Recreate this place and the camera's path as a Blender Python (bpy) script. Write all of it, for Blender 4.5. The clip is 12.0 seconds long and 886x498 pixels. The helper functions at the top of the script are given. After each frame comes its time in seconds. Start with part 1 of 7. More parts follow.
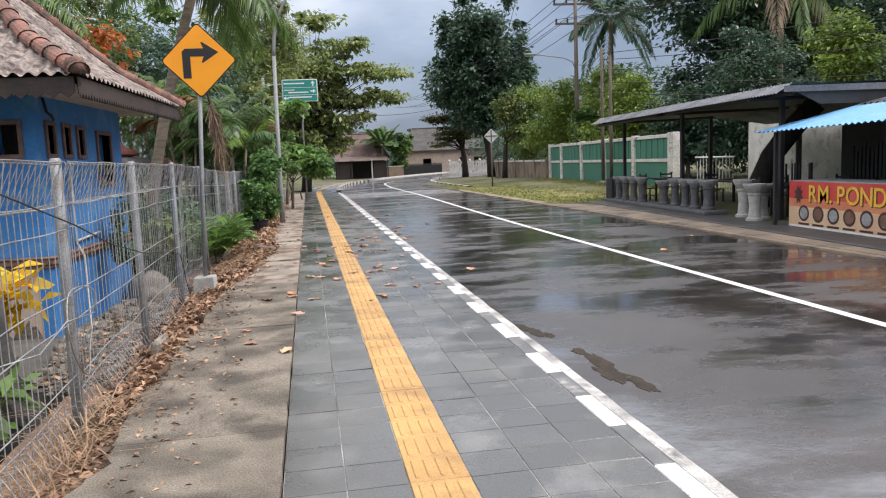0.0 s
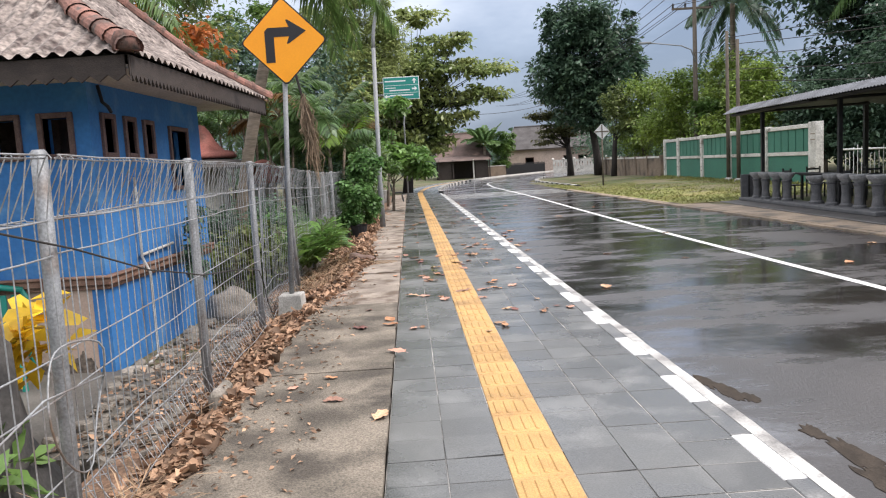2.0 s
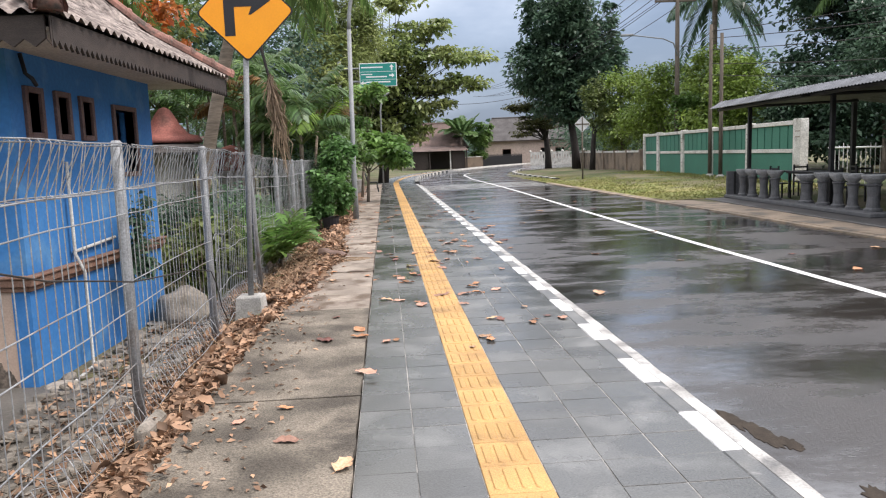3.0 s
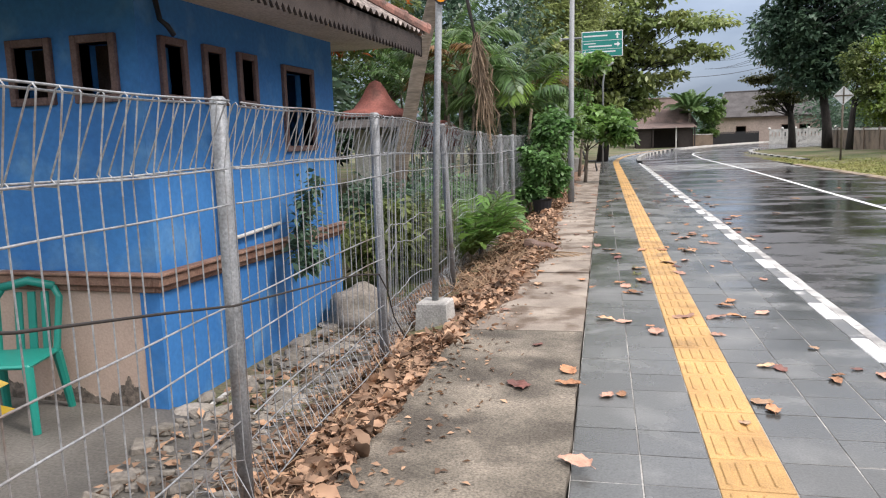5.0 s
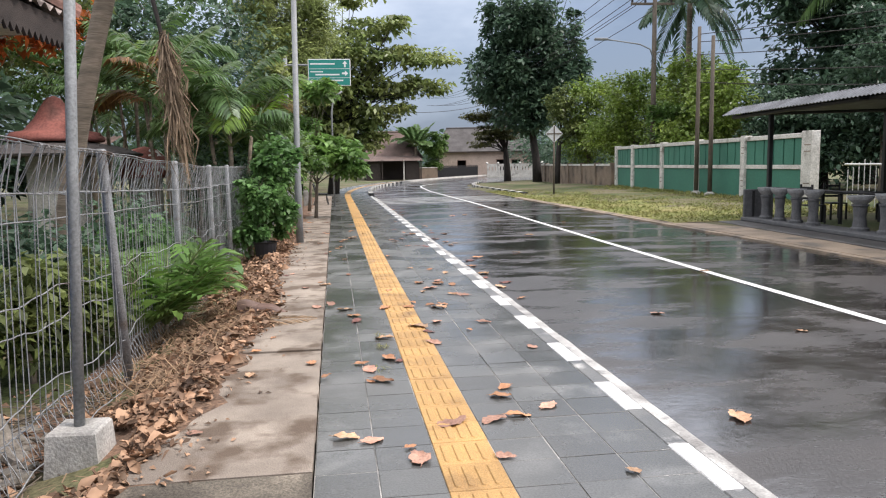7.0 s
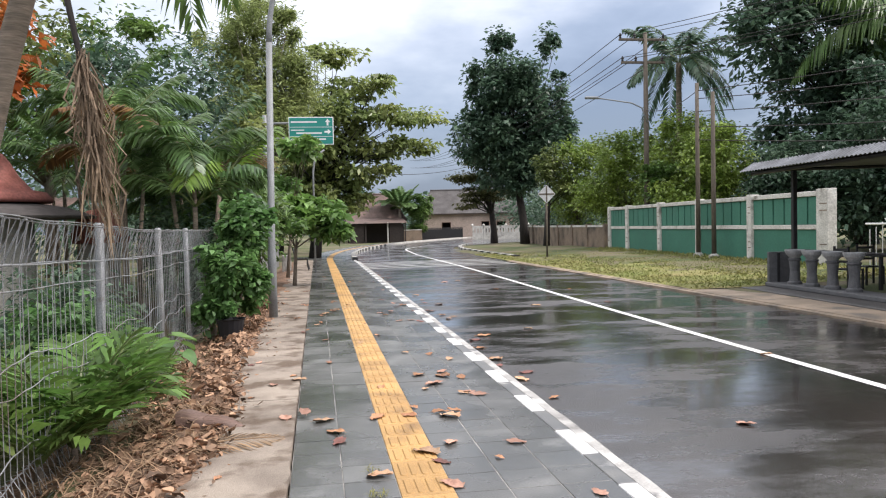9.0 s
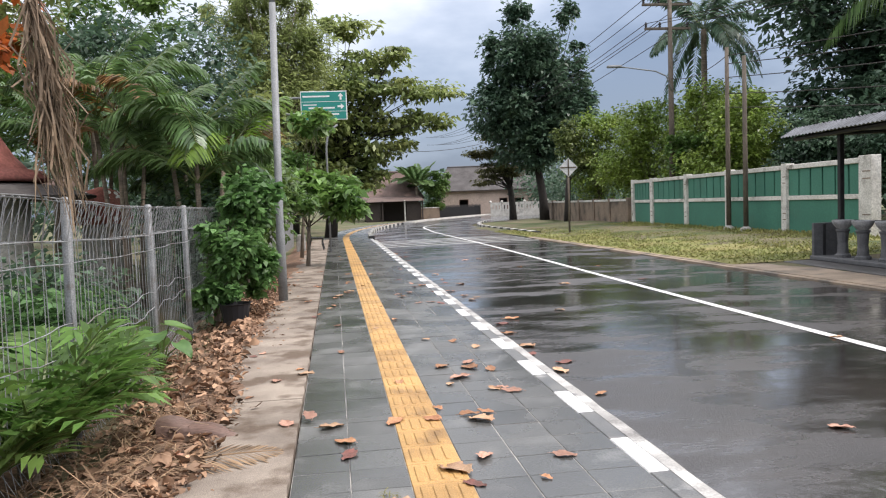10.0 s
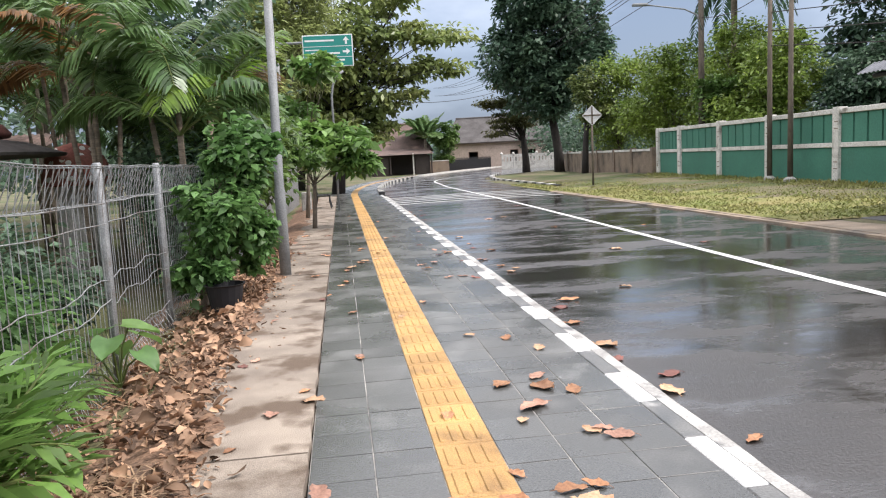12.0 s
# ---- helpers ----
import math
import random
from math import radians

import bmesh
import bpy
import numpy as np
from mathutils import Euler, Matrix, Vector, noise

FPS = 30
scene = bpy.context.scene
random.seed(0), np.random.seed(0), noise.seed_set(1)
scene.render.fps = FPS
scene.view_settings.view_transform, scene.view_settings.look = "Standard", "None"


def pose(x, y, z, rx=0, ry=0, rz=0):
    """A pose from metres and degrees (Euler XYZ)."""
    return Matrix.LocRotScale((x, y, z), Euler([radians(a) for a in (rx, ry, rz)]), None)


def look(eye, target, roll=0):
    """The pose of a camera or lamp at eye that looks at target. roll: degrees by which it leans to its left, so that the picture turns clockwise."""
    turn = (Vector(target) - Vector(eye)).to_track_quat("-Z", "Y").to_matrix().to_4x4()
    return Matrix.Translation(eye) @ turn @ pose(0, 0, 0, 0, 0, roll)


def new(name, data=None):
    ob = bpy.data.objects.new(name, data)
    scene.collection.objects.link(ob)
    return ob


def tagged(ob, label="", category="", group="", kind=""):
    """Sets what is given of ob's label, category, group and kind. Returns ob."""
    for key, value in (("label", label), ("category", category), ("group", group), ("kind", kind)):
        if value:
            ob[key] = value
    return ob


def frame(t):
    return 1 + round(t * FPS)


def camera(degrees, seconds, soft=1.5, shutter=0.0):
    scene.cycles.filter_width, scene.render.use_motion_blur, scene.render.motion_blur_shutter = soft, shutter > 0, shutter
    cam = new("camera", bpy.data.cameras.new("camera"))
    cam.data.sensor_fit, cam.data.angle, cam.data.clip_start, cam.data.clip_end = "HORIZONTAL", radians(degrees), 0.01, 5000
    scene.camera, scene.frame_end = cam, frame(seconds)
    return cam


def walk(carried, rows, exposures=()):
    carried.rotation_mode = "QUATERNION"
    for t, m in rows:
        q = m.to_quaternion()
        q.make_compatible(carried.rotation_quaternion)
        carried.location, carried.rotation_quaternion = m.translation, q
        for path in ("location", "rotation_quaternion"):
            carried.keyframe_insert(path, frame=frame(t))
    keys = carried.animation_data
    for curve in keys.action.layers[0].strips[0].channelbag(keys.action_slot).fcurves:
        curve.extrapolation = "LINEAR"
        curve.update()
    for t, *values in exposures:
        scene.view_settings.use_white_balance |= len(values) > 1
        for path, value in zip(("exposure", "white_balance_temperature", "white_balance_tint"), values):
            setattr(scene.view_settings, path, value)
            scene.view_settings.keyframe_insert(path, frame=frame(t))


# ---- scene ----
cam = camera(61.8, 12.0, soft=1.15)
PATH = [
    (0, (0.485, 2.403, 1.607), (0.714, 4.376, 1.371), -2.3),
    (0.5, (0.437, 2.837, 1.611), (0.592, 4.828, 1.496), -3.6),
    (1, (0.391, 3.35, 1.622), (0.454, 5.347, 1.525), -4.5),
    (1.5, (0.318, 3.802, 1.595), (0.349, 5.795, 1.433), -3.9),
    (2, (0.364, 4.309, 1.559), (0.324, 6.296, 1.336), -3.2),
    (2.5, (0.313, 4.792, 1.567), (0.305, 6.777, 1.318), -2.0),
    (2.7, (0.322, 4.95, 1.57), (0.35, 6.935, 1.319), -2.0),
    (4.3, (0.271, 6.512, 1.51), (0.136, 8.49, 1.249), -3.1),
    (4.5, (0.246, 6.693, 1.522), (-0.005, 8.66, 1.261), -2.9),
    (5, (0.13, 7.13, 1.513), (-0.409, 9.034, 1.221), -1.8),
    (5.5, (0.148, 7.613, 1.465), (-0.498, 9.478, 1.14), -1.5),
    (6, (0.089, 8.118, 1.482), (-0.316, 10.041, 1.111), -2.2),
    (6.5, (0.104, 8.637, 1.516), (0.154, 10.6, 1.134), -4.5),
    (7, (0.007, 9.162, 1.53), (0.173, 11.143, 1.303), -0.9),
    (7.2, (-0.075, 9.353, 1.547), (0.143, 11.333, 1.367), 0.2),
    (8.8, (-0.076, 10.924, 1.514), (0.174, 12.904, 1.387), -1.9),
    (9, (-0.058, 11.113, 1.525), (0.158, 13.1, 1.464), -1.2),
    (9.5, (-0.075, 11.633, 1.505), (0.103, 13.625, 1.528), -1.6),
    (10, (-0.02, 12.079, 1.461), (0.147, 14.068, 1.342), -2.1),
    (10.5, (-0.028, 12.629, 1.475), (0.134, 14.614, 1.3), -2.6),
    (11, (-0.047, 13.087, 1.464), (0.135, 15.07, 1.274), -2.9),
    (11.5, (-0.083, 13.596, 1.467), (0.106, 15.576, 1.255), -2.9),
    (12, (-0.185, 14.057, 1.479), (-0.044, 16.037, 1.235), -2.9),
]
walk(cam, [(t, look(eye, target, roll)) for t, eye, target, roll in PATH],
     exposures=[(t, stops, 6500, 14) for t, stops in ((0, 0.06), (0.5, 0.0), (1.0, -0.05), (1.5, 0.08), (2.5, 0.22), (4.5, 0.22), (5.5, 0.30), (6.0, 0.40), (6.5, 0.18), (7.2, 0.16), (8.8, 0.24), (9.0, 0.18), (9.5, -0.08), (10.0, 0.16), (10.5, 0.30), (12, 0.36))])

# ---- world, sun, exposure ----
SUN_EL, SUN_AZ = radians(54), radians(106)     # azimuth from north (+y) towards east (+x)
world = bpy.data.worlds.new("overcast_sky")
scene.world = world
world.use_nodes = True
wn, wl = world.node_tree.nodes, world.node_tree.links
wn.clear()
w_out = wn.new("ShaderNodeOutputWorld")
w_bg = wn.new("ShaderNodeBackground")
w_sky = wn.new("ShaderNodeTexSky")
w_sky.sky_type, w_sky.sun_disc = "NISHITA", False
w_sky.sun_elevation, w_sky.sun_rotation = SUN_EL, SUN_AZ
w_sky.dust_density = 3.0
w_co = wn.new("ShaderNodeTexCoord")
w_map = wn.new("ShaderNodeMapping")
w_map.inputs["Scale"].default_value = (1.0, 1.0, 2.6)
w_map.inputs["Location"].default_value = (0.35, 0.0, 0.1)
w_n1 = wn.new("ShaderNodeTexNoise")
w_n1.inputs["Scale"].default_value, w_n1.inputs["Detail"].default_value, w_n1.inputs["Roughness"].default_value = 2.1, 7.0, 0.52
w_sep = wn.new("ShaderNodeSeparateXYZ")
w_el = wn.new("ShaderNodeMapRange")           # cloud cover thins and brightens towards the zenith
w_el.inputs["From Min"].default_value, w_el.inputs["From Max"].default_value = 0.05, 0.46
w_el.inputs["To Min"].default_value, w_el.inputs["To Max"].default_value = -0.29, 0.42
w_add = wn.new("ShaderNodeMath")
w_ramp = wn.new("ShaderNodeValToRGB")
cr = w_ramp.color_ramp
cr.elements[0].position, cr.elements[0].color = 0.27, (0.16, 0.21, 0.30, 1)
cr.elements[1].position, cr.elements[1].color = 0.86, (1.45, 1.47, 1.48, 1)
for pos, col in ((0.40, (0.31, 0.375, 0.48, 1)), (0.50, (0.52, 0.58, 0.67, 1)), (0.60, (0.82, 0.86, 0.91, 1))):
    e = cr.elements.new(pos)
    e.color = col
w_hsv = wn.new("ShaderNodeMixRGB")
w_hsv.blend_type = "ADD"
w_hsv.inputs["Fac"].default_value = 0.05
wl.new(w_co.outputs["Generated"], w_map.inputs["Vector"])
wl.new(w_map.outputs["Vector"], w_n1.inputs["Vector"])
wl.new(w_co.outputs["Generated"], w_sep.inputs["Vector"])
wl.new(w_sep.outputs["Z"], w_el.inputs["Value"])
wl.new(w_n1.outputs["Fac"], w_add.inputs[0])
wl.new(w_el.outputs["Result"], w_add.inputs[1])
wl.new(w_add.outputs["Value"], w_ramp.inputs["Fac"])
wl.new(w_ramp.outputs["Color"], w_hsv.inputs["Color1"])
wl.new(w_sky.outputs["Color"], w_hsv.inputs["Color2"])
wl.new(w_hsv.outputs["Color"], w_bg.inputs["Color"])
w_bg.inputs["Strength"].default_value = 1.0
wl.new(w_bg.outputs["Background"], w_out.inputs["Surface"])

sun_data = bpy.data.lights.new("sun", "SUN")
sun_data.energy, sun_data.angle, sun_data.color = 2.6, radians(10), (1.0, 0.96, 0.9)
sun = new("sun", sun_data)
sun_from = Vector((math.sin(SUN_AZ) * math.cos(SUN_EL), math.cos(SUN_AZ) * math.cos(SUN_EL), math.sin(SUN_EL)))
sun.matrix_world = look(sun_from * 60, (0, 0, 0))

# ---- materials ----
def mat(name, a, b=None, scale=3.0, grain=60.0, rough=0.75, rough_b=None, bump=0.25, metal=0.0, spec=0.5, vary=0.0, island=0.0,
        stretch=(1, 1, 1), dirt=None, dirt_scale=1.2, dirt_at=(0.5, 0.7), grain_amt=0.25, transl=0.0):
    """Two-scale noise material. vary: brightness by object; island: brightness by loose piece; dirt: colour of stains with a shape of their own."""
    m = bpy.data.materials.new(name)
    m.use_nodes = True
    n, l = m.node_tree.nodes, m.node_tree.links
    p = n["Principled BSDF"]
    geo = n.new("ShaderNodeNewGeometry")
    mp = n.new("ShaderNodeMapping")
    mp.inputs["Scale"].default_value = stretch
    l.new(geo.outputs["Position"], mp.inputs["Vector"])

    def noise_tex(sc, detail=5.0):
        t = n.new("ShaderNodeTexNoise")
        t.inputs["Scale"].default_value, t.inputs["Detail"].default_value = sc, detail
        l.new(mp.outputs["Vector"], t.inputs["Vector"])
        return t

    def mixed(fac, c1, c2, blend="MIX"):
        x = n.new("ShaderNodeMixRGB")
        x.blend_type = blend
        for sock, v in (("Fac", fac), ("Color1", c1), ("Color2", c2)):
            if isinstance(v, bpy.types.NodeSocket):
                l.new(v, x.inputs[sock])
            else:
                x.inputs[sock].default_value = v if sock == "Fac" else (*v[:3], 1)
        return x.outputs["Color"]

    def ranged(sock, lo, hi, to0=0.0, to1=1.0):
        r = n.new("ShaderNodeMapRange")
        for k, v in (("From Min", lo), ("From Max", hi), ("To Min", to0), ("To Max", to1)):
            r.inputs[k].default_value = v
        l.new(sock, r.inputs["Value"])
        return r.outputs["Result"]

    b = b or tuple(c * 0.75 for c in a)
    big, fine = noise_tex(scale), noise_tex(grain, 3.0)
    col = mixed(ranged(big.outputs["Fac"], 0.35, 0.65), a, b)
    if dirt:
        st = noise_tex(dirt_scale, 8.0)
        col = mixed(ranged(st.outputs["Fac"], *dirt_at), col, dirt)
    g = ranged(fine.outputs["Fac"], 0.3, 0.7, 1 - grain_amt, 1 + grain_amt)
    col = mixed(1.0, col, g, "MULTIPLY")
    if vary:
        info = n.new("ShaderNodeObjectInfo")
        col = mixed(1.0, col, ranged(info.outputs["Random"], 0, 1, 1 - vary, 1 + vary), "MULTIPLY")
    if island:
        col = mixed(1.0, col, ranged(geo.outputs["Random Per Island"], 0, 1, 1 - island, 1 + island), "MULTIPLY")
    l.new(col, p.inputs["Base Color"])
    p.inputs["Metallic"].default_value = metal
    p.inputs["Specular IOR Level"].default_value = spec
    if rough_b is None:
        rough_b = min(1.0, rough + 0.12)
    l.new(ranged(big.outputs["Fac"], 0.35, 0.65, rough, rough_b), p.inputs["Roughness"])
    if bump:
        bp = n.new("ShaderNodeBump")
        bp.inputs["Strength"].default_value, bp.inputs["Distance"].default_value = bump, 0.01
        l.new(fine.outputs["Fac"], bp.inputs["Height"])
        l.new(bp.outputs["Normal"], p.inputs["Normal"])
    if transl:
        tr = n.new("ShaderNodeBsdfTranslucent")
        mx = n.new("ShaderNodeMixShader")
        mx.inputs["Fac"].default_value = transl
        l.new(col, tr.inputs["Color"])
        l.new(p.outputs["BSDF"], mx.inputs[1])
        l.new(tr.outputs["BSDF"], mx.inputs[2])
        l.new(mx.outputs["Shader"], n["Material Output"].inputs["Surface"])
    return m


def wet_asphalt():
    """Dark asphalt under a broken film of rainwater: smooth puddles, rougher wet aggregate between."""
    m = mat("wet_asphalt", (0.030, 0.026, 0.025), (0.052, 0.045, 0.042), scale=0.8, grain=140, rough=0.3, bump=0.0, grain_amt=0.3, spec=0.9)
    n, l = m.node_tree.nodes, m.node_tree.links
    p = n["Principled BSDF"]
    geo = n.new("ShaderNodeNewGeometry")
    mp = n.new("ShaderNodeMapping")
    mp.inputs["Rotation"].default_value = (0, 0, radians(-3.4))
    mp.inputs["Scale"].default_value = (0.45, 1.0, 1)
    l.new(geo.outputs["Position"], mp.inputs["Vector"])
    pud = n.new("ShaderNodeTexNoise")
    pud.inputs["Scale"].default_value, pud.inputs["Detail"].default_value = 0.85, 11.0
    pud.inputs["Roughness"].default_value = 0.70
    l.new(mp.outputs["Vector"], pud.inputs["Vector"])
    film = n.new("ShaderNodeMapRange")
    film.inputs["From Min"].default_value, film.inputs["From Max"].default_value = 0.43, 0.57
    l.new(pud.outputs["Fac"], film.inputs["Value"])
    r = n.new("ShaderNodeMapRange")
    r.inputs["To Min"].default_value, r.inputs["To Max"].default_value = 0.36, 0.09
    l.new(film.outputs["Result"], r.inputs["Value"])
    l.new(r.outputs["Result"], p.inputs["Roughness"])
    p.inputs["Coat IOR"].default_value, p.inputs["Coat Roughness"].default_value = 1.40, 0.11
    l.new(film.outputs["Result"], p.inputs["Coat Weight"])
    agg = n.new("ShaderNodeTexNoise")
    agg.inputs["Scale"].default_value, agg.inputs["Detail"].default_value = 60.0, 8.0
    l.new(geo.outputs["Position"], agg.inputs["Vector"])
    rip = n.new("ShaderNodeTexNoise")
    rip.inputs["Scale"].default_value, rip.inputs["Detail"].default_value = 13.0, 5.0
    l.new(geo.outputs["Position"], rip.inputs["Vector"])
    hmix = n.new("ShaderNodeMixRGB")
    l.new(film.outputs["Result"], hmix.inputs["Fac"])
    l.new(agg.outputs["Fac"], hmix.inputs["Color1"])
    l.new(rip.outputs["Fac"], hmix.inputs["Color2"])
    st = n.new("ShaderNodeMapRange")
    st.inputs["To Min"].default_value, st.inputs["To Max"].default_value = 0.55, 0.34
    l.new(film.outputs["Result"], st.inputs["Value"])
    bp = n.new("ShaderNodeBump")
    bp.inputs["Distance"].default_value = 0.008
    l.new(st.outputs["Result"], bp.inputs["Strength"])
    l.new(hmix.outputs["Color"], bp.inputs["Height"])
    l.new(bp.outputs["Normal"], p.inputs["Normal"])
    return m


M_ASPHALT = wet_asphalt()
M_SLATE = mat("wet_slate_tile", (0.058, 0.060, 0.058), (0.096, 0.096, 0.091), scale=1.1, grain=90, rough=0.13, rough_b=0.42, spec=0.8, bump=0.16, grain_amt=0.25, vary=0.2, dirt=(0.145, 0.145, 0.14), dirt_scale=2.2, dirt_at=(0.53, 0.70))
M_SLATE_REST = mat("wet_slate_tile_far", (0.058, 0.060, 0.058), (0.096, 0.096, 0.091), scale=1.1, grain=90, rough=0.13, rough_b=0.42, spec=0.8, bump=0.16, grain_amt=0.25, island=0.2, dirt=(0.145, 0.145, 0.14), dirt_scale=2.2, dirt_at=(0.53, 0.70))
M_GROUT = mat("pale_grout", (0.46, 0.44, 0.41), (0.10, 0.10, 0.097), scale=1.9, grain=50, rough=0.8)
M_TACTILE = mat("yellow_tactile_concrete", (0.52, 0.305, 0.105), (0.40, 0.235, 0.088), scale=2.2, grain=120, rough=0.55, bump=0.3, vary=0.14, dirt=(0.27, 0.155, 0.06), dirt_scale=2.6, dirt_at=(0.54, 0.72))
M_KERB_WHITE = mat("white_kerb_paint", (0.80, 0.80, 0.80), (0.66, 0.66, 0.65), scale=4, grain=90, rough=0.45, bump=0.2, dirt=(0.30, 0.29, 0.28), dirt_scale=3.5, dirt_at=(0.60, 0.74))
M_KERB_GREY = mat("wet_kerb_concrete", (0.10, 0.105, 0.11), (0.17, 0.17, 0.165), scale=4, grain=90, rough=0.35, bump=0.3, dirt=(0.45, 0.44, 0.42), dirt_scale=4.5, dirt_at=(0.6, 0.75))
M_KERB_RIM = mat("worn_white_rim", (0.58, 0.57, 0.54), (0.22, 0.21, 0.20), scale=3.2, grain=70, rough=0.5, bump=0.4, dirt=(0.12, 0.12, 0.12), dirt_scale=5, dirt_at=(0.58, 0.70))
M_KERB_BLACK = mat("black_kerb_paint", (0.025, 0.025, 0.027), rough=0.5)
M_LINE = mat("road_line_paint", (0.74, 0.74, 0.72), (0.60, 0.60, 0.58), scale=5, grain=90, rough=0.4, bump=0.2, dirt=(0.22, 0.22, 0.22), dirt_scale=8, dirt_at=(0.62, 0.75))
M_BAND = mat("worn_rumble_paint", (0.50, 0.49, 0.47), (0.24, 0.24, 0.235), scale=3, grain=40, rough=0.35, bump=0.3)
M_WALK_OLD = mat("mossy_old_concrete_walk", (0.225, 0.190, 0.148), (0.105, 0.090, 0.070), scale=2.1, grain=90, rough=0.75, bump=0.8, vary=0.08, dirt=(0.07, 0.058, 0.045), dirt_scale=2.3, dirt_at=(0.48, 0.64), grain_amt=0.45)
M_GUTTER_ASPHALT = mat("wet_gutter_asphalt", (0.035, 0.028, 0.022), (0.06, 0.048, 0.038), scale=12, grain=90, rough=0.85, bump=0.8, spec=0.2)
M_WALKWAY = mat("weathered_concrete_walk", (0.34, 0.285, 0.232), (0.20, 0.165, 0.135), scale=1.9, grain=150, rough=0.75, bump=0.5, vary=0.08, dirt=(0.12, 0.085, 0.06), dirt_scale=2.8, dirt_at=(0.50, 0.62), grain_amt=0.25)
M_CONCRETE = mat("grey_concrete", (0.46, 0.44, 0.41), (0.30, 0.29, 0.27), scale=5, grain=60, rough=0.85, bump=0.5, dirt=(0.18, 0.17, 0.15), dirt_scale=4, dirt_at=(0.55, 0.72))
M_YARD = mat("damp_yard_concrete", (0.155, 0.142, 0.125), (0.085, 0.078, 0.068), scale=1.4, grain=50, rough=0.6, bump=0.5, dirt=(0.10, 0.09, 0.075), dirt_scale=1.5, dirt_at=(0.5, 0.66))
M_EARTH = mat("earth_and_grass", (0.15, 0.12, 0.075), (0.10, 0.11, 0.04), scale=0.5, grain=30, rough=0.95, bump=0.8, dirt=(0.065, 0.085, 0.025), dirt_scale=0.25, dirt_at=(0.48, 0.6), grain_amt=0.4)
M_VERGE_DIRT = mat("litter_covered_earth", (0.23, 0.135, 0.085), (0.12, 0.075, 0.05), scale=4, grain=35, rough=0.95, bump=0.9, grain_amt=0.45)
M_GRASS_GROUND = mat("mown_grass_ground", (0.17, 0.19, 0.05), (0.25, 0.21, 0.085), scale=0.7, grain=45, rough=0.95, bump=0.8, grain_amt=0.4)
M_EDGE_R = mat("sandy_concrete_edge", (0.36, 0.275, 0.20), (0.22, 0.175, 0.13), scale=1.4, grain=50, rough=0.7, bump=0.4, dirt=(0.14, 0.12, 0.1), dirt_scale=1.6, dirt_at=(0.52, 0.66))
M_BLUE = mat("blue_house_paint", (0.024, 0.142, 0.385), (0.036, 0.175, 0.43), scale=1.3, grain=26, rough=0.7, bump=0.25, grain_amt=0.10, dirt=(0.10, 0.25, 0.45), dirt_scale=3.2, dirt_at=(0.53, 0.78))
M_BEIGE = mat("stained_beige_plaster", (0.46, 0.345, 0.275), (0.40, 0.295, 0.235), scale=1.6, grain=60, rough=0.85, bump=0.3, grain_amt=0.08, dirt=(0.27, 0.21, 0.17), dirt_scale=1.7, dirt_at=(0.58, 0.80))
M_MOULD = mat("mouldy_bare_plaster", (0.20, 0.16, 0.13), (0.065, 0.055, 0.045), scale=16, grain=60, rough=0.95, bump=0.7)
M_BROWN = mat("weathered_brown_trim", (0.15, 0.075, 0.05), (0.23, 0.14, 0.10), scale=6, grain=70, rough=0.75, bump=0.4, dirt=(0.5, 0.45, 0.4), dirt_scale=6, dirt_at=(0.68, 0.74))
M_DARKWOOD = mat("dark_eave_timber", (0.032, 0.024, 0.021), (0.055, 0.043, 0.038), scale=5, grain=70, rough=0.8, bump=0.4, stretch=(1, 1, 3))
M_SOFFIT = mat("faded_cream_soffit", (0.44, 0.38, 0.32), (0.36, 0.31, 0.26), scale=2, grain=40, rough=0.8, bump=0.1)
M_ROOF = mat("mossy_fibre_cement_roof", (0.31, 0.26, 0.23), (0.18, 0.15, 0.135), scale=2.5, grain=22, rough=0.9, bump=0.25, dirt=(0.075, 0.055, 0.05), dirt_scale=9, dirt_at=(0.50, 0.66), grain_amt=0.5)
M_RIDGE = mat("old_terracotta_ridge", (0.26, 0.125, 0.095), (0.15, 0.085, 0.07), scale=6, grain=40, rough=0.85, bump=0.5, vary=0.25, dirt=(0.09, 0.07, 0.06), dirt_scale=7, dirt_at=(0.5, 0.65))
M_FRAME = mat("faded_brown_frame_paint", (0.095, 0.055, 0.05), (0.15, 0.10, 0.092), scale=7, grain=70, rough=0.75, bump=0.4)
# dark base with near-black blotches set by noise
M_DARKROCK = mat("blotched_dark_rock", (0.10, 0.092, 0.085), (0.045, 0.042, 0.04), scale=2.2, grain=30, rough=0.95, bump=0.8, dirt=(0.02, 0.02, 0.02), dirt_scale=1.3, dirt_at=(0.45, 0.62))
# near-black that carries the shade of rooms and roof voids
M_INTERIOR_SHADE = mat("interior_shade", (0.02, 0.018, 0.018), rough=0.8)
M_GALV = mat("dull_galvanised_steel", (0.29, 0.30, 0.31), (0.20, 0.205, 0.21), scale=7, grain=80, rough=0.5, bump=0.2, metal=0.35, dirt=(0.20, 0.15, 0.12), dirt_scale=3.5, dirt_at=(0.60, 0.78))
M_WIRE = mat("galvanised_fence_wire", (0.38, 0.39, 0.40), (0.25, 0.255, 0.26), scale=5, grain=60, rough=0.5, metal=0.45, bump=0.1, dirt=(0.17, 0.12, 0.09), dirt_scale=2.0, dirt_at=(0.55, 0.72))
M_PAINTPOLE = mat("grey_painted_pole", (0.25, 0.26, 0.265), (0.20, 0.21, 0.215), scale=3, grain=60, rough=0.5, bump=0.1)
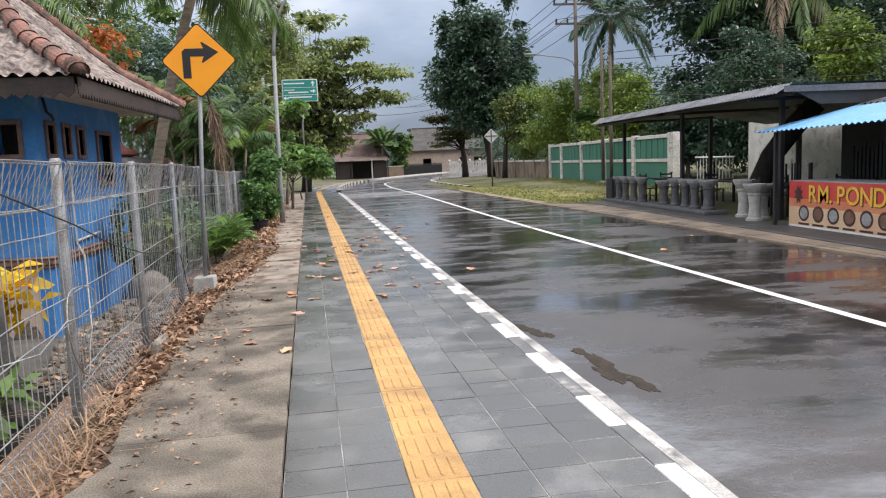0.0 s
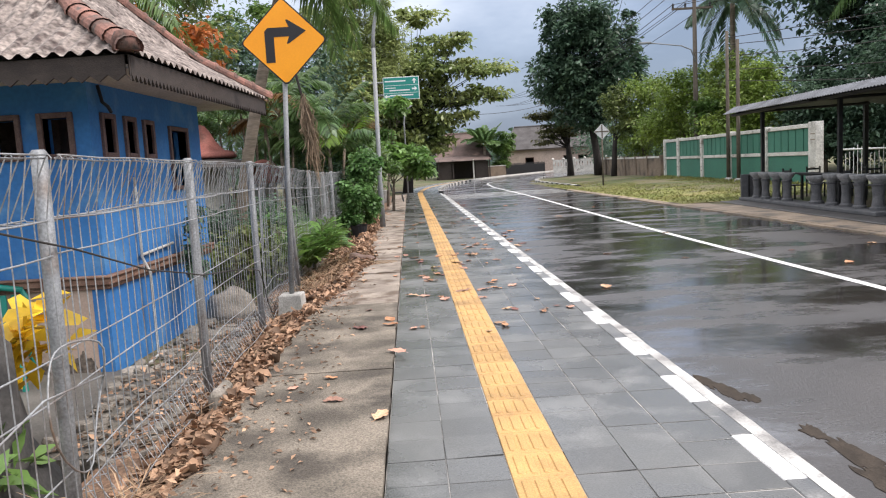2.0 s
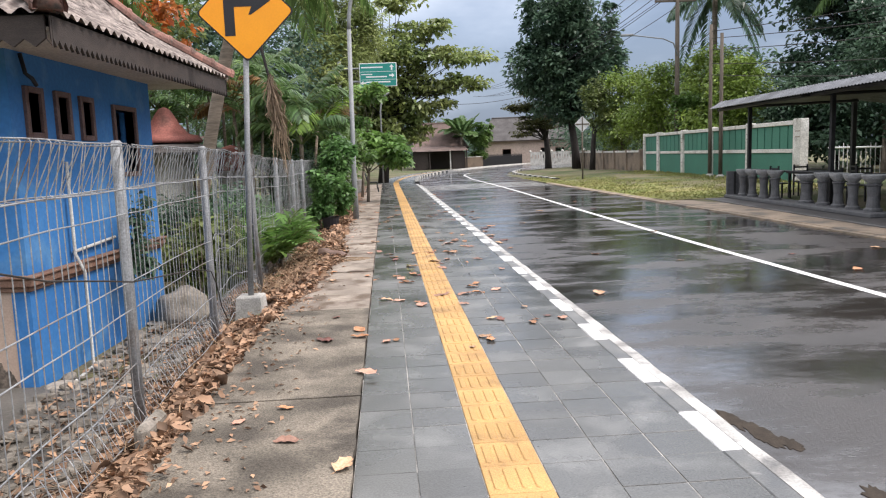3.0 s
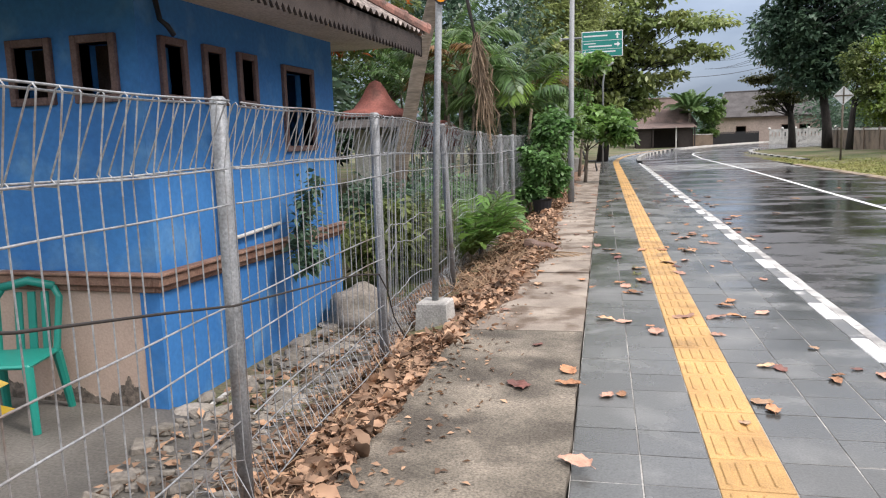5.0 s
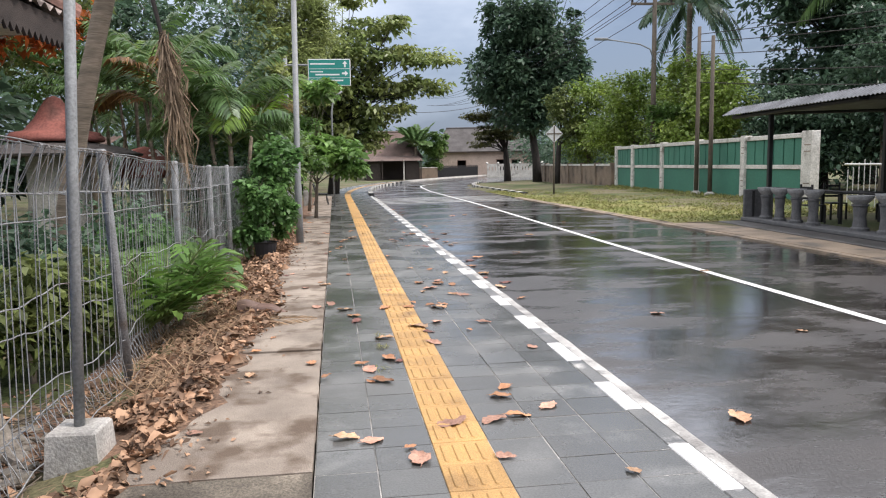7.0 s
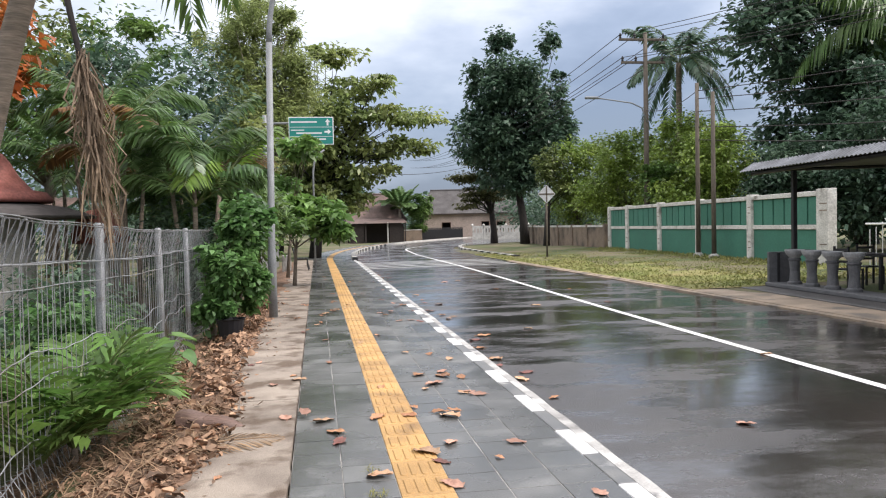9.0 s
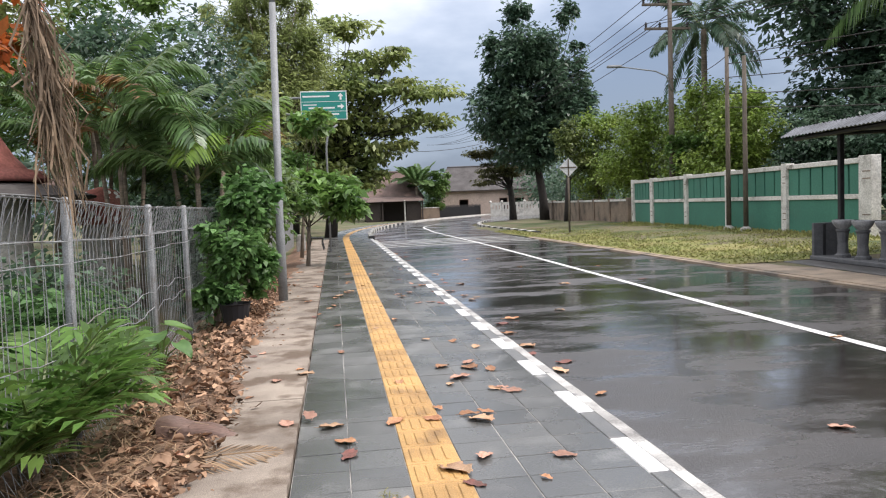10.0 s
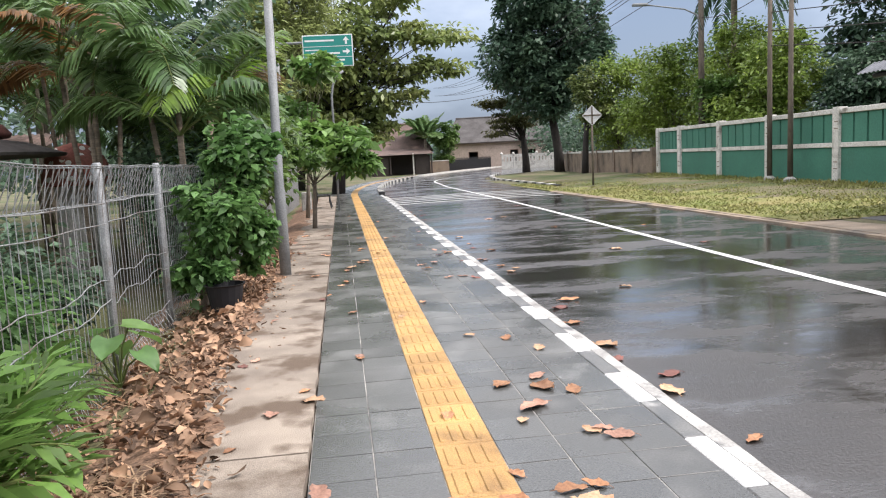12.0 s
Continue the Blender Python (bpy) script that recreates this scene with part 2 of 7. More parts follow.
M_SIGN_Y = mat("amber_sign_sheet", (0.92, 0.36, 0.006), (0.86, 0.325, 0.006), scale=2, grain=60, rough=0.4, bump=0.02, grain_amt=0.03)
M_BLACK = mat("matt_black", (0.012, 0.012, 0.016), rough=0.5, bump=0.05)
M_SIGN_BACK = mat("aluminium_sign_back", (0.62, 0.62, 0.62), (0.5, 0.5, 0.5), scale=4, rough=0.45, metal=0.4, bump=0.05)
M_SIGN_G = mat("green_sign_sheet", (0.015, 0.25, 0.21), (0.012, 0.22, 0.185), scale=1, rough=0.4, bump=0.02, grain_amt=0.03)
M_WHITE = mat("white_plastic_paint", (0.80, 0.80, 0.79), (0.70, 0.70, 0.69), scale=6, rough=0.5, bump=0.05, grain_amt=0.06)
M_WALL_GREEN = mat("faded_green_wall_paint", (0.040, 0.160, 0.113), (0.054, 0.192, 0.137), scale=0.9, grain=20, rough=0.7, bump=0.2, grain_amt=0.1, dirt=(0.05, 0.14, 0.10), dirt_scale=0.8, dirt_at=(0.55, 0.75))
M_SLOT_SHADE = mat("slot_shade_green", (0.012, 0.045, 0.035), rough=0.8)
M_WALL_WHITE = mat("weathered_white_wall_paint", (0.66, 0.64, 0.60), (0.52, 0.50, 0.46), scale=2, grain=25, rough=0.75, bump=0.3, dirt=(0.24, 0.22, 0.19), dirt_scale=2.5, dirt_at=(0.57, 0.74))
M_WALL_BROWN = mat("unpainted_block_wall", (0.24, 0.18, 0.13), (0.17, 0.13, 0.10), scale=1.2, grain=20, rough=0.9, bump=0.5, dirt=(0.09, 0.075, 0.06), dirt_scale=1.2, dirt_at=(0.52, 0.68))
M_PINK = mat("pale_pink_house_wall", (0.55, 0.43, 0.36), (0.46, 0.36, 0.30), scale=0.8, grain=12, rough=0.85)
M_FARROOF = mat("old_clay_roof", (0.15, 0.10, 0.085), (0.10, 0.075, 0.065), scale=1.0, grain=8, rough=0.9, bump=0.6, island=0.12)
M_GREYROOF = mat("grey_tile_roof", (0.10, 0.092, 0.09), (0.07, 0.064, 0.062), scale=1.0, grain=8, rough=0.9, bump=0.6)
M_CAPRED = mat("faded_red_concrete_cap", (0.33, 0.115, 0.09), (0.25, 0.095, 0.08), scale=1.6, grain=20, rough=0.75, bump=0.3, dirt=(0.15, 0.075, 0.06), dirt_scale=1.5, dirt_at=(0.55, 0.75))
M_ZINC = mat("weathered_zinc_sheet", (0.17, 0.175, 0.19), (0.10, 0.103, 0.11), scale=1.5, grain=20, rough=0.45, metal=0.4, bump=0.2)
# black of the real steelwork; also colours the stall's shade sheets
M_STEEL_AND_SHADE = mat("black_steel_and_shade", (0.016, 0.016, 0.018), (0.03, 0.03, 0.032), scale=4, rough=0.5, bump=0.1)
M_BLUESHEET = mat("light_blue_roof_sheet", (0.14, 0.36, 0.62), (0.20, 0.42, 0.66), scale=3, rough=0.45, bump=0.1)
M_POTGREY = mat("grey_cement_pot", (0.36, 0.365, 0.37), (0.25, 0.255, 0.26), scale=8, grain=60, rough=0.8, bump=0.4)
M_POTDARK = mat("dark_cement_pedestal", (0.085, 0.087, 0.093), (0.125, 0.125, 0.13), scale=8, grain=60, rough=0.7, bump=0.4)
M_POTWHITE = mat("white_cement_pot", (0.50, 0.49, 0.46), (0.38, 0.375, 0.355), scale=8, grain=60, rough=0.8, bump=0.4)
M_STALLFLOOR = mat("dark_stall_floor", (0.085, 0.08, 0.078), (0.06, 0.058, 0.056), scale=1.2, grain=40, rough=0.5, bump=0.3)
M_BAN_RED = mat("banner_red_print", (0.56, 0.045, 0.045), (0.62, 0.10, 0.075), scale=1.2, rough=0.5, bump=0.03)
M_BAN_CREAM = mat("banner_cream_print", (0.70, 0.52, 0.33), (0.66, 0.40, 0.26), scale=1.6, rough=0.5, bump=0.03)
M_BAN_ORANGE = mat("banner_orange_print", (0.62, 0.20, 0.10), (0.66, 0.28, 0.14), scale=1.6, rough=0.5, bump=0.03)
M_BAN_GOLD = mat("banner_gold_letters", (0.80, 0.42, 0.03), (0.86, 0.55, 0.08), scale=8, rough=0.5, bump=0.0)
M_BAN_DARK = mat("banner_dark_print", (0.075, 0.035, 0.03), rough=0.5, bump=0.0)
M_CHAIR = mat("teal_moulded_plastic", (0.008, 0.20, 0.155), (0.01, 0.23, 0.18), scale=3, rough=0.35, bump=0.02, grain_amt=0.03)
M_ROCK = mat("rough_rubble", (0.30, 0.265, 0.225), (0.19, 0.17, 0.14), scale=6, grain=40, rough=0.95, bump=0.8, vary=0.25)
M_CABLE = mat("black_cable", (0.03, 0.025, 0.022), rough=0.6)
M_BARK = mat("grey_brown_bark", (0.20, 0.165, 0.13), (0.11, 0.09, 0.07), scale=6, grain=25, rough=0.95, bump=0.9, stretch=(1, 1, 0.35))
M_BARKDARK = mat("dark_wet_bark", (0.034, 0.028, 0.025), (0.02, 0.017, 0.016), scale=6, grain=25, rough=0.9, bump=0.9, stretch=(1, 1, 0.35))
M_PALMBARK = mat("ringed_palm_bark", (0.27, 0.215, 0.165), (0.16, 0.13, 0.10), scale=3, grain=18, rough=0.9, bump=0.8, stretch=(0.5, 0.5, 4))
M_WOODPOLE = mat("old_wooden_pole", (0.14, 0.115, 0.09), (0.09, 0.075, 0.06), scale=5, grain=30, rough=0.9, bump=0.5, stretch=(1, 1, 0.2))


def leafmat(name, a, b, transl=0.36, rough=0.34, island=0.45, scale=0.6):
    return mat(name, a, b, scale=scale, grain=12, rough=rough, bump=0.0, island=island, grain_amt=0.15, transl=transl)


L_DARK = leafmat("dark_glossy_leaves", (0.068, 0.122, 0.080), (0.102, 0.166, 0.100))
L_MID = leafmat("mid_green_leaves", (0.095, 0.175, 0.045), (0.13, 0.21, 0.05))
L_LIGHT = leafmat("yellow_green_leaves", (0.25, 0.33, 0.065), (0.17, 0.26, 0.055))
L_OLIVE = leafmat("olive_feathery_leaves", (0.18, 0.215, 0.07), (0.13, 0.175, 0.055))
L_FEATHER = leafmat("feathery_yellow_green_leaves", (0.34, 0.39, 0.15), (0.26, 0.32, 0.12), transl=0.45)
L_KETA = leafmat("broad_almond_leaves", (0.19, 0.25, 0.085), (0.30, 0.34, 0.12), transl=0.45)
L_BUSH = leafmat("dense_shrub_leaves", (0.085, 0.185, 0.06), (0.13, 0.245, 0.075))
L_SPROUT = leafmat("young_palm_sprouts", (0.165, 0.29, 0.065), (0.12, 0.235, 0.055))
L_BIG = leafmat("pale_broad_leaves", (0.17, 0.29, 0.075), (0.12, 0.23, 0.06))
L_FROND = leafmat("palm_fronds", (0.085, 0.16, 0.046), (0.13, 0.21, 0.058))
L_FRONDDARK = leafmat("dark_garden_fronds", (0.085, 0.165, 0.058), (0.13, 0.21, 0.07))
L_FRONDLIGHT = leafmat("bright_palm_fronds", (0.16, 0.26, 0.03), (0.12, 0.22, 0.03))
L_FRONDBROWN = leafmat("browning_palm_fronds", (0.26, 0.13, 0.045), (0.19, 0.11, 0.045))
L_DEAD = leafmat("dead_hanging_fronds", (0.26, 0.19, 0.125), (0.18, 0.13, 0.09), transl=0.1, rough=0.8)
L_ORANGE = leafmat("orange_red_leaves", (0.50, 0.115, 0.025), (0.40, 0.16, 0.05))
L_YELLOW = leafmat("golden_yellow_leaves", (0.72, 0.46, 0.02), (0.62, 0.44, 0.03))
L_BRONZE = leafmat("bronze_green_leaves", (0.15, 0.145, 0.05), (0.105, 0.12, 0.045))
L_GRASS = leafmat("grass_blades", (0.17, 0.20, 0.05), (0.24, 0.225, 0.08), transl=0.2, rough=0.7)
L_DRYGRASS = leafmat("dry_grass_stalks", (0.33, 0.225, 0.135), (0.235, 0.15, 0.09), transl=0.1, rough=0.8)
L_LITTER = leafmat("brown_leaf_litter", (0.38, 0.235, 0.145), (0.19, 0.112, 0.07), transl=0.05, rough=0.7, island=0.68, scale=6)
M_DRYLEAF = mat("fallen_brown_leaf", (0.44, 0.22, 0.11), (0.33, 0.15, 0.075), scale=9, grain=70, rough=0.6, bump=0.3, vary=0.4)
M_PINKLEAF = mat("fallen_pinkish_leaf", (0.50, 0.28, 0.20), (0.36, 0.19, 0.135), scale=9, grain=70, rough=0.6, bump=0.3, vary=0.35)
M_SHEATH = mat("wet_brown_palm_sheath", (0.20, 0.125, 0.10), (0.12, 0.075, 0.06), scale=5, grain=60, rough=0.5, bump=0.4, stretch=(0.3, 3, 3))
M_REDLEAF = mat("fallen_red_leaf", (0.24, 0.085, 0.065), (0.16, 0.075, 0.06), scale=9, grain=70, rough=0.6, bump=0.3, vary=0.3)
M_TANLEAF = mat("fallen_tan_leaf", (0.52, 0.33, 0.20), (0.42, 0.24, 0.14), scale=9, grain=70, rough=0.6, bump=0.3, vary=0.3)


# ---- mesh tools ----
class Shape:
    """Collects vertices and faces of one mesh."""

    def __init__(self):
        self.v, self.f = [], []

    def add(self, verts, faces):
        k = len(self.v)
        self.v += [tuple(p) for p in verts]
        self.f += [tuple(i + k for i in f) for f in faces]
        return self

    def box(self, x0, y0, z0, x1, y1, z1, m=None, c=0.0):
        """A box, its edges cut off by c."""
        if c <= 0:
            v = [(x, y, z) for x in (x0, x1) for y in (y0, y1) for z in (z0, z1)]
            f = [(0, 1, 3, 2), (4, 6, 7, 5), (0, 4, 5, 1), (2, 3, 7, 6), (0, 2, 6, 4), (1, 5, 7, 3)]
        else:
            v, f, idx = [], [], {}
            for sx, X in ((-1, x0), (1, x1)):
                for sy, Y in ((-1, y0), (1, y1)):
                    for sz, Z in ((-1, z0), (1, z1)):
                        for ax, p in enumerate(((X, Y - sy * c, Z - sz * c), (X - sx * c, Y, Z - sz * c), (X - sx * c, Y - sy * c, Z))):
                            idx[sx, sy, sz, ax] = len(v)
                            v.append(p)
            a = (-1, 1)
            for s in a:
                f.append([idx[s, p, q, 0] for p, q in ((-1, -1), (1, -1), (1, 1), (-1, 1))])
                f.append([idx[p, s, q, 1] for p, q in ((-1, -1), (1, -1), (1, 1), (-1, 1))])
                f.append([idx[p, q, s, 2] for p, q in ((-1, -1), (1, -1), (1, 1), (-1, 1))])
            for p in a:
                for q in a:
                    f.append([idx[-1, p, q, 1], idx[1, p, q, 1], idx[1, p, q, 2], idx[-1, p, q, 2]])
                    f.append([idx[p, -1, q, 0], idx[p, 1, q, 0], idx[p, 1, q, 2], idx[p, -1, q, 2]])
                    f.append([idx[p, q, -1, 0], idx[p, q, 1, 0], idx[p, q, 1, 1], idx[p, q, -1, 1]])
                    for r in a:
                        f.append([idx[p, q, r, 0], idx[p, q, r, 1], idx[p, q, r, 2]])
            f = [tuple(dict.fromkeys(q)) for q in f]
        if m is not None:
            v = [m @ Vector(p) for p in v]
        return self.add(v, f)

    def tube(self, pts, r, n=8, caps=True):
        """A round bar along pts; r a number or one for each point."""
        pts = [Vector(p) for p in pts]
        rs = r if isinstance(r, (list, tuple)) else [r] * len(pts)
        v, f = [], []
        side = None
        for i, p in enumerate(pts):
            d = (pts[min(i + 1, len(pts) - 1)] - pts[max(i - 1, 0)]).normalized()
            if side is None:
                side = d.orthogonal().normalized()
            side = (side - d * side.dot(d)).normalized()
            up = d.cross(side)
            for k in range(n):
                a = 2 * math.pi * k / n
                v.append(p + (side * math.cos(a) + up * math.sin(a)) * rs[i])
        for i in range(len(pts) - 1):
            for k in range(n):
                f.append((i * n + k, i * n + (k + 1) % n, (i + 1) * n + (k + 1) % n, (i + 1) * n + k))
        if caps:
            f.append(tuple(range(n - 1, -1, -1)))
            f.append(tuple(range((len(pts) - 1) * n, len(pts) * n)))
        return self.add(v, f)

    def lathe(self, prof, at=(0, 0, 0), n=16):
        """A turned body from (radius, height) pairs."""
        v = [(at[0] + r * math.cos(2 * math.pi * k / n), at[1] + r * math.sin(2 * math.pi * k / n), at[2] + z) for r, z in prof for k in range(n)]
        f = [(i * n + k, i * n + (k + 1) % n, (i + 1) * n + (k + 1) % n, (i + 1) * n + k) for i in range(len(prof) - 1) for k in range(n)]
        f.append(tuple(range(n - 1, -1, -1)))
        f.append(tuple(range((len(prof) - 1) * n, len(prof) * n)))
        return self.add(v, f)

    def slab(self, outline, z0, z1, m=None):
        """An upright prism over an outline of (x, y)."""
        k = len(outline)
        v = [(x, y, z) for z in (z0, z1) for x, y in outline]
        f = [tuple(range(k - 1, -1, -1)), tuple(range(k, 2 * k))] + [(i, (i + 1) % k, k + (i + 1) % k, k + i) for i in range(k)]
        if m is not None:
            v = [m @ Vector(p) for p in v]
        return self.add(v, f)

    def sheet(self, rows):
        """A grid of faces through rows of points."""
        w = len(rows[0])
        v = [p for r in rows for p in r]
        f = [(i * w + j, i * w + j + 1, (i + 1) * w + j + 1, (i + 1) * w + j) for i in range(len(rows) - 1) for j in range(w - 1)]
        return self.add(v, f)

    def holed(self, x0, x1, z0, z1, holes, at, m=None):
        """A wall in the x-z plane with openings through its thickness; at: its two faces' y."""
        xs = sorted({x0, x1, *(h[0] for h in holes), *(h[2] for h in holes)})
        zs = sorted({z0, z1, *(h[1] for h in holes), *(h[3] for h in holes)})
        nx, nz = len(xs), len(zs)
        v = [(x, y, z) for y in at for x in xs for z in zs]
        if m is not None:
            v = [m @ Vector(p) for p in v]

        def idx(k, i, j):
            return k * nx * nz + i * nz + j

        def full(i, j):
            if not (0 <= i < nx - 1 and 0 <= j < nz - 1):
                return False
            mx, mz = (xs[i] + xs[i + 1]) / 2, (zs[j] + zs[j + 1]) / 2
            return not any(h[0] < mx < h[2] and h[1] < mz < h[3] for h in holes)

        f = []
        for i in range(nx - 1):
            for j in range(nz - 1):
                if not full(i, j):
                    continue
                f.append((idx(0, i, j), idx(0, i + 1, j), idx(0, i + 1, j + 1), idx(0, i, j + 1)))
                f.append((idx(1, i, j + 1), idx(1, i + 1, j + 1), idx(1, i + 1, j), idx(1, i, j)))
                for di, dj, a, b in ((-1, 0, (i, j), (i, j + 1)), (1, 0, (i + 1, j + 1), (i + 1, j)), (0, -1, (i + 1, j), (i, j)), (0, 1, (i, j + 1), (i + 1, j + 1))):
                    if not full(i + di, j + dj):
                        f.append((idx(0, *a), idx(0, *b), idx(1, *b), idx(1, *a)))
        return self.add(v, f)

    def mesh(self, name, material, smooth=False):
        me = bpy.data.meshes.new(name)
        me.from_pydata(self.v, [], self.f)
        me.materials.append(material)
        if smooth:
            me.polygons.foreach_set("use_smooth", [True] * len(me.polygons))
        me.update()
        return me


def quads(name, v, material):
    """A mesh of loose four-cornered pieces from an array (n, 4, 3)."""
    v = np.asarray(v, dtype=np.float32).reshape(-1, 3)
    n = len(v) // 4
    me = bpy.data.meshes.new(name)
    me.vertices.add(len(v))
    me.vertices.foreach_set("co", v.ravel())
    me.loops.add(4 * n)
    me.loops.foreach_set("vertex_index", np.arange(4 * n, dtype=np.int32))
    me.polygons.add(n)
    me.polygons.foreach_set("loop_start", np.arange(0, 4 * n, 4, dtype=np.int32))
    me.materials.append(material)
    me.update(calc_edges=True)
    me.validate()
    return me


def thing(name, x, y, z=0.0, rz=0.0, label="", category="", group="", kind=""):
    """An Empty at the base of a thing."""
    ob = new(name)
    ob.empty_display_size = 0.1
    ob.matrix_basis = pose(x, y, z, 0, 0, rz)
    return tagged(ob, label, category, group, kind)


def part(name, shape, material, parent=None, label="", smooth=False, kind=""):
    """One mesh under a thing or a part, in its thing's own coordinates."""
    me = shape.mesh(name, material, smooth) if isinstance(shape, Shape) else shape
    ob = new(name, me)
    ob.parent = parent
    return tagged(ob, label, kind=kind)


def solid(name, shape, material, label="", category="", group="", kind="", smooth=False, at=None):
    """A thing that is one mesh."""
    ob = new(name, shape.mesh(name, material, smooth) if isinstance(shape, Shape) else shape)
    if at is not None:
        ob.matrix_basis = at
    return tagged(ob, label, category, group, kind)


# ---- the street's own axes: d across, s along, turned a little from the world's ----
ROAD_TURN = radians(3.43)
RC, RS = math.cos(ROAD_TURN), math.sin(ROAD_TURN)


def W(d, s, z=0.0):
    return Vector((d * RC - s * RS, d * RS + s * RC, z))


def bend(s):
    """How far the street has swung to the right at s."""
    return max(0.0, s - 47.0) ** 2 / 190.0


def fence_x(y):
    return -1.64 - (0.074 if y > 10 else 0.0865) * (y - 10.0)

# ---- ground, road, verge ----
def ground_z(x, y):
    """The lie of the land: the yard behind the fence is sunk, the far verge rises a little."""
    d = x * RC + y * RS
    fx = fence_x(min(max(y, -5.0), 30.0)) - x
    if d < 0.5:
        near = min(max((fx + 0.35) / 0.7, 0.0), 1.0)
        z = -0.07 - 0.20 * near
        if y < 8.9:
            z -= 0.40 * min(max((fx - 0.1) / 0.5, 0.0), 1.0)
        if y > 26:
            z += 0.20 * near * min(1.0, (y - 26) / 6.0)
        return z
    if d < 8.7:
        return -0.14
    return -0.05 + 0.19 * min(1.0, (d - 8.7) / 5.0) if y < 58 else -0.07


axis_x = sorted({-1200, -400, -150, -80, -50, -35, -25, -18, *np.arange(-14, 20, 0.5).tolist(), 24, 30, 40, 60, 100, 300, 1200})
axis_y = sorted({-1200, -300, -80, -30, -15, *np.arange(-8, 62, 0.8).tolist(), 66, 72, 80, 100, 130, 180, 300, 600, 2500})
g = Shape().sheet([[(x, y, ground_z(x, y) + 0.03 * noise.noise((x * 0.7, y * 0.7, 0)) * (1 if abs(x) < 40 else 0)) for x in axis_x] for y in axis_y])
solid("ground", g, M_EARTH, kind="structure", smooth=True)


def strip(d0, d1, s0, s1, z, step=1.0, thick=0.0, follow=True):
    """A band along the street between two edges, each a number or a function of s."""
    sh, n = Shape(), max(1, int(round((s1 - s0) / step)))
    e0 = d0 if callable(d0) else (lambda s: d0)
    e1 = d1 if callable(d1) else (lambda s: d1)
    rows = []
    for i in range(n + 1):
        s = s0 + (s1 - s0) * i / n
        k = bend(s) if follow else 0.0
        rows.append([W(e0(s) + k, s, z), W(e1(s) + k, s, z)])
    sh.sheet([[tuple(a), tuple(b)] for a, b in rows])
    if thick:
        sh.sheet([[tuple(r[0] - Vector((0, 0, thick))), tuple(r[0])] for r in rows])
        sh.sheet([[tuple(r[1]), tuple(r[1] - Vector((0, 0, thick)))] for r in rows])
    return sh


ROAD_Z = -0.045


def road_right(s):
    if s < 42:
        return 8.6
    if s < 46:
        return 8.6 + 1.3 * (s - 42) / 4
    return 9.9 if s < 60 else 9.9 + (s - 60) ** 2 * 0.03


road = Shape()
rows = []
for i in range(146):
    s = -30 + i
    a, b = 2.5 + bend(s), max(road_right(s), 2.5 + bend(s) + 6)
    rows.append([tuple(W(a + (b - a) * k / 12, s, ROAD_Z + 0.02 * math.sin(math.pi * k / 12))) for k in range(13)])
road.sheet(rows)
solid("road", road, M_ASPHALT, kind="structure", smooth=True, label="wet dark asphalt road with puddles")


def line_d(s):
    return 5.67 + 0.40 * (1 - math.cos(math.pi * min(1.0, max(0.0, (s - 16) / 26)))) / 2 - bend(s) + 0.05 * max(0.0, s - 52) + (max(0.0, s - 60) ** 2) * 0.022


def crown(s, d):
    a, b = 2.5 + bend(s), max(road_right(s), 2.5 + bend(s) + 6)
    return ROAD_Z + 0.02 * math.sin(math.pi * min(1, max(0, (d - a) / (b - a))))


line = Shape()
rows = []
for i in range(216):
    s = -28 + i * 0.5
    d = line_d(s) + bend(s)
    rows.append([tuple(W(d - 0.06, s, crown(s, d) + 0.006)), tuple(W(d + 0.06, s, crown(s, d) + 0.006))])
line.sheet(rows)
solid("road_line", line, M_LINE, kind="structure", label="solid white painted lane line")

for k, s in enumerate((39.2, 40.3, 41.4, 42.5, 43.6)):
    sh = Shape()
    rows = [[tuple(W(2.55 + 6.0 * i / 12, s + e + 0.06 * i, crown(s, 2.55 + 6.0 * i / 12) + 0.005)) for i in range(13)] for e in (0.0, 0.42)]
    sh.sheet(rows)
    solid("rumble_band_%d" % (k + 1), sh, M_BAND, kind="structure", label="worn pale rumble band across the road")

# flat border of the far side of the road and the floor of the food stall
solid("road_edging", strip(8.6, 8.76, -28, 42, -0.012, 1.0, 0.12), M_EDGE_R, kind="structure", label="sandy concrete edging of the road")
solid("stall_floor", Shape().box(8.35, 2.0, -0.2, 13.3, 26.85, 0.03, c=0.015), M_STALLFLOOR, kind="structure", label="dark damp floor of the food stall")
apron = strip(8.76, lambda s: 8.76 + (1.15 if s < 27 else 0.12), -28, 42, -0.002, 1.0, 0.1)
solid("dirt_shoulder", apron, M_EDGE_R, kind="structure", label="sandy shoulder beside the road")
gv = Shape().sheet([[(fx, y, 0.02 + 0.13 * (fx - 8) / 5 + 0.03 * noise.noise((fx, y, 3))) for fx in np.linspace(8.86 / RC - y * RS / RC * 1.0, 13.45, 12).tolist()] for y in np.arange(26.9, 51, 0.8).tolist()])
solid("grass_verge", gv, M_GRASS_GROUND, kind="structure", smooth=True, label="mown yellow-green grass verge")

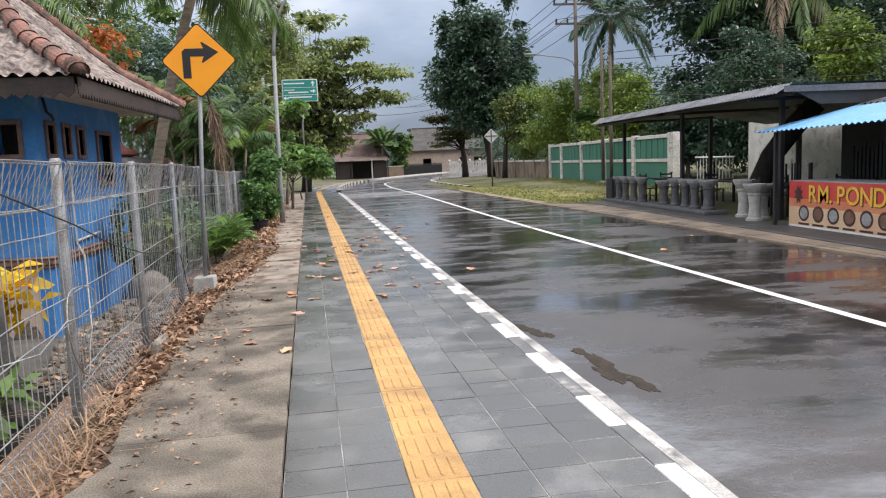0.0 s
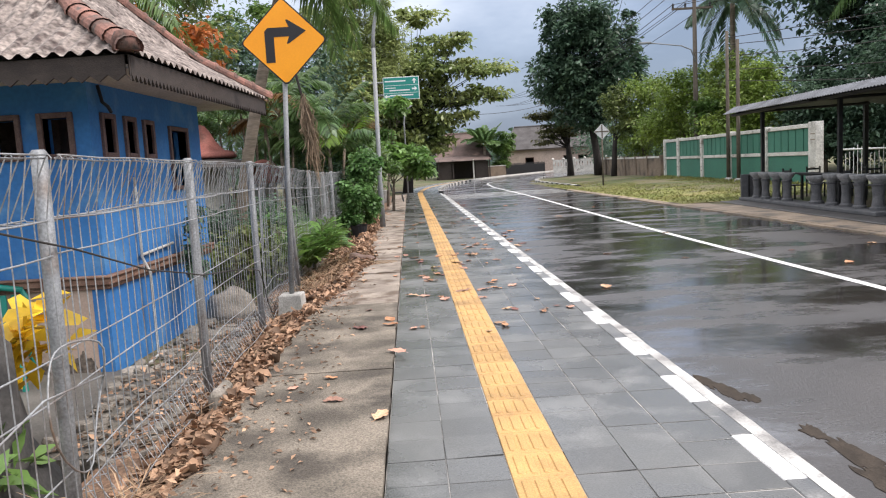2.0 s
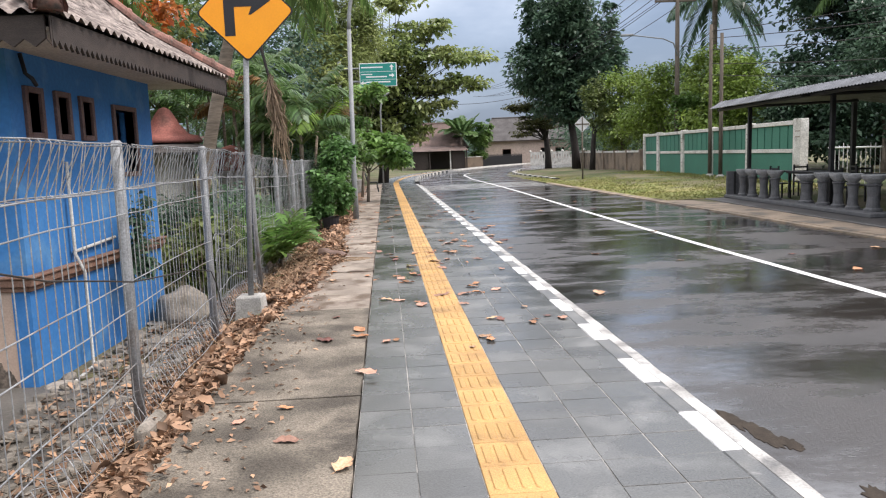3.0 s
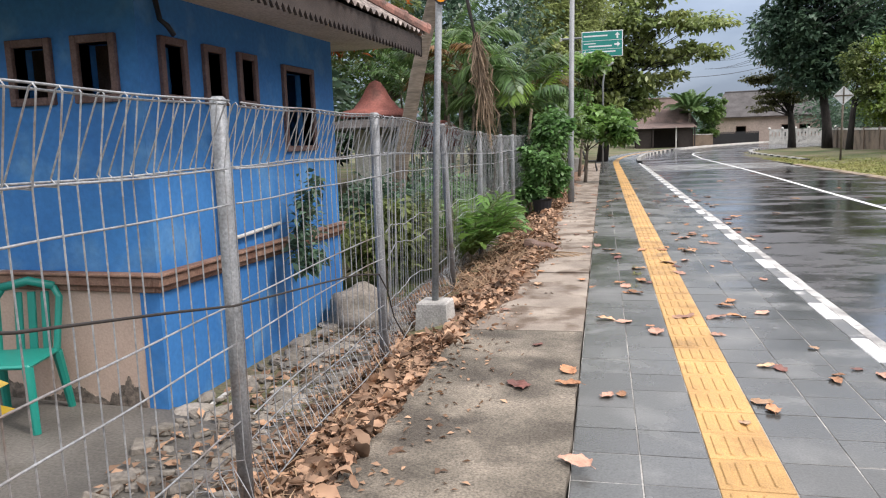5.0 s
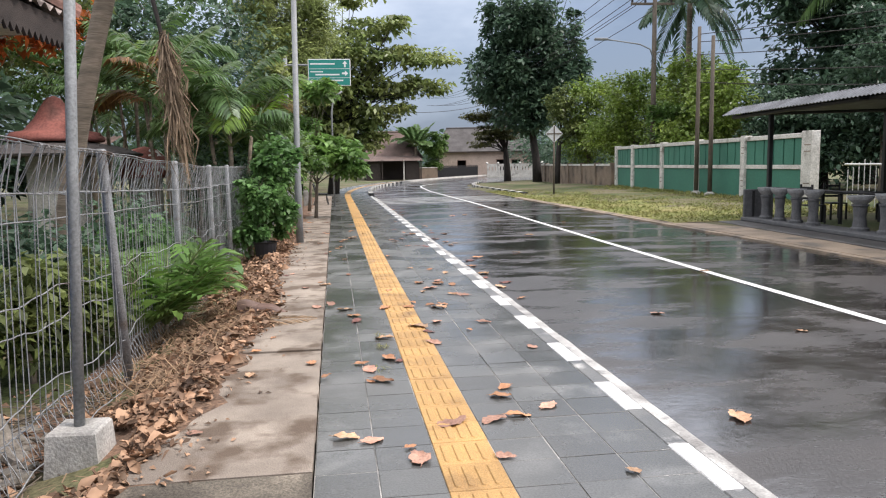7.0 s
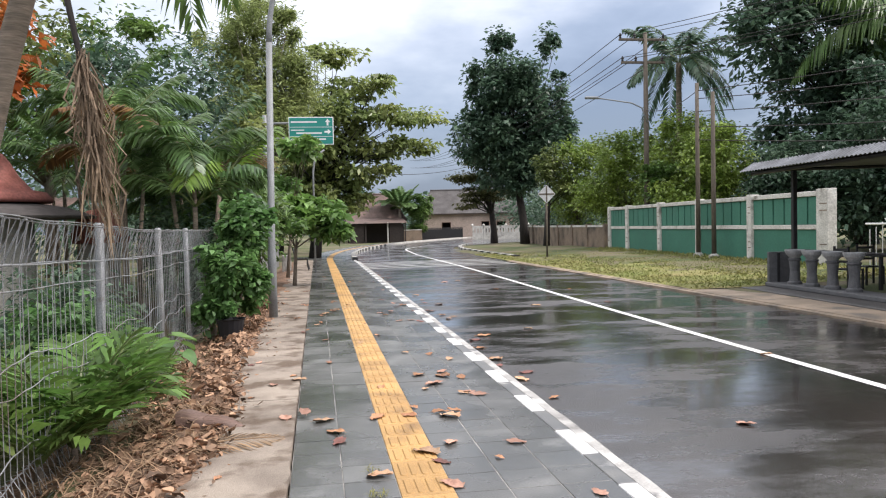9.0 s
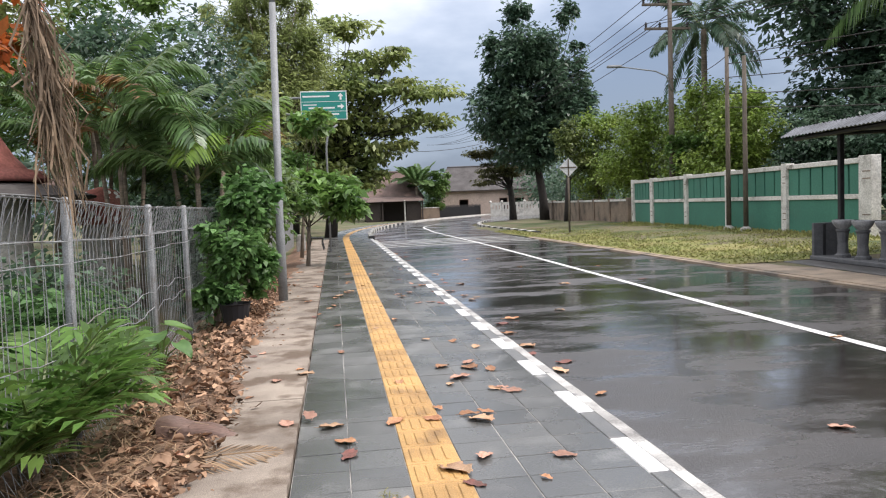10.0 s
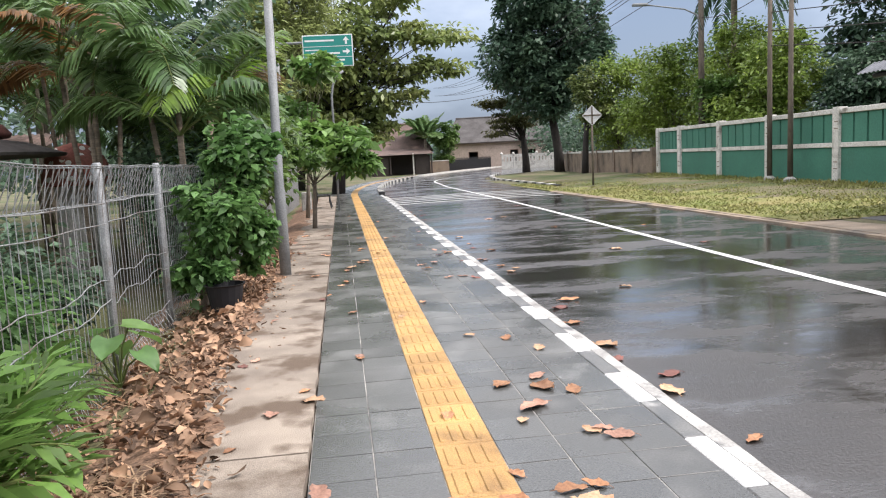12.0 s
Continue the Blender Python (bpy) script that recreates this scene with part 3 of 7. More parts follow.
# ---- pavement of dark slate with a yellow guiding line ----
COL, PITCH, LEFT = 0.315, 0.31, 0.41
solid("pavement_bed", strip(LEFT, 2.30, -4, 47.0, -0.0048, 1.0, 0.1), M_GROUT, kind="structure", label="pale mortar bed of the pavement")
far_pave = strip(lambda s: LEFT - 0.3, 2.30, 47.0, 108, -0.004, 1.0, 0.1)
solid("far_pavement", far_pave, M_SLATE_REST, kind="structure", label="dark paved footway round the bend")
far_tact = strip(1.04, 1.355, 47.0, 100, 0.004, 1.0)
solid("far_guiding_line", far_tact, M_TACTILE, kind="structure", label="yellow guiding line round the bend")

# ---- concrete walk beside it ----
def walk_left(s):
    """Broken left edge of the concrete walk."""
    return -0.60 + 0.26 * min(1.0, max(0.0, (s - 12.0) / 2.0)) + 0.22 * math.exp(-((s - 17.0) / 1.6) ** 2)


walkway = thing("walkway", *W(0, 10), label="weathered concrete strip beside the dark pavement", category="walkway", kind="structure")
inv = walkway.matrix_basis.inverted()
rw = random.Random(4)
s = -4.0
while s < 46:
    ln = rw.uniform(2.3, 3.3)
    sh = Shape()
    n = 36
    edge = []
    for i in range(n + 1):
        t = s + 0.012 + (ln - 0.024) * i / n
        wob = 0.11 * noise.noise((0.2, t * 1.1, 0)) + 0.07 * noise.noise((4.2, t * 5.0, 0)) + 0.03 * noise.noise((1.2, t * 16.0, 0))
        edge.append((t, walk_left(t) + wob))
    out = [W(LEFT - 0.009 + 0.012 * noise.noise((9, t * 5, 1)) + 0.006 * noise.noise((3, t * 17, 1)), t) for t, _ in edge] + [W(e, t) for t, e in reversed(edge)]
    z = 0.03 + rw.uniform(-0.006, 0.006)
    m = inv
    sh.slab([(p.x, p.y) for p in out], -0.15, z, m)
    part("slab", sh, M_WALK_OLD if s < 12 else M_WALKWAY, walkway)
    s += ln

def verge_z(x, y):
    """Height of the leaf-covered earth: it falls from the walk towards the fence."""
    xl, xr = fence_x(y) - 0.5, W(0.02, y).x
    f = min(1.0, max(0.0, (x - xl) / (xr - xl) / 0.72))
    z = -0.25 + 0.28 * f ** 1.5 + 0.035 * noise.noise((x * 2.0, y * 1.4, 2)) + 0.012 * noise.noise((x * 9, y * 9, 5))
    return min(z, 0.045) - 0.10 * max(0.0, x * RC + y * RS - walk_left(y) - 0.02)


litter_bed = Shape()
rows = []
for i in range(420):
    y = -3 + i * 0.115
    xl, xr = fence_x(y) - 0.5, W(0.02, y).x
    row = []
    for k in range(21):
        x = xl + (xr - xl) * k / 20
        row.append((x, y, verge_z(x, y)))
    rows.append(row)
litter_bed.sheet(rows)
solid("verge", litter_bed, M_VERGE_DIRT, kind="structure", smooth=True, label="earth verge covered with dry leaves")

# ---- kerbs ----
kerb = thing("kerb", *W(2.4, 10), label="kerb stones painted white by turns, with a worn white rim", category="kerb", kind="structure")
kerb.matrix_basis = Matrix.Translation(W(0, 0)) @ Matrix.Rotation(ROAD_TURN, 4, "Z")
KP = 0.584
stone = Shape().box(2.303, 0.004, -0.16, 2.425, KP - 0.004, 0.0, c=0.006)
me_w, me_g = stone.mesh("kerb_stone", M_KERB_WHITE), stone.mesh("kerb_stone_bare", M_KERB_GREY)
k = 0
while True:
    s0 = 6.98 - 12 * 1.168 + k * KP
    if s0 > 46.3:
        break
    ob = part("kerb_stone", me_g if k % 2 == 0 else me_w, None, kerb)
    ob.matrix_basis = pose(0, s0, 0)
    k += 1
rim = Shape()
rows = []
for i in range(420):
    s = -7 + i * 0.125
    o = 0.014 * noise.noise((0, s * 2.2, 5))
    rows.append([(2.418, s, 0.0025), (2.50 + o, s, 0.0015), (2.53 + o, s, -0.02), (2.55 + o * 1.5, s, -0.06)])
rim.sheet(rows)
part("rim", rim, M_KERB_RIM, kerb, "worn white painted rim")

high = thing("raised_kerb", *W(2.45, 47.2), label="raised kerb blocks painted black and white round the bend", category="kerb", kind="structure")
inv = high.matrix_basis.inverted()
for i in range(60):
    s = 47.2 + i * 1.0
    a, b = W(2.30 + bend(s), s), W(2.30 + bend(s + 0.97), s + 0.97)
    u = (b - a).normalized()
    w = Vector((u.y, -u.x, 0)) * 0.24
    sh = Shape().slab([tuple(p.xy) for p in (a, a + w, b + w, b)], -0.1, 0.11, inv)
    part("block", sh, M_WALL_WHITE if i % 2 or i > 27 else M_KERB_BLACK, high)
island = thing("island_kerb", *W(10, 46), label="low black and white kerb of the far corner", category="kerb", kind="structure")
inv = island.matrix_basis.inverted()
for i in range(30):
    s = 45.6 + i * 0.85
    a, b = W(9.95 + max(0, s - 56) ** 2 * 0.012, s), W(9.95 + max(0, s - 55.17) ** 2 * 0.012, s + 0.83)
    u = (b - a).normalized()
    w = Vector((u.y, -u.x, 0)) * 0.25
    part("block", Shape().slab([tuple(p.xy) for p in (a, a + w, b + w, b)], -0.1, 0.07, inv), M_WALL_WHITE if i % 2 else M_KERB_BLACK, island)

# ---- blue house ----
HX, HY0, HY1, HB, HT = -3.0, 11.25, 14.25, -0.35, 2.66
house = thing("blue_house", HX, HY0, HB, label="small blue-painted building with brown trim and an old corrugated hip roof", category="house")
hinv = Matrix.Translation((-HX, -HY0, -HB))


def hpart(name, sh, m, parent=house, label="", smooth=False):
    sh.v = [tuple(hinv @ Vector(p)) for p in sh.v]
    return part(name, sh, m, parent, label, smooth)


side_holes = [(11.50, 1.87, 11.70, 2.20), (12.0, 1.87, 12.19, 2.20), (12.47, 1.87, 12.66, 2.19), (13.20, 1.50, 13.72, 2.16)]
front_holes = [(-3.44, 1.87, -3.20, 2.20), (-3.96, 1.87, -3.70, 2.20), (-5.4, 1.6, -4.7, 2.2)]
LEDGE = 0.67
w1 = Shape().holed(HY0, HY1, HB, HT, side_holes, (HX - 0.15, HX), Matrix(((0, 1, 0, 0), (1, 0, 0, 0), (0, 0, 1, 0), (0, 0, 0, 1))))
hpart("side_wall", w1, M_BLUE)
w2 = Shape().holed(-8.0, HX - 0.15, LEDGE, HT, front_holes, (HY0, HY0 + 0.15))
hpart("front_wall", w2, M_BLUE)
hpart("plinth_wall", Shape().box(-8.0, HY0 + 0.004, HB, HX - 0.15, HY0 + 0.15, LEDGE), M_BEIGE, label="stained beige plaster plinth")
rq = random.Random(61)
for cx, w_, h_ in ((-3.32, 0.16, 0.26), (-3.75, 0.30, 0.16), (-4.35, 0.26, 0.20), (-5.1, 0.4, 0.15)):
    ph_ = rq.uniform(0, 50)
    top_ = [(cx - w_ + 2 * w_ * k / 40, HB + 0.10 + h_ * (math.sin(math.pi * k / 40) ** 0.7) * (0.62 + 0.45 * noise.noise((k * 0.16, ph_, 0)) + 0.16 * noise.noise((k * 0.7, ph_, 4)))) for k in range(41)]
    out_ = [(cx - w_, HB + 0.02)] + top_ + [(cx + w_, HB + 0.02)]
    hpart("plaster_loss", Shape().slab(out_, 0.0, 0.006, Matrix(((1, 0, 0, 0), (0, 0, -1, HY0 + 0.0035), (0, 1, 0, 0), (0, 0, 0, 1)))), M_MOULD, label="dark mouldy patch where the plaster has fallen")
hpart("back_wall", Shape().box(-8.0, HY1 - 0.15, HB, HX - 0.15, HY1, HT), M_BLUE)
hpart("end_wall", Shape().box(-8.15, HY0, HB, -8.0, HY1, HT), M_BLUE)
# added box, no real partition: makes the rooms behind the windows dark
hpart("room_lining", Shape().box(-7.9, HY0 + 0.62, HB + 0.02, HX - 0.62, HY1 - 0.62, HT - 0.06), M_FRAME, label="added dark brown box that darkens the window openings")
# ceiling in near-black: the room's gloom is in its colour
hpart("room_ceiling", Shape().box(-8.0, HY0 + 0.15, HT - 0.05, HX - 0.15, HY1 - 0.15, HT), M_INTERIOR_SHADE)
# stepped brown moulding round the plinth
for z0, z1, o in ((LEDGE - 0.10, LEDGE - 0.055, 0.03), (LEDGE - 0.055, LEDGE + 0.01, 0.065), (LEDGE + 0.01, LEDGE + 0.035, 0.085)):
    hpart("moulding", Shape().box(HX + 0.001, HY0 - o, z0, HX + o, HY1, z1, c=0.008), M_BROWN)
    hpart("moulding", Shape().box(-8.0, HY0 - o, z0, HX + 0.001, HY0 - 0.001, z1, c=0.008), M_BROWN)


def window_side(y0, z0, y1, z1):
    fr = Shape()
    t, o = 0.05, 0.03
    for a in ((y0 - t, z0 - t, y0, z1 + t), (y1, z0 - t, y1 + t, z1 + t), (y0, z1, y1, z1 + t), (y0, z0 - t, y1, z0)):
        fr.box(HX - 0.10, a[0], a[1], HX + o, a[2], a[3], c=0.005)
    hpart("window_frame", fr, M_FRAME, label="worn brown timber window frame")


def window_front(x0, z0, x1, z1):
    fr = Shape()
    t, o = 0.05, 0.03
    for a in ((x0 - t, z0 - t, x0, z1 + t), (x1, z0 - t, x1 + t, z1 + t), (x0, z1, x1, z1 + t), (x0, z0 - t, x1, z0)):
        fr.box(a[0], HY0 - o, a[1], a[2], HY0 + 0.10, a[3], c=0.005)
    hpart("window_frame", fr, M_FRAME, label="worn brown timber window frame")


for h in side_holes:
    window_side(*h)
for h in front_holes:
    window_front(*h)

# hip roof: two slopes, the lower one flatter
EX, EX2, EY, EY2, EZ = -2.22, -8.9, 10.47, 15.03, 2.66


def roof_h(v):
    """Height over the eave at a plan distance v in from it."""
    return 0.62 * v if v < 0.75 else 0.465 + 0.98 * (v - 0.75)


RUN = (EY2 - EY) / 2


def slope(kind):
    """One corrugated face; c runs along its eave, v in from the eave."""
    c0, c1 = (EY, EY2) if kind == "side" else (EX2, EX)
    cs = np.arange(c0, c1 + 0.001, 0.024).tolist()
    rows = []
    for v in [0.0, 0.25, 0.5, 0.70, 0.75, 0.80, 1.1, 1.5, 1.9, RUN]:
        lap = 0.018 if v <= 0.75 else 0.0
        r = []
        for c in cs:
            lo, hi = c0 + v, c1 - v
            if kind != "side":
                lo = c0 + v
            q = min(max(c, lo), hi)
            z = EZ + roof_h(v) + 0.022 * math.sin(2 * math.pi * q / 0.145) - lap
            r.append({"side": (EX - v, q, z), "front": (q, EY + v, z), "back": (q, EY2 - v, z)}[kind])
        rows.append(r)
    return Shape().sheet(rows)


for kind in ("side", "front", "back"):
    hpart("roof_" + kind, slope(kind), M_ROOF, label="mossy corrugated fibre-cement roofing", smooth=True)


def ridge_tiles(points, w=0.105, name="hip_tile"):
    a = [Vector(p) for p in points]
    run = 0.0
    for p, q in zip(a, a[1:]):
        n = max(1, round((q - p).length / 0.27))
        for i in range(n):
            s0, s1 = p.lerp(q, i / n), p.lerp(q, (i + 1.12) / n)
            u = (s1 - s0).normalized()
            side = u.cross(Vector((0, 0, 1))).normalized()
            up = side.cross(u)
            rows = []
            for t, grow in ((0.0, 1.12), (0.12, 1.12), (0.14, 1.0), (1.0, 0.94)):
                c = s0.lerp(s1, t)
                ring = [c + side * w * grow * math.cos(th) + up * (w * grow * 0.85 * math.sin(th) - 0.02) for th in np.linspace(math.radians(-18), math.radians(198), 9).tolist()]
                inner = [c + side * w * 0.8 * math.cos(th) + up * (w * 0.65 * math.sin(th) - 0.02) for th in np.linspace(math.radians(198), math.radians(-18), 5).tolist()]
                rows.append([tuple(x) for x in ring + inner + ring[:1]])
            hpart(name, Shape().sheet(rows), M_RIDGE)


apex_x = EX - RUN
hip = [(EX - v, EY + v, EZ + roof_h(v) + 0.02) for v in (0.0, 0.75, RUN)]
hip2 = [(EX - v, EY2 - v, EZ + roof_h(v) + 0.02) for v in (0.0, 0.75, RUN)]
ridge_tiles(hip)
hpart("hip_end_cap", Shape().lathe([(0.11, -0.06), (0.11, 0.03), (0.08, 0.09), (0.02, 0.11)], (EX - 0.06, EY + 0.06, EZ + 0.05), 12), M_RIDGE, smooth=True)
ridge_tiles(hip2)
ridge_tiles([(apex_x, EY + RUN, EZ + roof_h(RUN) + 0.02), (EX2 + RUN, EY + RUN, EZ + roof_h(RUN) + 0.02)], name="ridge_tile")
# fascia boards with pointed lower edges, and the soffit
def toothed(along, c0, c1):
    sh, pitch = Shape(), (0.085 if along == "y" else 0.15)
    n = int((c1 - c0) / pitch)
    top, low, tip = EZ - 0.045, EZ - 0.20, EZ - 0.255
    pts = [(c0, top), (c1, top)]
    zig = []
    for i in range(n, -1, -1):
        c = c0 + i * pitch
        zig += [(min(c + pitch / 2, c1), tip), (c, low)]
    out = pts + zig
    k = len(out)
    for o in (0.0, 0.022):
        if along == "y":
            sh.v += [(EX - 0.04 - o, c, z) for c, z in out]
        else:
            sh.v += [(c, EY + 0.04 + o, z) for c, z in out]
    quad = []
    for i in range(k):
        quad.append((i, (i + 1) % k, k + (i + 1) % k, k + i))
    sh.f = quad
    # the face as narrow uprights between top and teeth
    for i in range(n):
        c = c0 + i * pitch
        for o in (0.0, 0.022):
            f = [(c, top), (c + pitch, top), (c + pitch, low), (c + pitch / 2, tip), (c, low)]
            v = [(EX - 0.04 - o, a, z) for a, z in f] if along == "y" else [(a, EY + 0.04 + o, z) for a, z in f]
            sh.add(v, [(0, 1, 2, 3, 4)])
    return sh


hpart("fascia", toothed("y", EY + 0.07, EY2 - 0.04), M_DARKWOOD, label="dark fascia board with a sawtooth lower edge")
hpart("fascia", toothed("x", EX2, EX - 0.04), M_DARKWOOD, label="dark fascia board with a sawtooth lower edge")
hpart("soffit", Shape().box(HX + 0.002, EY + 0.07, HT - 0.14, EX - 0.07, EY2 - 0.05, HT - 0.12), M_SOFFIT)
hpart("soffit", Shape().box(-8.8, EY + 0.07, HT - 0.141, HX + 0.001, HY0 - 0.002, HT - 0.121), M_SOFFIT)
hpart("soffit", Shape().box(-8.8, HY1 + 0.002, HT - 0.141, HX + 0.001, EY2 - 0.05, HT - 0.121), M_SOFFIT)
# added near-black sheet: shade between roofing and soffit put into colour
hpart("roof_lining", Shape().box(-8.7, EY + 0.12, EZ - 0.04, EX - 0.12, EY2 - 0.12, EZ - 0.02), M_INTERIOR_SHADE)
hpart("drain_pipe", Shape().tube([(HX + 0.05, 11.98, 1.62), (HX + 0.05, 11.98, 0.78), (HX + 0.12, 11.98, 0.62), (HX + 0.12, 11.98, -0.22), (HX + 0.16, 11.9, -0.25), (HX + 0.30, 10.6, -0.27)], 0.016, 8), M_POTWHITE, label="greyed white plastic pipe down the wall", smooth=True)
hpart("pipe_bracket", Shape().tube([(HX + 0.03, 12.0, 0.80), (HX + 0.03, 12.9, 0.84)], 0.016, 8), M_POTWHITE, smooth=True)
hpart("lamp_hook", Shape().tube([(HX + 0.03, 11.42, 2.5), (HX + 0.06, 11.42, 2.34), (HX + 0.10, 11.44, 2.30), (HX + 0.10, 11.5, 2.25)], 0.018, 6), M_BLACK, smooth=True)

yard = Shape().sheet([[(x, y, -0.24 + 0.012 * noise.noise((x * 2, y * 2, 0))) for x in np.linspace(-9, -2.0, 15).tolist()] for y in np.linspace(9.0, 11.3, 12).tolist()])
yard.sheet([[(x, 9.0, z) for x in (-9.0, -5.5, -2.0)] for z in (-0.75, -0.245)])
yard.sheet([[(-2.0, y, z) for y in (9.0, 10.2, 11.3)] for z in (-0.75, -0.245)])
solid("yard_floor", yard, M_YARD, kind="structure", smooth=True, label="damp grey concrete yard")

# ---- mesh fence ----
POSTS = [2.75, 5.15, 7.55, 10.0, 12.35, 14.85, 17.5, 20.0, 21.98, 24.3]
LEAN = {5: (0.10, -0.30), 6: (0.02, 0.05), 2: (0.03, 0.02)}


def fence_top(y):
    return 1.70 if y < 13 else 1.70 - 0.15 * min(1.0, (y - 13) / 6)


fence = thing("mesh_fence", fence_x(12), 12, -0.2, label="bent galvanised welded-mesh fence with rolled triangular top", category="fence")
finv = fence.matrix_basis.inverted()


def fpart(name, sh, m, label="", smooth=False):
    sh.v = [tuple(finv @ Vector(p)) for p in sh.v]
    return part(name, sh, m, fence, label, smooth)


for i, y in enumerate(POSTS):
    lx, ly = LEAN.get(i, (0.0, 0.0))
    b, t = Vector((fence_x(y) - 0.03, y - ly, -0.30)), Vector((fence_x(y) - 0.03 + lx * 0.3, y + ly * 0.3, fence_top(y) + 0.015))
    fpart("post", Shape().tube([b, t.lerp(b, 0.5), t, t + Vector((0, 0, 0.012))], [0.036, 0.036, 0.036, 0.025], 12), M_GALV, smooth=True)

rf = random.Random(7)
wire = {}


def wire_mesh(hh):
    """One upright: a bar with a triangular roll at head and foot, for a fence hh tall."""
    key = round(hh, 2)
    if key not in wire:
        sh = Shape()
        h = key
        roll = [(0, 0, h - 0.29), (0.055, 0, h - 0.012), (0.045, 0, h), (0.03, 0, h - 0.008), (-0.105, 0, h - 0.27), (-0.09, 0, h - 0.285), (0, 0, h - 0.29)]
        foot = [(0, 0, 0.22), (0.04, 0, 0.012), (-0.08, 0, 0.20), (0, 0, 0.22)]
        sh.tube([(0, 0, 0.22), (0, 0, h - 0.29)], 0.0032, 5, False)
        sh.tube(roll, 0.0032, 5, False)
        sh.tube(foot, 0.0032, 4, False)
        wire[key] = sh.mesh("upright_wire", M_WIRE)
    return wire[key]


for i in range(len(POSTS) - 1):
    y0, y1 = POSTS[i] + 0.05, POSTS[i + 1] - 0.05
    n = int((y1 - y0) / 0.098)
    wob = rf.uniform(0.5, 2.0)
    bow = rf.uniform(0.0, 0.06) + (0.09 if i in (4, 5) else 0)

    def at(y, z):
        """The panel's own bent surface."""
        t = (y - y0) / (y1 - y0)
        bulge = -bow * math.sin(math.pi * t) * (0.4 + 0.6 * math.sin(math.pi * min(1, max(0, z) / 1.6)))
        return Vector((fence_x(y) + bulge + 0.012 * math.sin(9 * t + wob + 3 * z), y, z))
    zb = -0.12 if y0 < 13 else -0.16
    for k in range(n + 1):
        y = y0 + (y1 - y0) * k / n
        zt = fence_top(y)
        p = at(y, 0.8)
        ob = part("upright_wire", wire_mesh(round(zt - zb, 2)), None, fence)
        tilt_y = rf.gauss(0, 0.12) + (rf.choice((0, 0, 0, 1.6, -1.6)) if i in (4, 5) else 0)
        ob.matrix_basis = finv @ pose(p.x, p.y, zb, rf.gauss(0, 0.15) + tilt_y, rf.gauss(0, 0.15) + (1.5 if i == 4 else 0), -5)
    H = fence_top((y0 + y1) / 2)
    for off, dx in ((0.0, 0.045), (-0.015, 0.03), (-0.285, 0.006), (-0.28, -0.1), (-0.44, 0.006), (-0.88, 0.006), (-1.06, 0.006), (-1.42, 0.006), (-1.60, -0.08), (-1.78, 0.04)):
        pts = []
        for k in range(25):
            y = y0 + (y1 - y0) * k / 24
            z = fence_top(y) + off
            sag = (0.022 * math.sin(0.5 * k + i * 2 + off * 9) + 0.006 * math.sin(1.7 * k + off * 20) if off < -0.8 and i >= 4 else 0.004 * math.sin(0.5 * k + i))
            p = at(y, z)
            pts.append((p.x + dx, p.y, max(z + sag, zb)))
        fpart("rail_wire", Shape().tube(pts, 0.0044, 5), M_WIRE, smooth=True)

loop = []
for k in range(25):
    a = 2 * math.pi * k / 24
    loop.append((fence_x(7.5) + 0.07 + 0.02 * math.sin(2 * a), 7.48 + 0.24 * math.cos(a) + 0.03 * math.sin(3 * a), 0.62 + 0.30 * math.sin(a) + 0.04 * math.cos(2 * a)))
loop += [(fence_x(7.3) + 0.06, 7.2, 0.70), (fence_x(6.8) + 0.05, 6.7, 0.62), (fence_x(6.4) - 0.02, 6.3, 0.66)]
solid("cable_coil", Shape().tube(loop, 0.0048, 6), M_WIRE, "white plastic cable looped over the mesh fence", "cable", smooth=True)
blk = [(fence_x(y) + 0.03, y, z) for y, z in ((5.6, 1.66), (6.45, 1.52), (7.7, 1.27), (8.67, 1.04), (9.45, 0.91), (9.9, 0.83), (10.97, 0.72), (11.6, 0.65), (12.1, 0.56), (12.3, 0.40), (12.45, 0.16), (12.75, -0.08), (12.95, -0.16))]
solid("black_cable", Shape().tube(blk, 0.0055, 6), M_CABLE, "thin black cable strung along the mesh fence", "cable", smooth=True)

# ---- turn warning sign ----
sign = thing("turn_warning_sign", -1.74, 13.42, -0.12, label="amber diamond road sign with black right-turn arrow on pole", category="road sign")
part("concrete_foot", Shape().add([(x * k, y * k, z) for k, z in ((0.165, -0.26), (0.135, 0.185), (0.122, 0.20)) for x, y in ((-1, -1), (1, -1), (1, 1), (-1, 1))], [(0, 1, 5, 4), (1, 2, 6, 5), (2, 3, 7, 6), (3, 0, 4, 7), (4, 5, 9, 8), (5, 6, 10, 9), (6, 7, 11, 10), (7, 4, 8, 11), (8, 9, 10, 11)]), M_CONCRETE, sign, "rough grey concrete block")
part("pole", Shape().tube([(0, 0.0, 0.15), (0.06, 0, 1.6), (0.165, 0, 3.62)], 0.03, 12), M_PAINTPOLE, sign, smooth=True)
plate_m = pose(0.155, -0.045, 3.265, 90, 0, 0)
HD = 0.525


def rounded_diamond(h, r=0.045):
    pts = []
    for cx, cy, a0 in ((h - r * 1.414, 0, -45), (0, h - r * 1.414, 45), (-h + r * 1.414, 0, 135), (0, -h + r * 1.414, 225)):
        for t in range(5):
            a = math.radians(a0 + 90 * t / 4)
            pts.append((cx + r * math.cos(a), cy + r * math.sin(a)))
    return pts


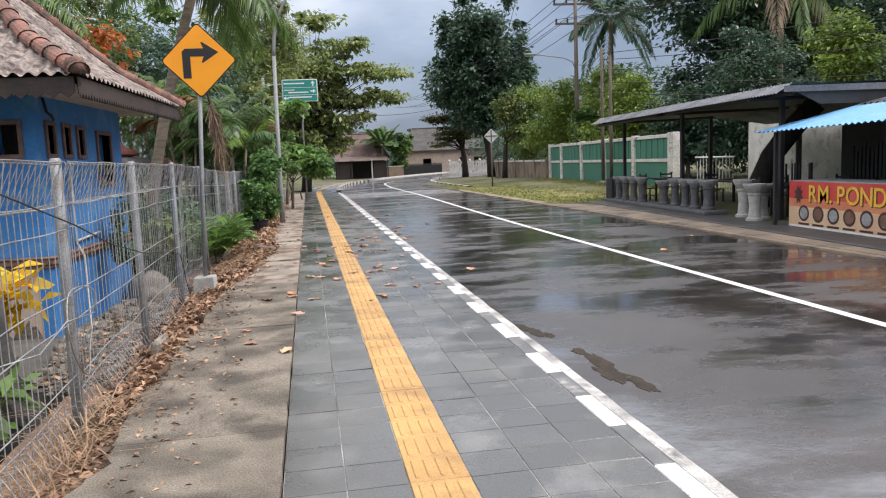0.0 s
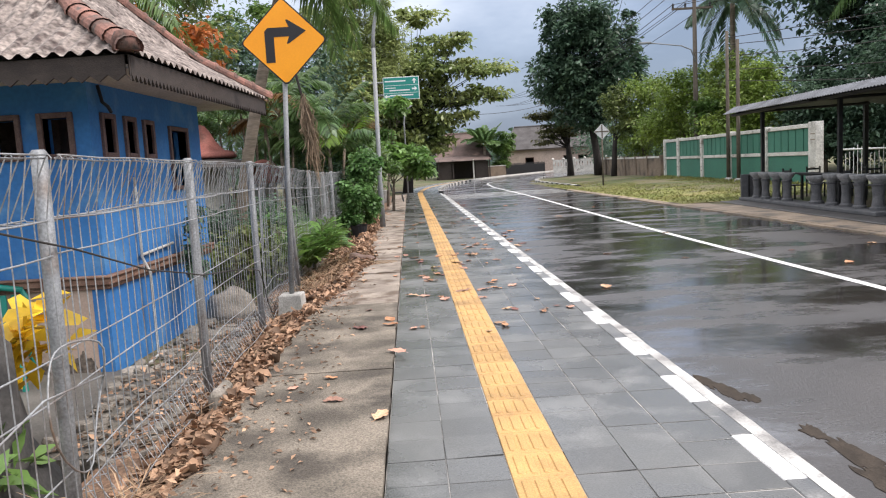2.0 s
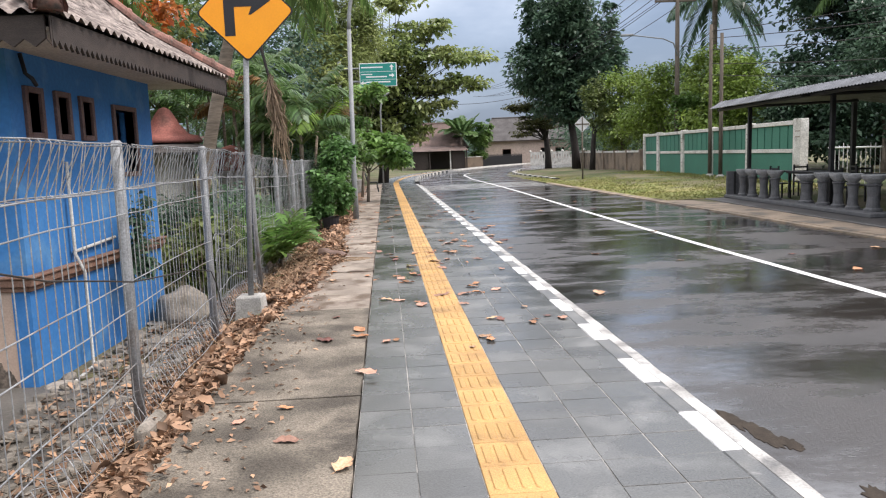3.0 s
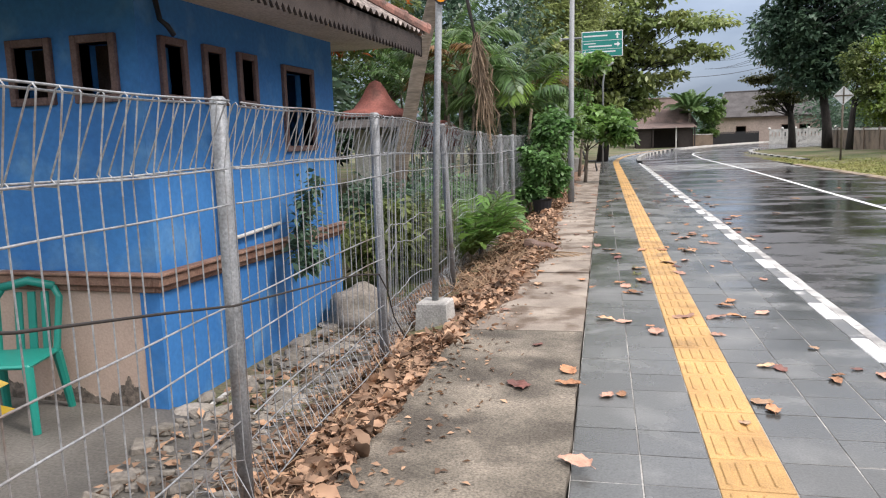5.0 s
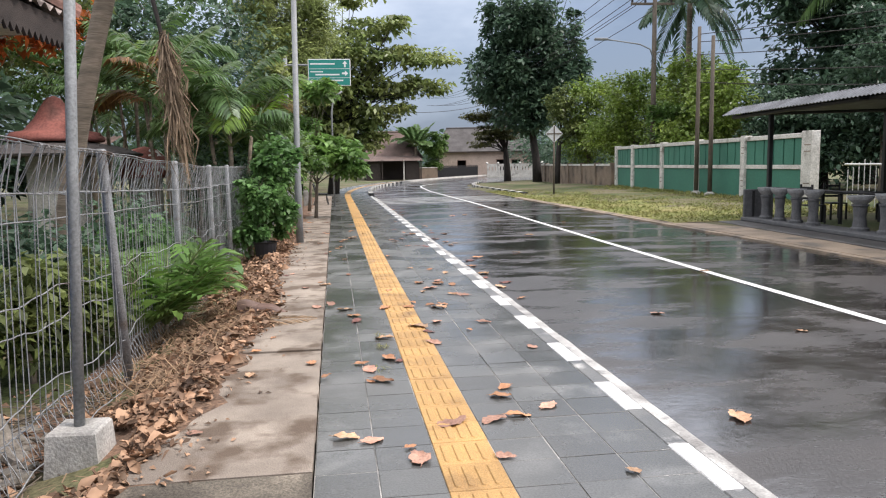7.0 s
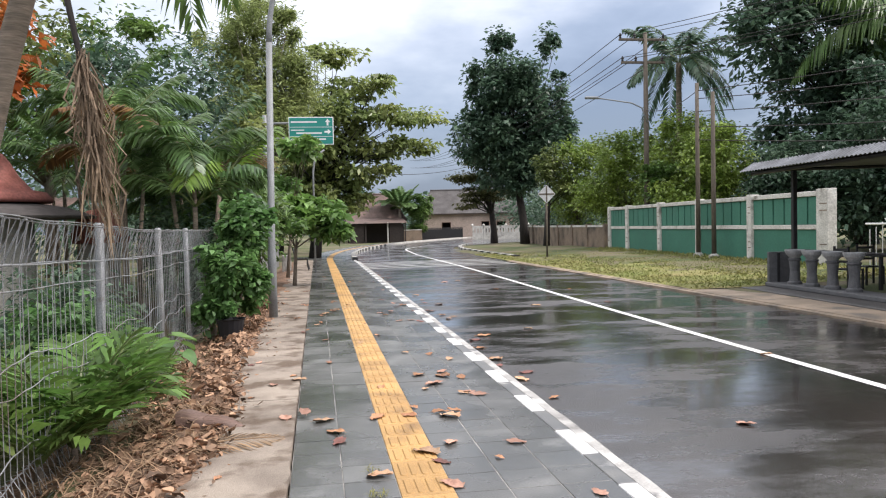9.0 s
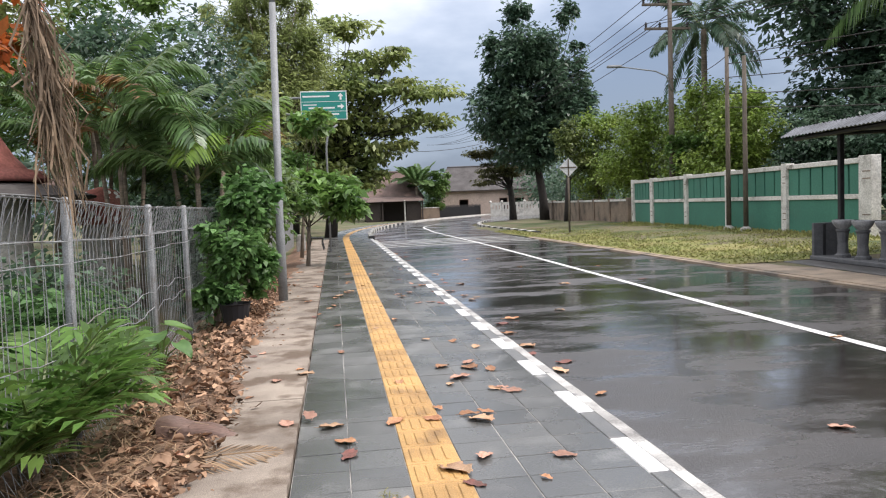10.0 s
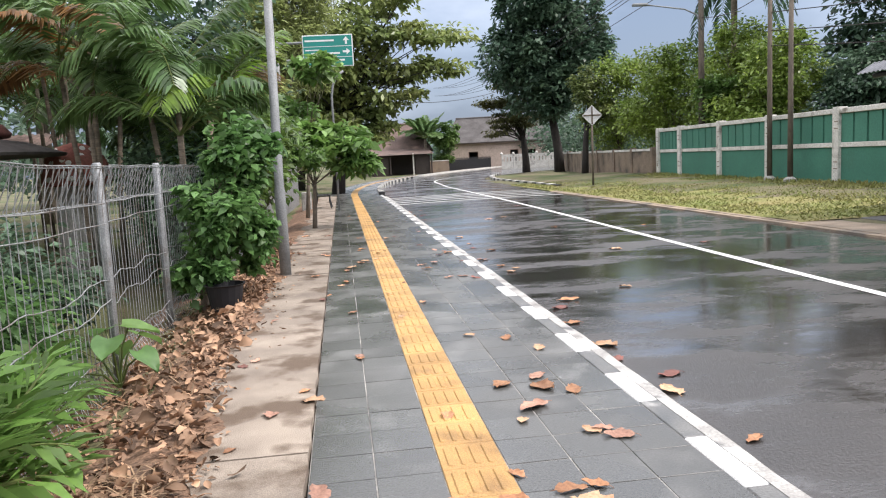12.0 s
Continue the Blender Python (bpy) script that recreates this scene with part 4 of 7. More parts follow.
part("plate", Shape().slab(rounded_diamond(HD), -0.004, 0.0, plate_m), M_BLACK, sign, "black sign edge")
part("sheet", Shape().slab(rounded_diamond(HD - 0.022), 0.0, 0.003, plate_m), M_SIGN_Y, sign, "amber reflective sheet")
arrow = Shape()
arrow.slab([(-0.225, -0.245), (-0.115, -0.245), (-0.115, 0.055), (-0.14, 0.165), (-0.185, 0.165), (-0.225, 0.125)], 0.003, 0.0055, plate_m)
arrow.slab([(-0.14, 0.165), (-0.115, 0.055), (0.07, 0.055), (0.07, 0.165)], 0.003, 0.0055, plate_m)
arrow.slab([(0.07, 0.055), (0.035, -0.03), (0.06, -0.03), (0.275, 0.11), (0.06, 0.25), (0.035, 0.25), (0.07, 0.165)], 0.003, 0.0055, plate_m)
part("arrow", arrow, M_BLACK, sign, "black right-turn arrow")
for z in (3.03, 3.48):
    part("clamp", Shape().box(0.09, -0.04, z, 0.22, 0.035, z + 0.04, c=0.004), M_GALV, sign)

# ---- street lamp ----
lamp = thing("street_lamp", -1.6, 24.0, -0.05, label="grey steel street lamp with a curved arm and slim light head", category="street lamp")
part("pole", Shape().tube([(0, 0, 0), (0, 0, 1.2), (0.0, 0, 1.25), (0.05, 0, 4.75)], [0.075, 0.072, 0.062, 0.052], 14), M_PAINTPOLE, lamp, smooth=True)
arc = [(0.05 + 1.45 * (1 - math.cos(a)) * 0.82, 0, 4.72 + 2.05 * math.sin(a)) for a in np.linspace(0, 1.28, 12).tolist()]
part("arm", Shape().tube(arc, [0.05 - 0.022 * k / 11 for k in range(12)], 12), M_PAINTPOLE, lamp, smooth=True)
hx, hz = arc[-1][0], arc[-1][2]
hm = Matrix.Translation((hx, 0, hz)) @ Matrix.Rotation(radians(-13), 4, "Y")
head = part("lamp_head", Shape().box(-0.12, -0.10, -0.035, 1.15, 0.10, 0.045, hm, c=0.02), M_PAINTPOLE, lamp, "slim grey lamp housing")
part("lens", Shape().box(0.25, -0.08, -0.05, 1.10, 0.08, -0.036, hm), M_WHITE, head, "clear lamp cover")
part("collar", Shape().tube([tuple(hm @ Vector((-0.16, 0, -0.01))), tuple(hm @ Vector((0.10, 0, -0.03)))], 0.055, 10), M_GALV, head)

# ---- direction sign ----
gs = thing("direction_sign", -3.6, 41.0, 0.0, label="green road direction sign on a cantilever mast", category="road sign")
part("mast", Shape().tube([(-0.2, 0.2, -0.1), (-0.2, 0.2, 6.1)], [0.11, 0.08], 12), M_PAINTPOLE, gs, smooth=True)
for z in (5.15, 5.75):
    part("bracket", Shape().tube([(-0.2, 0.2, z), (2.5, 0.12, z)], 0.045, 8), M_PAINTPOLE, gs)
board = part("board", Shape().box(0.75, -0.02, 4.87, 2.51, 0.02, 5.97, c=0.008), M_WHITE, gs, "white-edged sign board")
part("green_face", Shape().box(0.785, -0.026, 4.905, 2.475, -0.0205, 5.935), M_SIGN_G, board, "green reflective face")
for x0, x1, z0, z1 in ((0.84, 1.86, 5.74, 5.80), (0.84, 1.36, 5.43, 5.47), (1.05, 2.05, 5.30, 5.36), (1.05, 2.20, 5.06, 5.12)):
    part("lettering", Shape().box(x0, -0.029, z0, x1, -0.0265, z1), M_WHITE, board, "bar of unreadable white lettering")
for z in (5.56, 5.19):
    part("divider", Shape().box(0.79, -0.029, z, 2.47, -0.0265, z + 0.018), M_WHITE, board)


def flat_arrow(cx, cz, ang, size=0.13):
    m = pose(cx, -0.0265, cz, 90, 0, 0) @ Matrix.Rotation(radians(ang), 4, "Z")
    k = size
    return Shape().slab([(-0.28 * k, -k), (0.28 * k, -k), (0.28 * k, 0), (0.85 * k, 0), (0, k), (-0.85 * k, 0), (-0.28 * k, 0)], 0.0, 0.003, m)


part("white_arrow", flat_arrow(2.28, 5.76, 0), M_WHITE, board)
part("white_arrow", flat_arrow(2.28, 5.38, -90), M_WHITE, board)
part("white_arrow", flat_arrow(0.92, 5.05, 90), M_WHITE, board)

# small steel mast with a bent top that stands in the shrub
mast = thing("bent_mast", -1.75, 38.0, -0.05, label="thin grey mast with a bent top", category="pole")
part("mast", Shape().tube([(0, 0, 0), (0, 0, 3.6), (0.05, 0, 3.95), (0.2, 0, 4.25), (0.42, 0, 4.4)], 0.035, 8), M_PAINTPOLE, mast, smooth=True)

# ---- green wall across the road ----
WX = 13.44
BAYS = [31.55, 35.57, 39.60, 43.50, 47.60, 50.3]
gw = thing("green_wall", WX, 41, 0.1, label="green-painted boundary wall with white posts, rails and slotted upper panels", category="wall")
ginv = gw.matrix_basis.inverted()


def gpart(name, sh, m, label="", parent=gw):
    sh.v = [tuple(ginv @ Vector(p)) for p in sh.v]
    return part(name, sh, m, parent, label)


for i, y in enumerate(BAYS):
    hw = 0.27 if i == 0 else 0.15
    if i == 0:
        y = y - 0.10
    gpart("post", Shape().box(WX - 0.13, y - hw, -0.1, WX + 0.17, y + hw, 2.40, c=0.012), M_WALL_WHITE, "weathered white post")
    for z in (0.55, 0.75, 1.75, 1.95):
        gpart("groove_band", Shape().box(WX - 0.136, y - hw * 0.9, z, WX - 0.128, y + hw * 0.35, z + 0.03), M_WALL_BROWN)
for y0, y1 in zip(BAYS, BAYS[1:]):
    a, b = y0 + 0.15, y1 - 0.15
    gpart("lower_panel", Shape().box(WX - 0.02, a, -0.1, WX + 0.10, b, 1.20), M_WALL_GREEN, "faded green rendered panel")
    gpart("mid_rail", Shape().box(WX - 0.07, a, 1.20, WX + 0.12, b, 1.34, c=0.01), M_WALL_WHITE)
    # dark green sheet: the shade inside the slots is put into its colour
    gpart("backing", Shape().box(WX + 0.05, a, 1.34, WX + 0.10, b, 2.20), M_SLOT_SHADE, "backing sheet coloured as the shade in the slots")
    gpart("cap", Shape().box(WX - 0.09, a, 2.20, WX + 0.14, b, 2.35, c=0.012), M_WALL_WHITE)
    n, gap = 6, 0.075
    wd = (b - a - gap * (n - 1)) / n
    for k in range(n):
        y = a + k * (wd + gap)
        gpart("slab", Shape().box(WX - 0.03, y, 1.345, WX + 0.03, y + wd, 2.195, c=0.006), M_WALL_GREEN)

# low wall, gate and white wall beyond
low = thing("low_block_wall", 12.4, 50.6, 0.0, label="low unpainted block wall with a worn coping", category="wall")
linv = low.matrix_basis.inverted()
pts = [Vector((13.3, 50.7, 0)), Vector((13.3, 57, 0)), Vector((13.6, 65, 0)), Vector((15.2, 80, 0))]
for a, b in zip(pts, pts[1:]):
    n = Vector((-(b - a).y, (b - a).x, 0)).normalized() * 0.08
    part("panel", Shape().slab([(p.x, p.y) for p in (a - n, b - n, b + n, a + n)], -0.2, 1.30, linv), M_WALL_BROWN, low)
    n2 = n * 1.5
    part("coping", Shape().slab([(p.x, p.y) for p in (a - n2, b - n2, b + n2, a + n2)], 1.30, 1.42, linv), M_WALL_WHITE, low)
    for t in (0.0, 0.5):
        p = a.lerp(b, t)
        part("pier", Shape().box(p.x - 0.15, p.y - 0.15, -0.2, p.x + 0.15, p.y + 0.15, 1.48, linv, c=0.01), M_WALL_BROWN, low)
whitewall = thing("white_wall", 12.2, 93, 0, -6, label="low white wall with rounded openings beside the far road", category="wall")
for k in range(7):
    x = 12.0 + k * 1.25 - 12
    part("panel", Shape().holed(x, x + 1.22, -0.2, 1.5, [(x + 0.22 + 0.34 * q, 0.75, x + 0.34 + 0.34 * q, 1.2) for q in range(3)], (0, 0.15)), M_WALL_WHITE, whitewall)
    part("pier_cap", Shape().lathe([(0.13, 1.5), (0.16, 1.58), (0.10, 1.68), (0.02, 1.74)], (x, 0.07, 0), 10), M_WALL_WHITE, whitewall)

# ---- poles and cables ----
def utility_pole(x, y, h, bars, label):
    ob = thing("utility_pole", x, y, 0, label=label, category="utility pole", group="poles along the road")
    part("pole", Shape().tube([(0, 0, -0.1), (0, 0, h * 0.5), (0, 0, h)], [0.16, 0.13, 0.10], 12), M_WOODPOLE, ob, smooth=True)
    for z, w in bars:
        arm = part("crossarm", Shape().box(-w * 0.55, -0.05, z - 0.06, w * 0.45, 0.05, z + 0.06, c=0.01), M_WOODPOLE, ob)
        for k in (-0.52, -0.22, 0.38):
            part("insulator", Shape().lathe([(0.03, 0.06), (0.07, 0.10), (0.05, 0.16), (0.08, 0.20), (0.04, 0.30), (0.02, 0.32)], (k * w, 0, z), 8), M_BLACK, arm)
    return ob


up = utility_pole(14.4, 47.5, 11.1, ((10.75, 2.5), (9.6, 2.3)), "tall weathered power pole with two crossarms and a lamp arm")
part("lamp_arm", Shape().tube([(0, -0.1, 6.6), (-0.25, -0.1, 7.3), (-0.8, -0.1, 7.55), (-2.2, -0.1, 7.75), (-2.6, -0.1, 7.8)], [0.04, 0.04, 0.035, 0.03, 0.05], 8), M_PAINTPOLE, up, "grey street lamp arm", smooth=True)
part("lamp_head", Shape().box(-3.2, -0.2, 7.75, -2.5, 0.0, 7.87, c=0.03), M_PAINTPOLE, up)
for x, y, h in ((13.05, 38.9, 6.8), (12.95, 37.4, 6.2)):
    ob = thing("slim_pole", x, y, 0.1, label="slim dark steel pole before the green wall", category="pole", group="slim poles")
    part("pole", Shape().tube([(0, 0, -0.1), (0, 0, h)], [0.09, 0.07], 10), M_WOODPOLE, ob, smooth=True)
    part("foot", Shape().lathe([(0.22, -0.1), (0.2, 0.12), (0.1, 0.2)], (0, 0, 0), 10), M_CONCRETE, ob)


def cable(a, b, sag, r=0.014, name="overhead_cable"):
    a, b = Vector(a), Vector(b)
    pts = [tuple(a.lerp(b, t) - Vector((0, 0, sag * 4 * t * (1 - t)))) for t in np.linspace(0, 1, 14).tolist()]
    solid(name, Shape().tube(pts, r, 5), M_CABLE, "thin dark overhead cable between poles", "cable", "overhead cables")


for dx, z in ((-1.3, 11.0), (-0.55, 10.95), (0.95, 10.95), (-1.2, 9.85), (-0.5, 9.85), (0.9, 9.85)):
    cable((14.4 + dx, 47.5, z), (9.0 + dx, 128.0, z + 1.0), 1.6, 0.02)
    cable((14.4 + dx, 47.5, z), (34.0 + dx, -4.0, z - 0.6), 1.2, 0.016)
for z, z2, sag in ((6.6, 6.4, 0.5), (6.3, 5.6, 0.6), (5.8, 5.4, 0.7), (5.2, 3.6, 0.5), (4.7, 3.2, 0.6)):
    cable((13.05, 38.9, z), (24.0, 12.0, z2), sag, 0.016)
cable((13.05, 38.9, 6.6), (14.4, 47.5, 7.2), 0.3, 0.016)
cable((-9.0, 75, 8.2), (14.4, 110.0, 9.5), 1.5, 0.03)

# ---- far road sign seen from behind ----
fd = thing("far_diamond_sign", 8.35, 44.3, 0.0, label="back of a diamond road sign on a dark post", category="road sign")
part("post", Shape().tube([(0, 0, -0.1), (0, 0, 3.2)], 0.045, 10), M_WOODPOLE, fd, smooth=True)
part("plate", Shape().slab(rounded_diamond(0.42), -0.005, 0.005, pose(0, -0.055, 2.9, 90, 0, 0)), M_SIGN_BACK, fd, "pale aluminium sign back")
for a in (45, -45):
    part("stiffener", Shape().box(-0.03, -0.36, 0.006, 0.03, 0.36, 0.022, pose(0, -0.055, 2.9, 90, 0, 0) @ Matrix.Rotation(radians(a + 45), 4, "Z")), M_WOODPOLE, fd)

# ---- food stall ----
def corrugated(p00, p10, p11, p01, pitch=0.18, amp=0.02, rows=2):
    """A wavy sheet: p00-p10 is the eave, p01-p11 the ridge."""
    p00, p10, p11, p01 = (Vector(p) for p in (p00, p10, p11, p01))
    n = int((p10 - p00).length / (pitch / 6))
    out = []
    for j in range(rows + 1):
        r = []
        for i in range(n + 1):
            a, b = p00.lerp(p10, i / n), p01.lerp(p11, i / n)
            q = a.lerp(b, j / rows)
            r.append((q.x, q.y, q.z + amp * math.sin(2 * math.pi * i / 6)))
        out.append(r)
    return Shape().sheet(out)


stall = thing("food_stall", 9.6, 22, 0.03, label="open black-framed roadside food stall with a zinc roof", category="stall")
sinv = stall.matrix_basis.inverted()


def spart(name, sh, m, label="", smooth=False, parent=stall):
    sh.v = [tuple(sinv @ Vector(p)) for p in sh.v]
    return part(name, sh, m, parent, label, smooth)


spart("roof", corrugated((9.12, 27.74, 2.83), (9.24, 16.5, 2.85), (12.9, 16.5, 2.87), (12.9, 27.74, 2.86)), M_ZINC, "weathered zinc roof sheets", True)
spart("eave_sheet", corrugated((8.80, 27.75, 2.65), (8.92, 16.45, 2.68), (9.28, 16.45, 2.88), (9.16, 27.75, 2.86), pitch=0.12, amp=0.012), M_ZINC, "tilted zinc sheet along the eave", True)
spart("gable_strip", Shape().add([(9.06, 16.46, 2.70), (12.9, 16.46, 2.70), (12.9, 16.46, 2.84), (9.06, 16.46, 2.82)], [(0, 1, 2, 3)]), M_ZINC)
spart("roof_rear", corrugated((12.9, 27.6, 2.82), (12.9, 12.0, 2.84), (15.2, 12.0, 2.5), (15.2, 27.6, 2.45)), M_ZINC, "", True)
# black sheet below the zinc: shade under the roof as a colour
spart("roof_lining", Shape().add([(8.95, 27.5, 2.70), (9.2, 16.6, 2.76), (12.9, 16.6, 2.80), (12.9, 27.5, 2.78)], [(0, 1, 2, 3)]), M_STEEL_AND_SHADE)
spart("eave_beam", Shape().tube([(9.0, 27.5, 2.60), (9.4, 16.7, 2.70)], 0.05, 6), M_STEEL_AND_SHADE)
for y in (27.0, 22.5, 17.6):
    x = 9.72
    spart("post", Shape().box(x - 0.05, y - 0.05, 0.03, x + 0.05, y + 0.05, 2.72, c=0.008), M_STEEL_AND_SHADE)
    spart("rafter", Shape().tube([(8.95, y, 2.64), (12.9, y, 2.72)], 0.04, 6), M_STEEL_AND_SHADE)
for y in (27.2, 22.0, 17.0, 12.2):
    spart("post", Shape().box(12.85, y - 0.06, 0.03, 12.97, y + 0.06, 2.78, c=0.008), M_STEEL_AND_SHADE)
spart("gable_board", Shape().add([(9.3, 16.55, 2.74), (12.9, 16.55, 2.76), (12.9, 16.55, 2.45), (9.9, 16.55, 2.45)], [(0, 1, 2, 3)]), M_STEEL_AND_SHADE)
spart("side_roof", corrugated((12.6, 16.4, 2.78), (12.6, 9.0, 2.78), (14.6, 9.0, 2.2), (14.6, 16.4, 2.2)), M_ZINC, "", True)
spart("side_roof_front", corrugated((10.6, 16.4, 2.40), (10.6, 9.0, 2.40), (12.6, 9.0, 2.80), (12.6, 16.4, 2.80)), M_STEEL_AND_SHADE, "", True)
spart("end_panel", Shape().box(9.0, 26.82, 0.03, 9.75, 26.90, 0.80, c=0.01), M_POTDARK, "dark grey end panel")
spart("end_panel_rib", Shape().box(9.2, 26.79, 0.06, 9.25, 26.822, 0.77), M_STEEL_AND_SHADE)
spart("end_panel_rib", Shape().box(9.5, 26.79, 0.06, 9.55, 26.822, 0.77), M_STEEL_AND_SHADE)
spart("plinth", Shape().box(8.95, 19.6, 0.03, 9.55, 26.9, 0.12, c=0.015), M_POTDARK, "low dark plinth")
spart("rail", Shape().tube([(9.72, 27.2, 0.82), (9.72, 19.4, 0.82)], 0.03, 6), M_STEEL_AND_SHADE)
for k in range(64):
    y = 10.2 + k * 0.135
    spart("picket", Shape().box(12.2, y, 0.03, 12.24, y + 0.07, 1.55 + 0.12 * math.sin(k * 1.7), c=0.004), M_STEEL_AND_SHADE)
# added screen, no real boarding: keeps the space behind the cart black
spart("rear_boarding", Shape().box(13.5, 8.0, 0.03, 13.56, 21.0, 2.5), M_STEEL_AND_SHADE, "added dark screen that blackens the back of the stall")
for z in (0.5, 1.25):
    spart("picket_rail", Shape().box(12.24, 10.0, z, 12.29, 19.0, z + 0.06), M_STEEL_AND_SHADE)

backwall = thing("house_front_wall", 15.6, 22, 0, label="pale rendered wall behind the food stall with dark slots", category="wall")
bw = Shape().holed(-0.5, 7.5, 0.0, 2.6, [(0.6, 1.5, 0.75, 2.3), (1.5, 1.5, 1.65, 2.3), (2.6, 1.5, 2.75, 2.3)], (0, 0.15), Matrix(((0, 1, 0, 0), (1, 0, 0, 0), (0, 0, 1, 0), (0, 0, 0, 1))))
part("wall", bw, M_WALL_WHITE, backwall)
# added near-black sheet: makes the slots look dark from outside
part("inner_wall", Shape().box(0.5, -0.5, 0, 0.6, 7.5, 2.6), M_INTERIOR_SHADE, backwall)
part("gate_rail", Shape().tube([(-1.8, 8.2, 1.35), (-1.8, 5.2, 1.35)], 0.03, 6), M_WHITE, backwall)
for k in range(12):
    part("gate_bar", Shape().tube([(-1.8, 5.3 + k * 0.25, 0.1), (-1.8, 5.3 + k * 0.25, 1.35 + 0.15 * math.sin(k))], 0.012, 6), M_WHITE, backwall)

blue = thing("blue_roofed_cart", 9.8, 15, 0.03, label="food cart under a light blue corrugated roof", category="food cart")
binv = blue.matrix_basis.inverted()
sh = corrugated((8.9, 17.25, 1.93), (8.9, 9.0, 2.02), (11.2, 9.0, 2.62), (11.2, 16.3, 2.52), pitch=0.16, amp=0.018)
sh.v = [tuple(binv @ Vector(p)) for p in sh.v]
part("roof", sh, M_BLUESHEET, blue, "light blue corrugated sheet", True)
for x, y, h in ((9.05, 16.7, 1.92), (9.05, 11.5, 1.95), (11.1, 16.2, 2.45), (11.1, 11.5, 2.5)):
    part("post", Shape().box(x - 0.035, y - 0.035, 0.03, x + 0.035, y + 0.035, h, binv, c=0.004), M_STEEL_AND_SHADE, blue)
part("counter", Shape().box(9.35, 10.5, 0.03, 9.95, 16.3, 0.90, binv, c=0.01), M_STEEL_AND_SHADE, blue)
part("counter_top", Shape().box(9.22, 10.4, 0.902, 10.05, 16.45, 0.945, binv, c=0.008), M_POTGREY, blue, "grey worktop")

ban = thing("stall_banner", 9.22, 16.47, 0.03, label="red and cream food banner with gold lettering on the counter", category="banner")
# the banner's face looks to the road; its own x runs towards the reader's right
bm_ = Matrix.Rotation(radians(-90), 4, "Z") @ Matrix.Rotation(radians(90), 4, "X")
part("cloth_lower", Shape().box(0, 0.0, -0.004, 5.2, 0.40, 0.004, bm_), M_BAN_CREAM, ban, "cream lower print")
part("cloth_middle", Shape().box(0, 0.40, -0.004, 5.2, 0.56, 0.004, bm_), M_BAN_ORANGE, ban, "orange middle print")
part("cloth_upper", Shape().box(0, 0.56, -0.004, 5.2, 0.90, 0.004, bm_), M_BAN_RED, ban, "red upper print")
part("border", Shape().box(0, 0.0, 0.0045, 5.2, 0.035, 0.007, bm_), M_WHITE, ban)
for k in range(11):
    x = 0.50 + k * 0.45
    part("food_picture", Shape().slab([(x + 0.17 * math.cos(a), 0.28 + 0.16 * math.sin(a)) for a in np.linspace(0, 6.283, 15)[:-1].tolist()], 0.0045, 0.007, bm_), M_BAN_DARK, ban, "dark oval food picture")
    part("food_dish", Shape().slab([(x + 0.125 * math.cos(a), 0.28 + 0.115 * math.sin(a)) for a in np.linspace(0, 6.283, 13)[:-1].tolist()], 0.0072, 0.009, bm_), M_BROWN if k % 2 else M_POTGREY, ban)
    part("caption_bar", Shape().box(x - 0.17, 0.05, 0.0045, x + 0.17, 0.09, 0.007, bm_), M_BAN_DARK, ban, "dark caption bar")
part("sun_mark", Shape().slab([((0.20 if i % 2 else 0.12) * math.cos(i * math.pi / 8) * 0.75 + 0.32, (0.20 if i % 2 else 0.12) * math.sin(i * math.pi / 8) + 0.64) for i in range(16)], 0.0045, 0.007, bm_), M_BAN_DARK, ban, "dark star-shaped mark")


def lettering(text, size, m, material, parent, name, label=""):
    """A word set letter by letter, each a part of its own."""
    x = 0.0
    for ch in text:
        if ch == " ":
            x += 0.26 * size
            continue
        cu = bpy.data.curves.new(name, "FONT")
        cu.body, cu.size, cu.extrude, cu.offset = ch, size, 0.0015, 0.012 * size
        tmp = new("tmp_text", cu)
        me = bpy.data.meshes.new_from_object(tmp.evaluated_get(bpy.context.evaluated_depsgraph_get()))
        bpy.data.objects.remove(tmp)
        xs = [v.co.x for v in me.vertices]
        me.transform(m @ Matrix.Translation((x - min(xs), 0, 0)))
        x += max(xs) - min(xs) + 0.075 * size
        me.materials.clear()
        me.materials.append(material)
        ob = new(name, me)
        ob.parent = parent
        tagged(ob, label)


lettering("RM. PONDO", 0.46, bm_ @ Matrix.Translation((0.68, 0.50, 0.006)), M_BAN_DARK, ban, "letter_shadow")
lettering("RM. PONDO", 0.46, bm_ @ Matrix.Translation((0.66, 0.515, 0.011)), M_BAN_GOLD, ban, "letter", "gold letter of the stall's name")


def flower_pot(x, y, z, m_ped, m_bowl, tall, r, label):
    ob = thing("pedestal_pot", x, y, z, label=label, category="plant pot", group="pedestal pots of the food stall")
    part("pedestal", Shape().lathe([(r * 0.95, 0), (r * 0.95, 0.05), (r * 0.72, 0.08), (r * 0.6, tall * 0.4), (r * 0.72, tall * 0.7), (r * 0.85, tall * 0.74), (r * 0.85, tall * 0.78)], n=14), m_ped, ob, smooth=False)
    part("bowl", Shape().lathe([(r * 0.6, tall * 0.78), (r * 1.15, tall * 0.92), (r * 1.3, tall), (r * 1.3, tall * 1.04), (r * 1.15, tall * 1.04), (r * 0.9, tall * 0.97)], n=16), m_bowl, ob)
    return ob


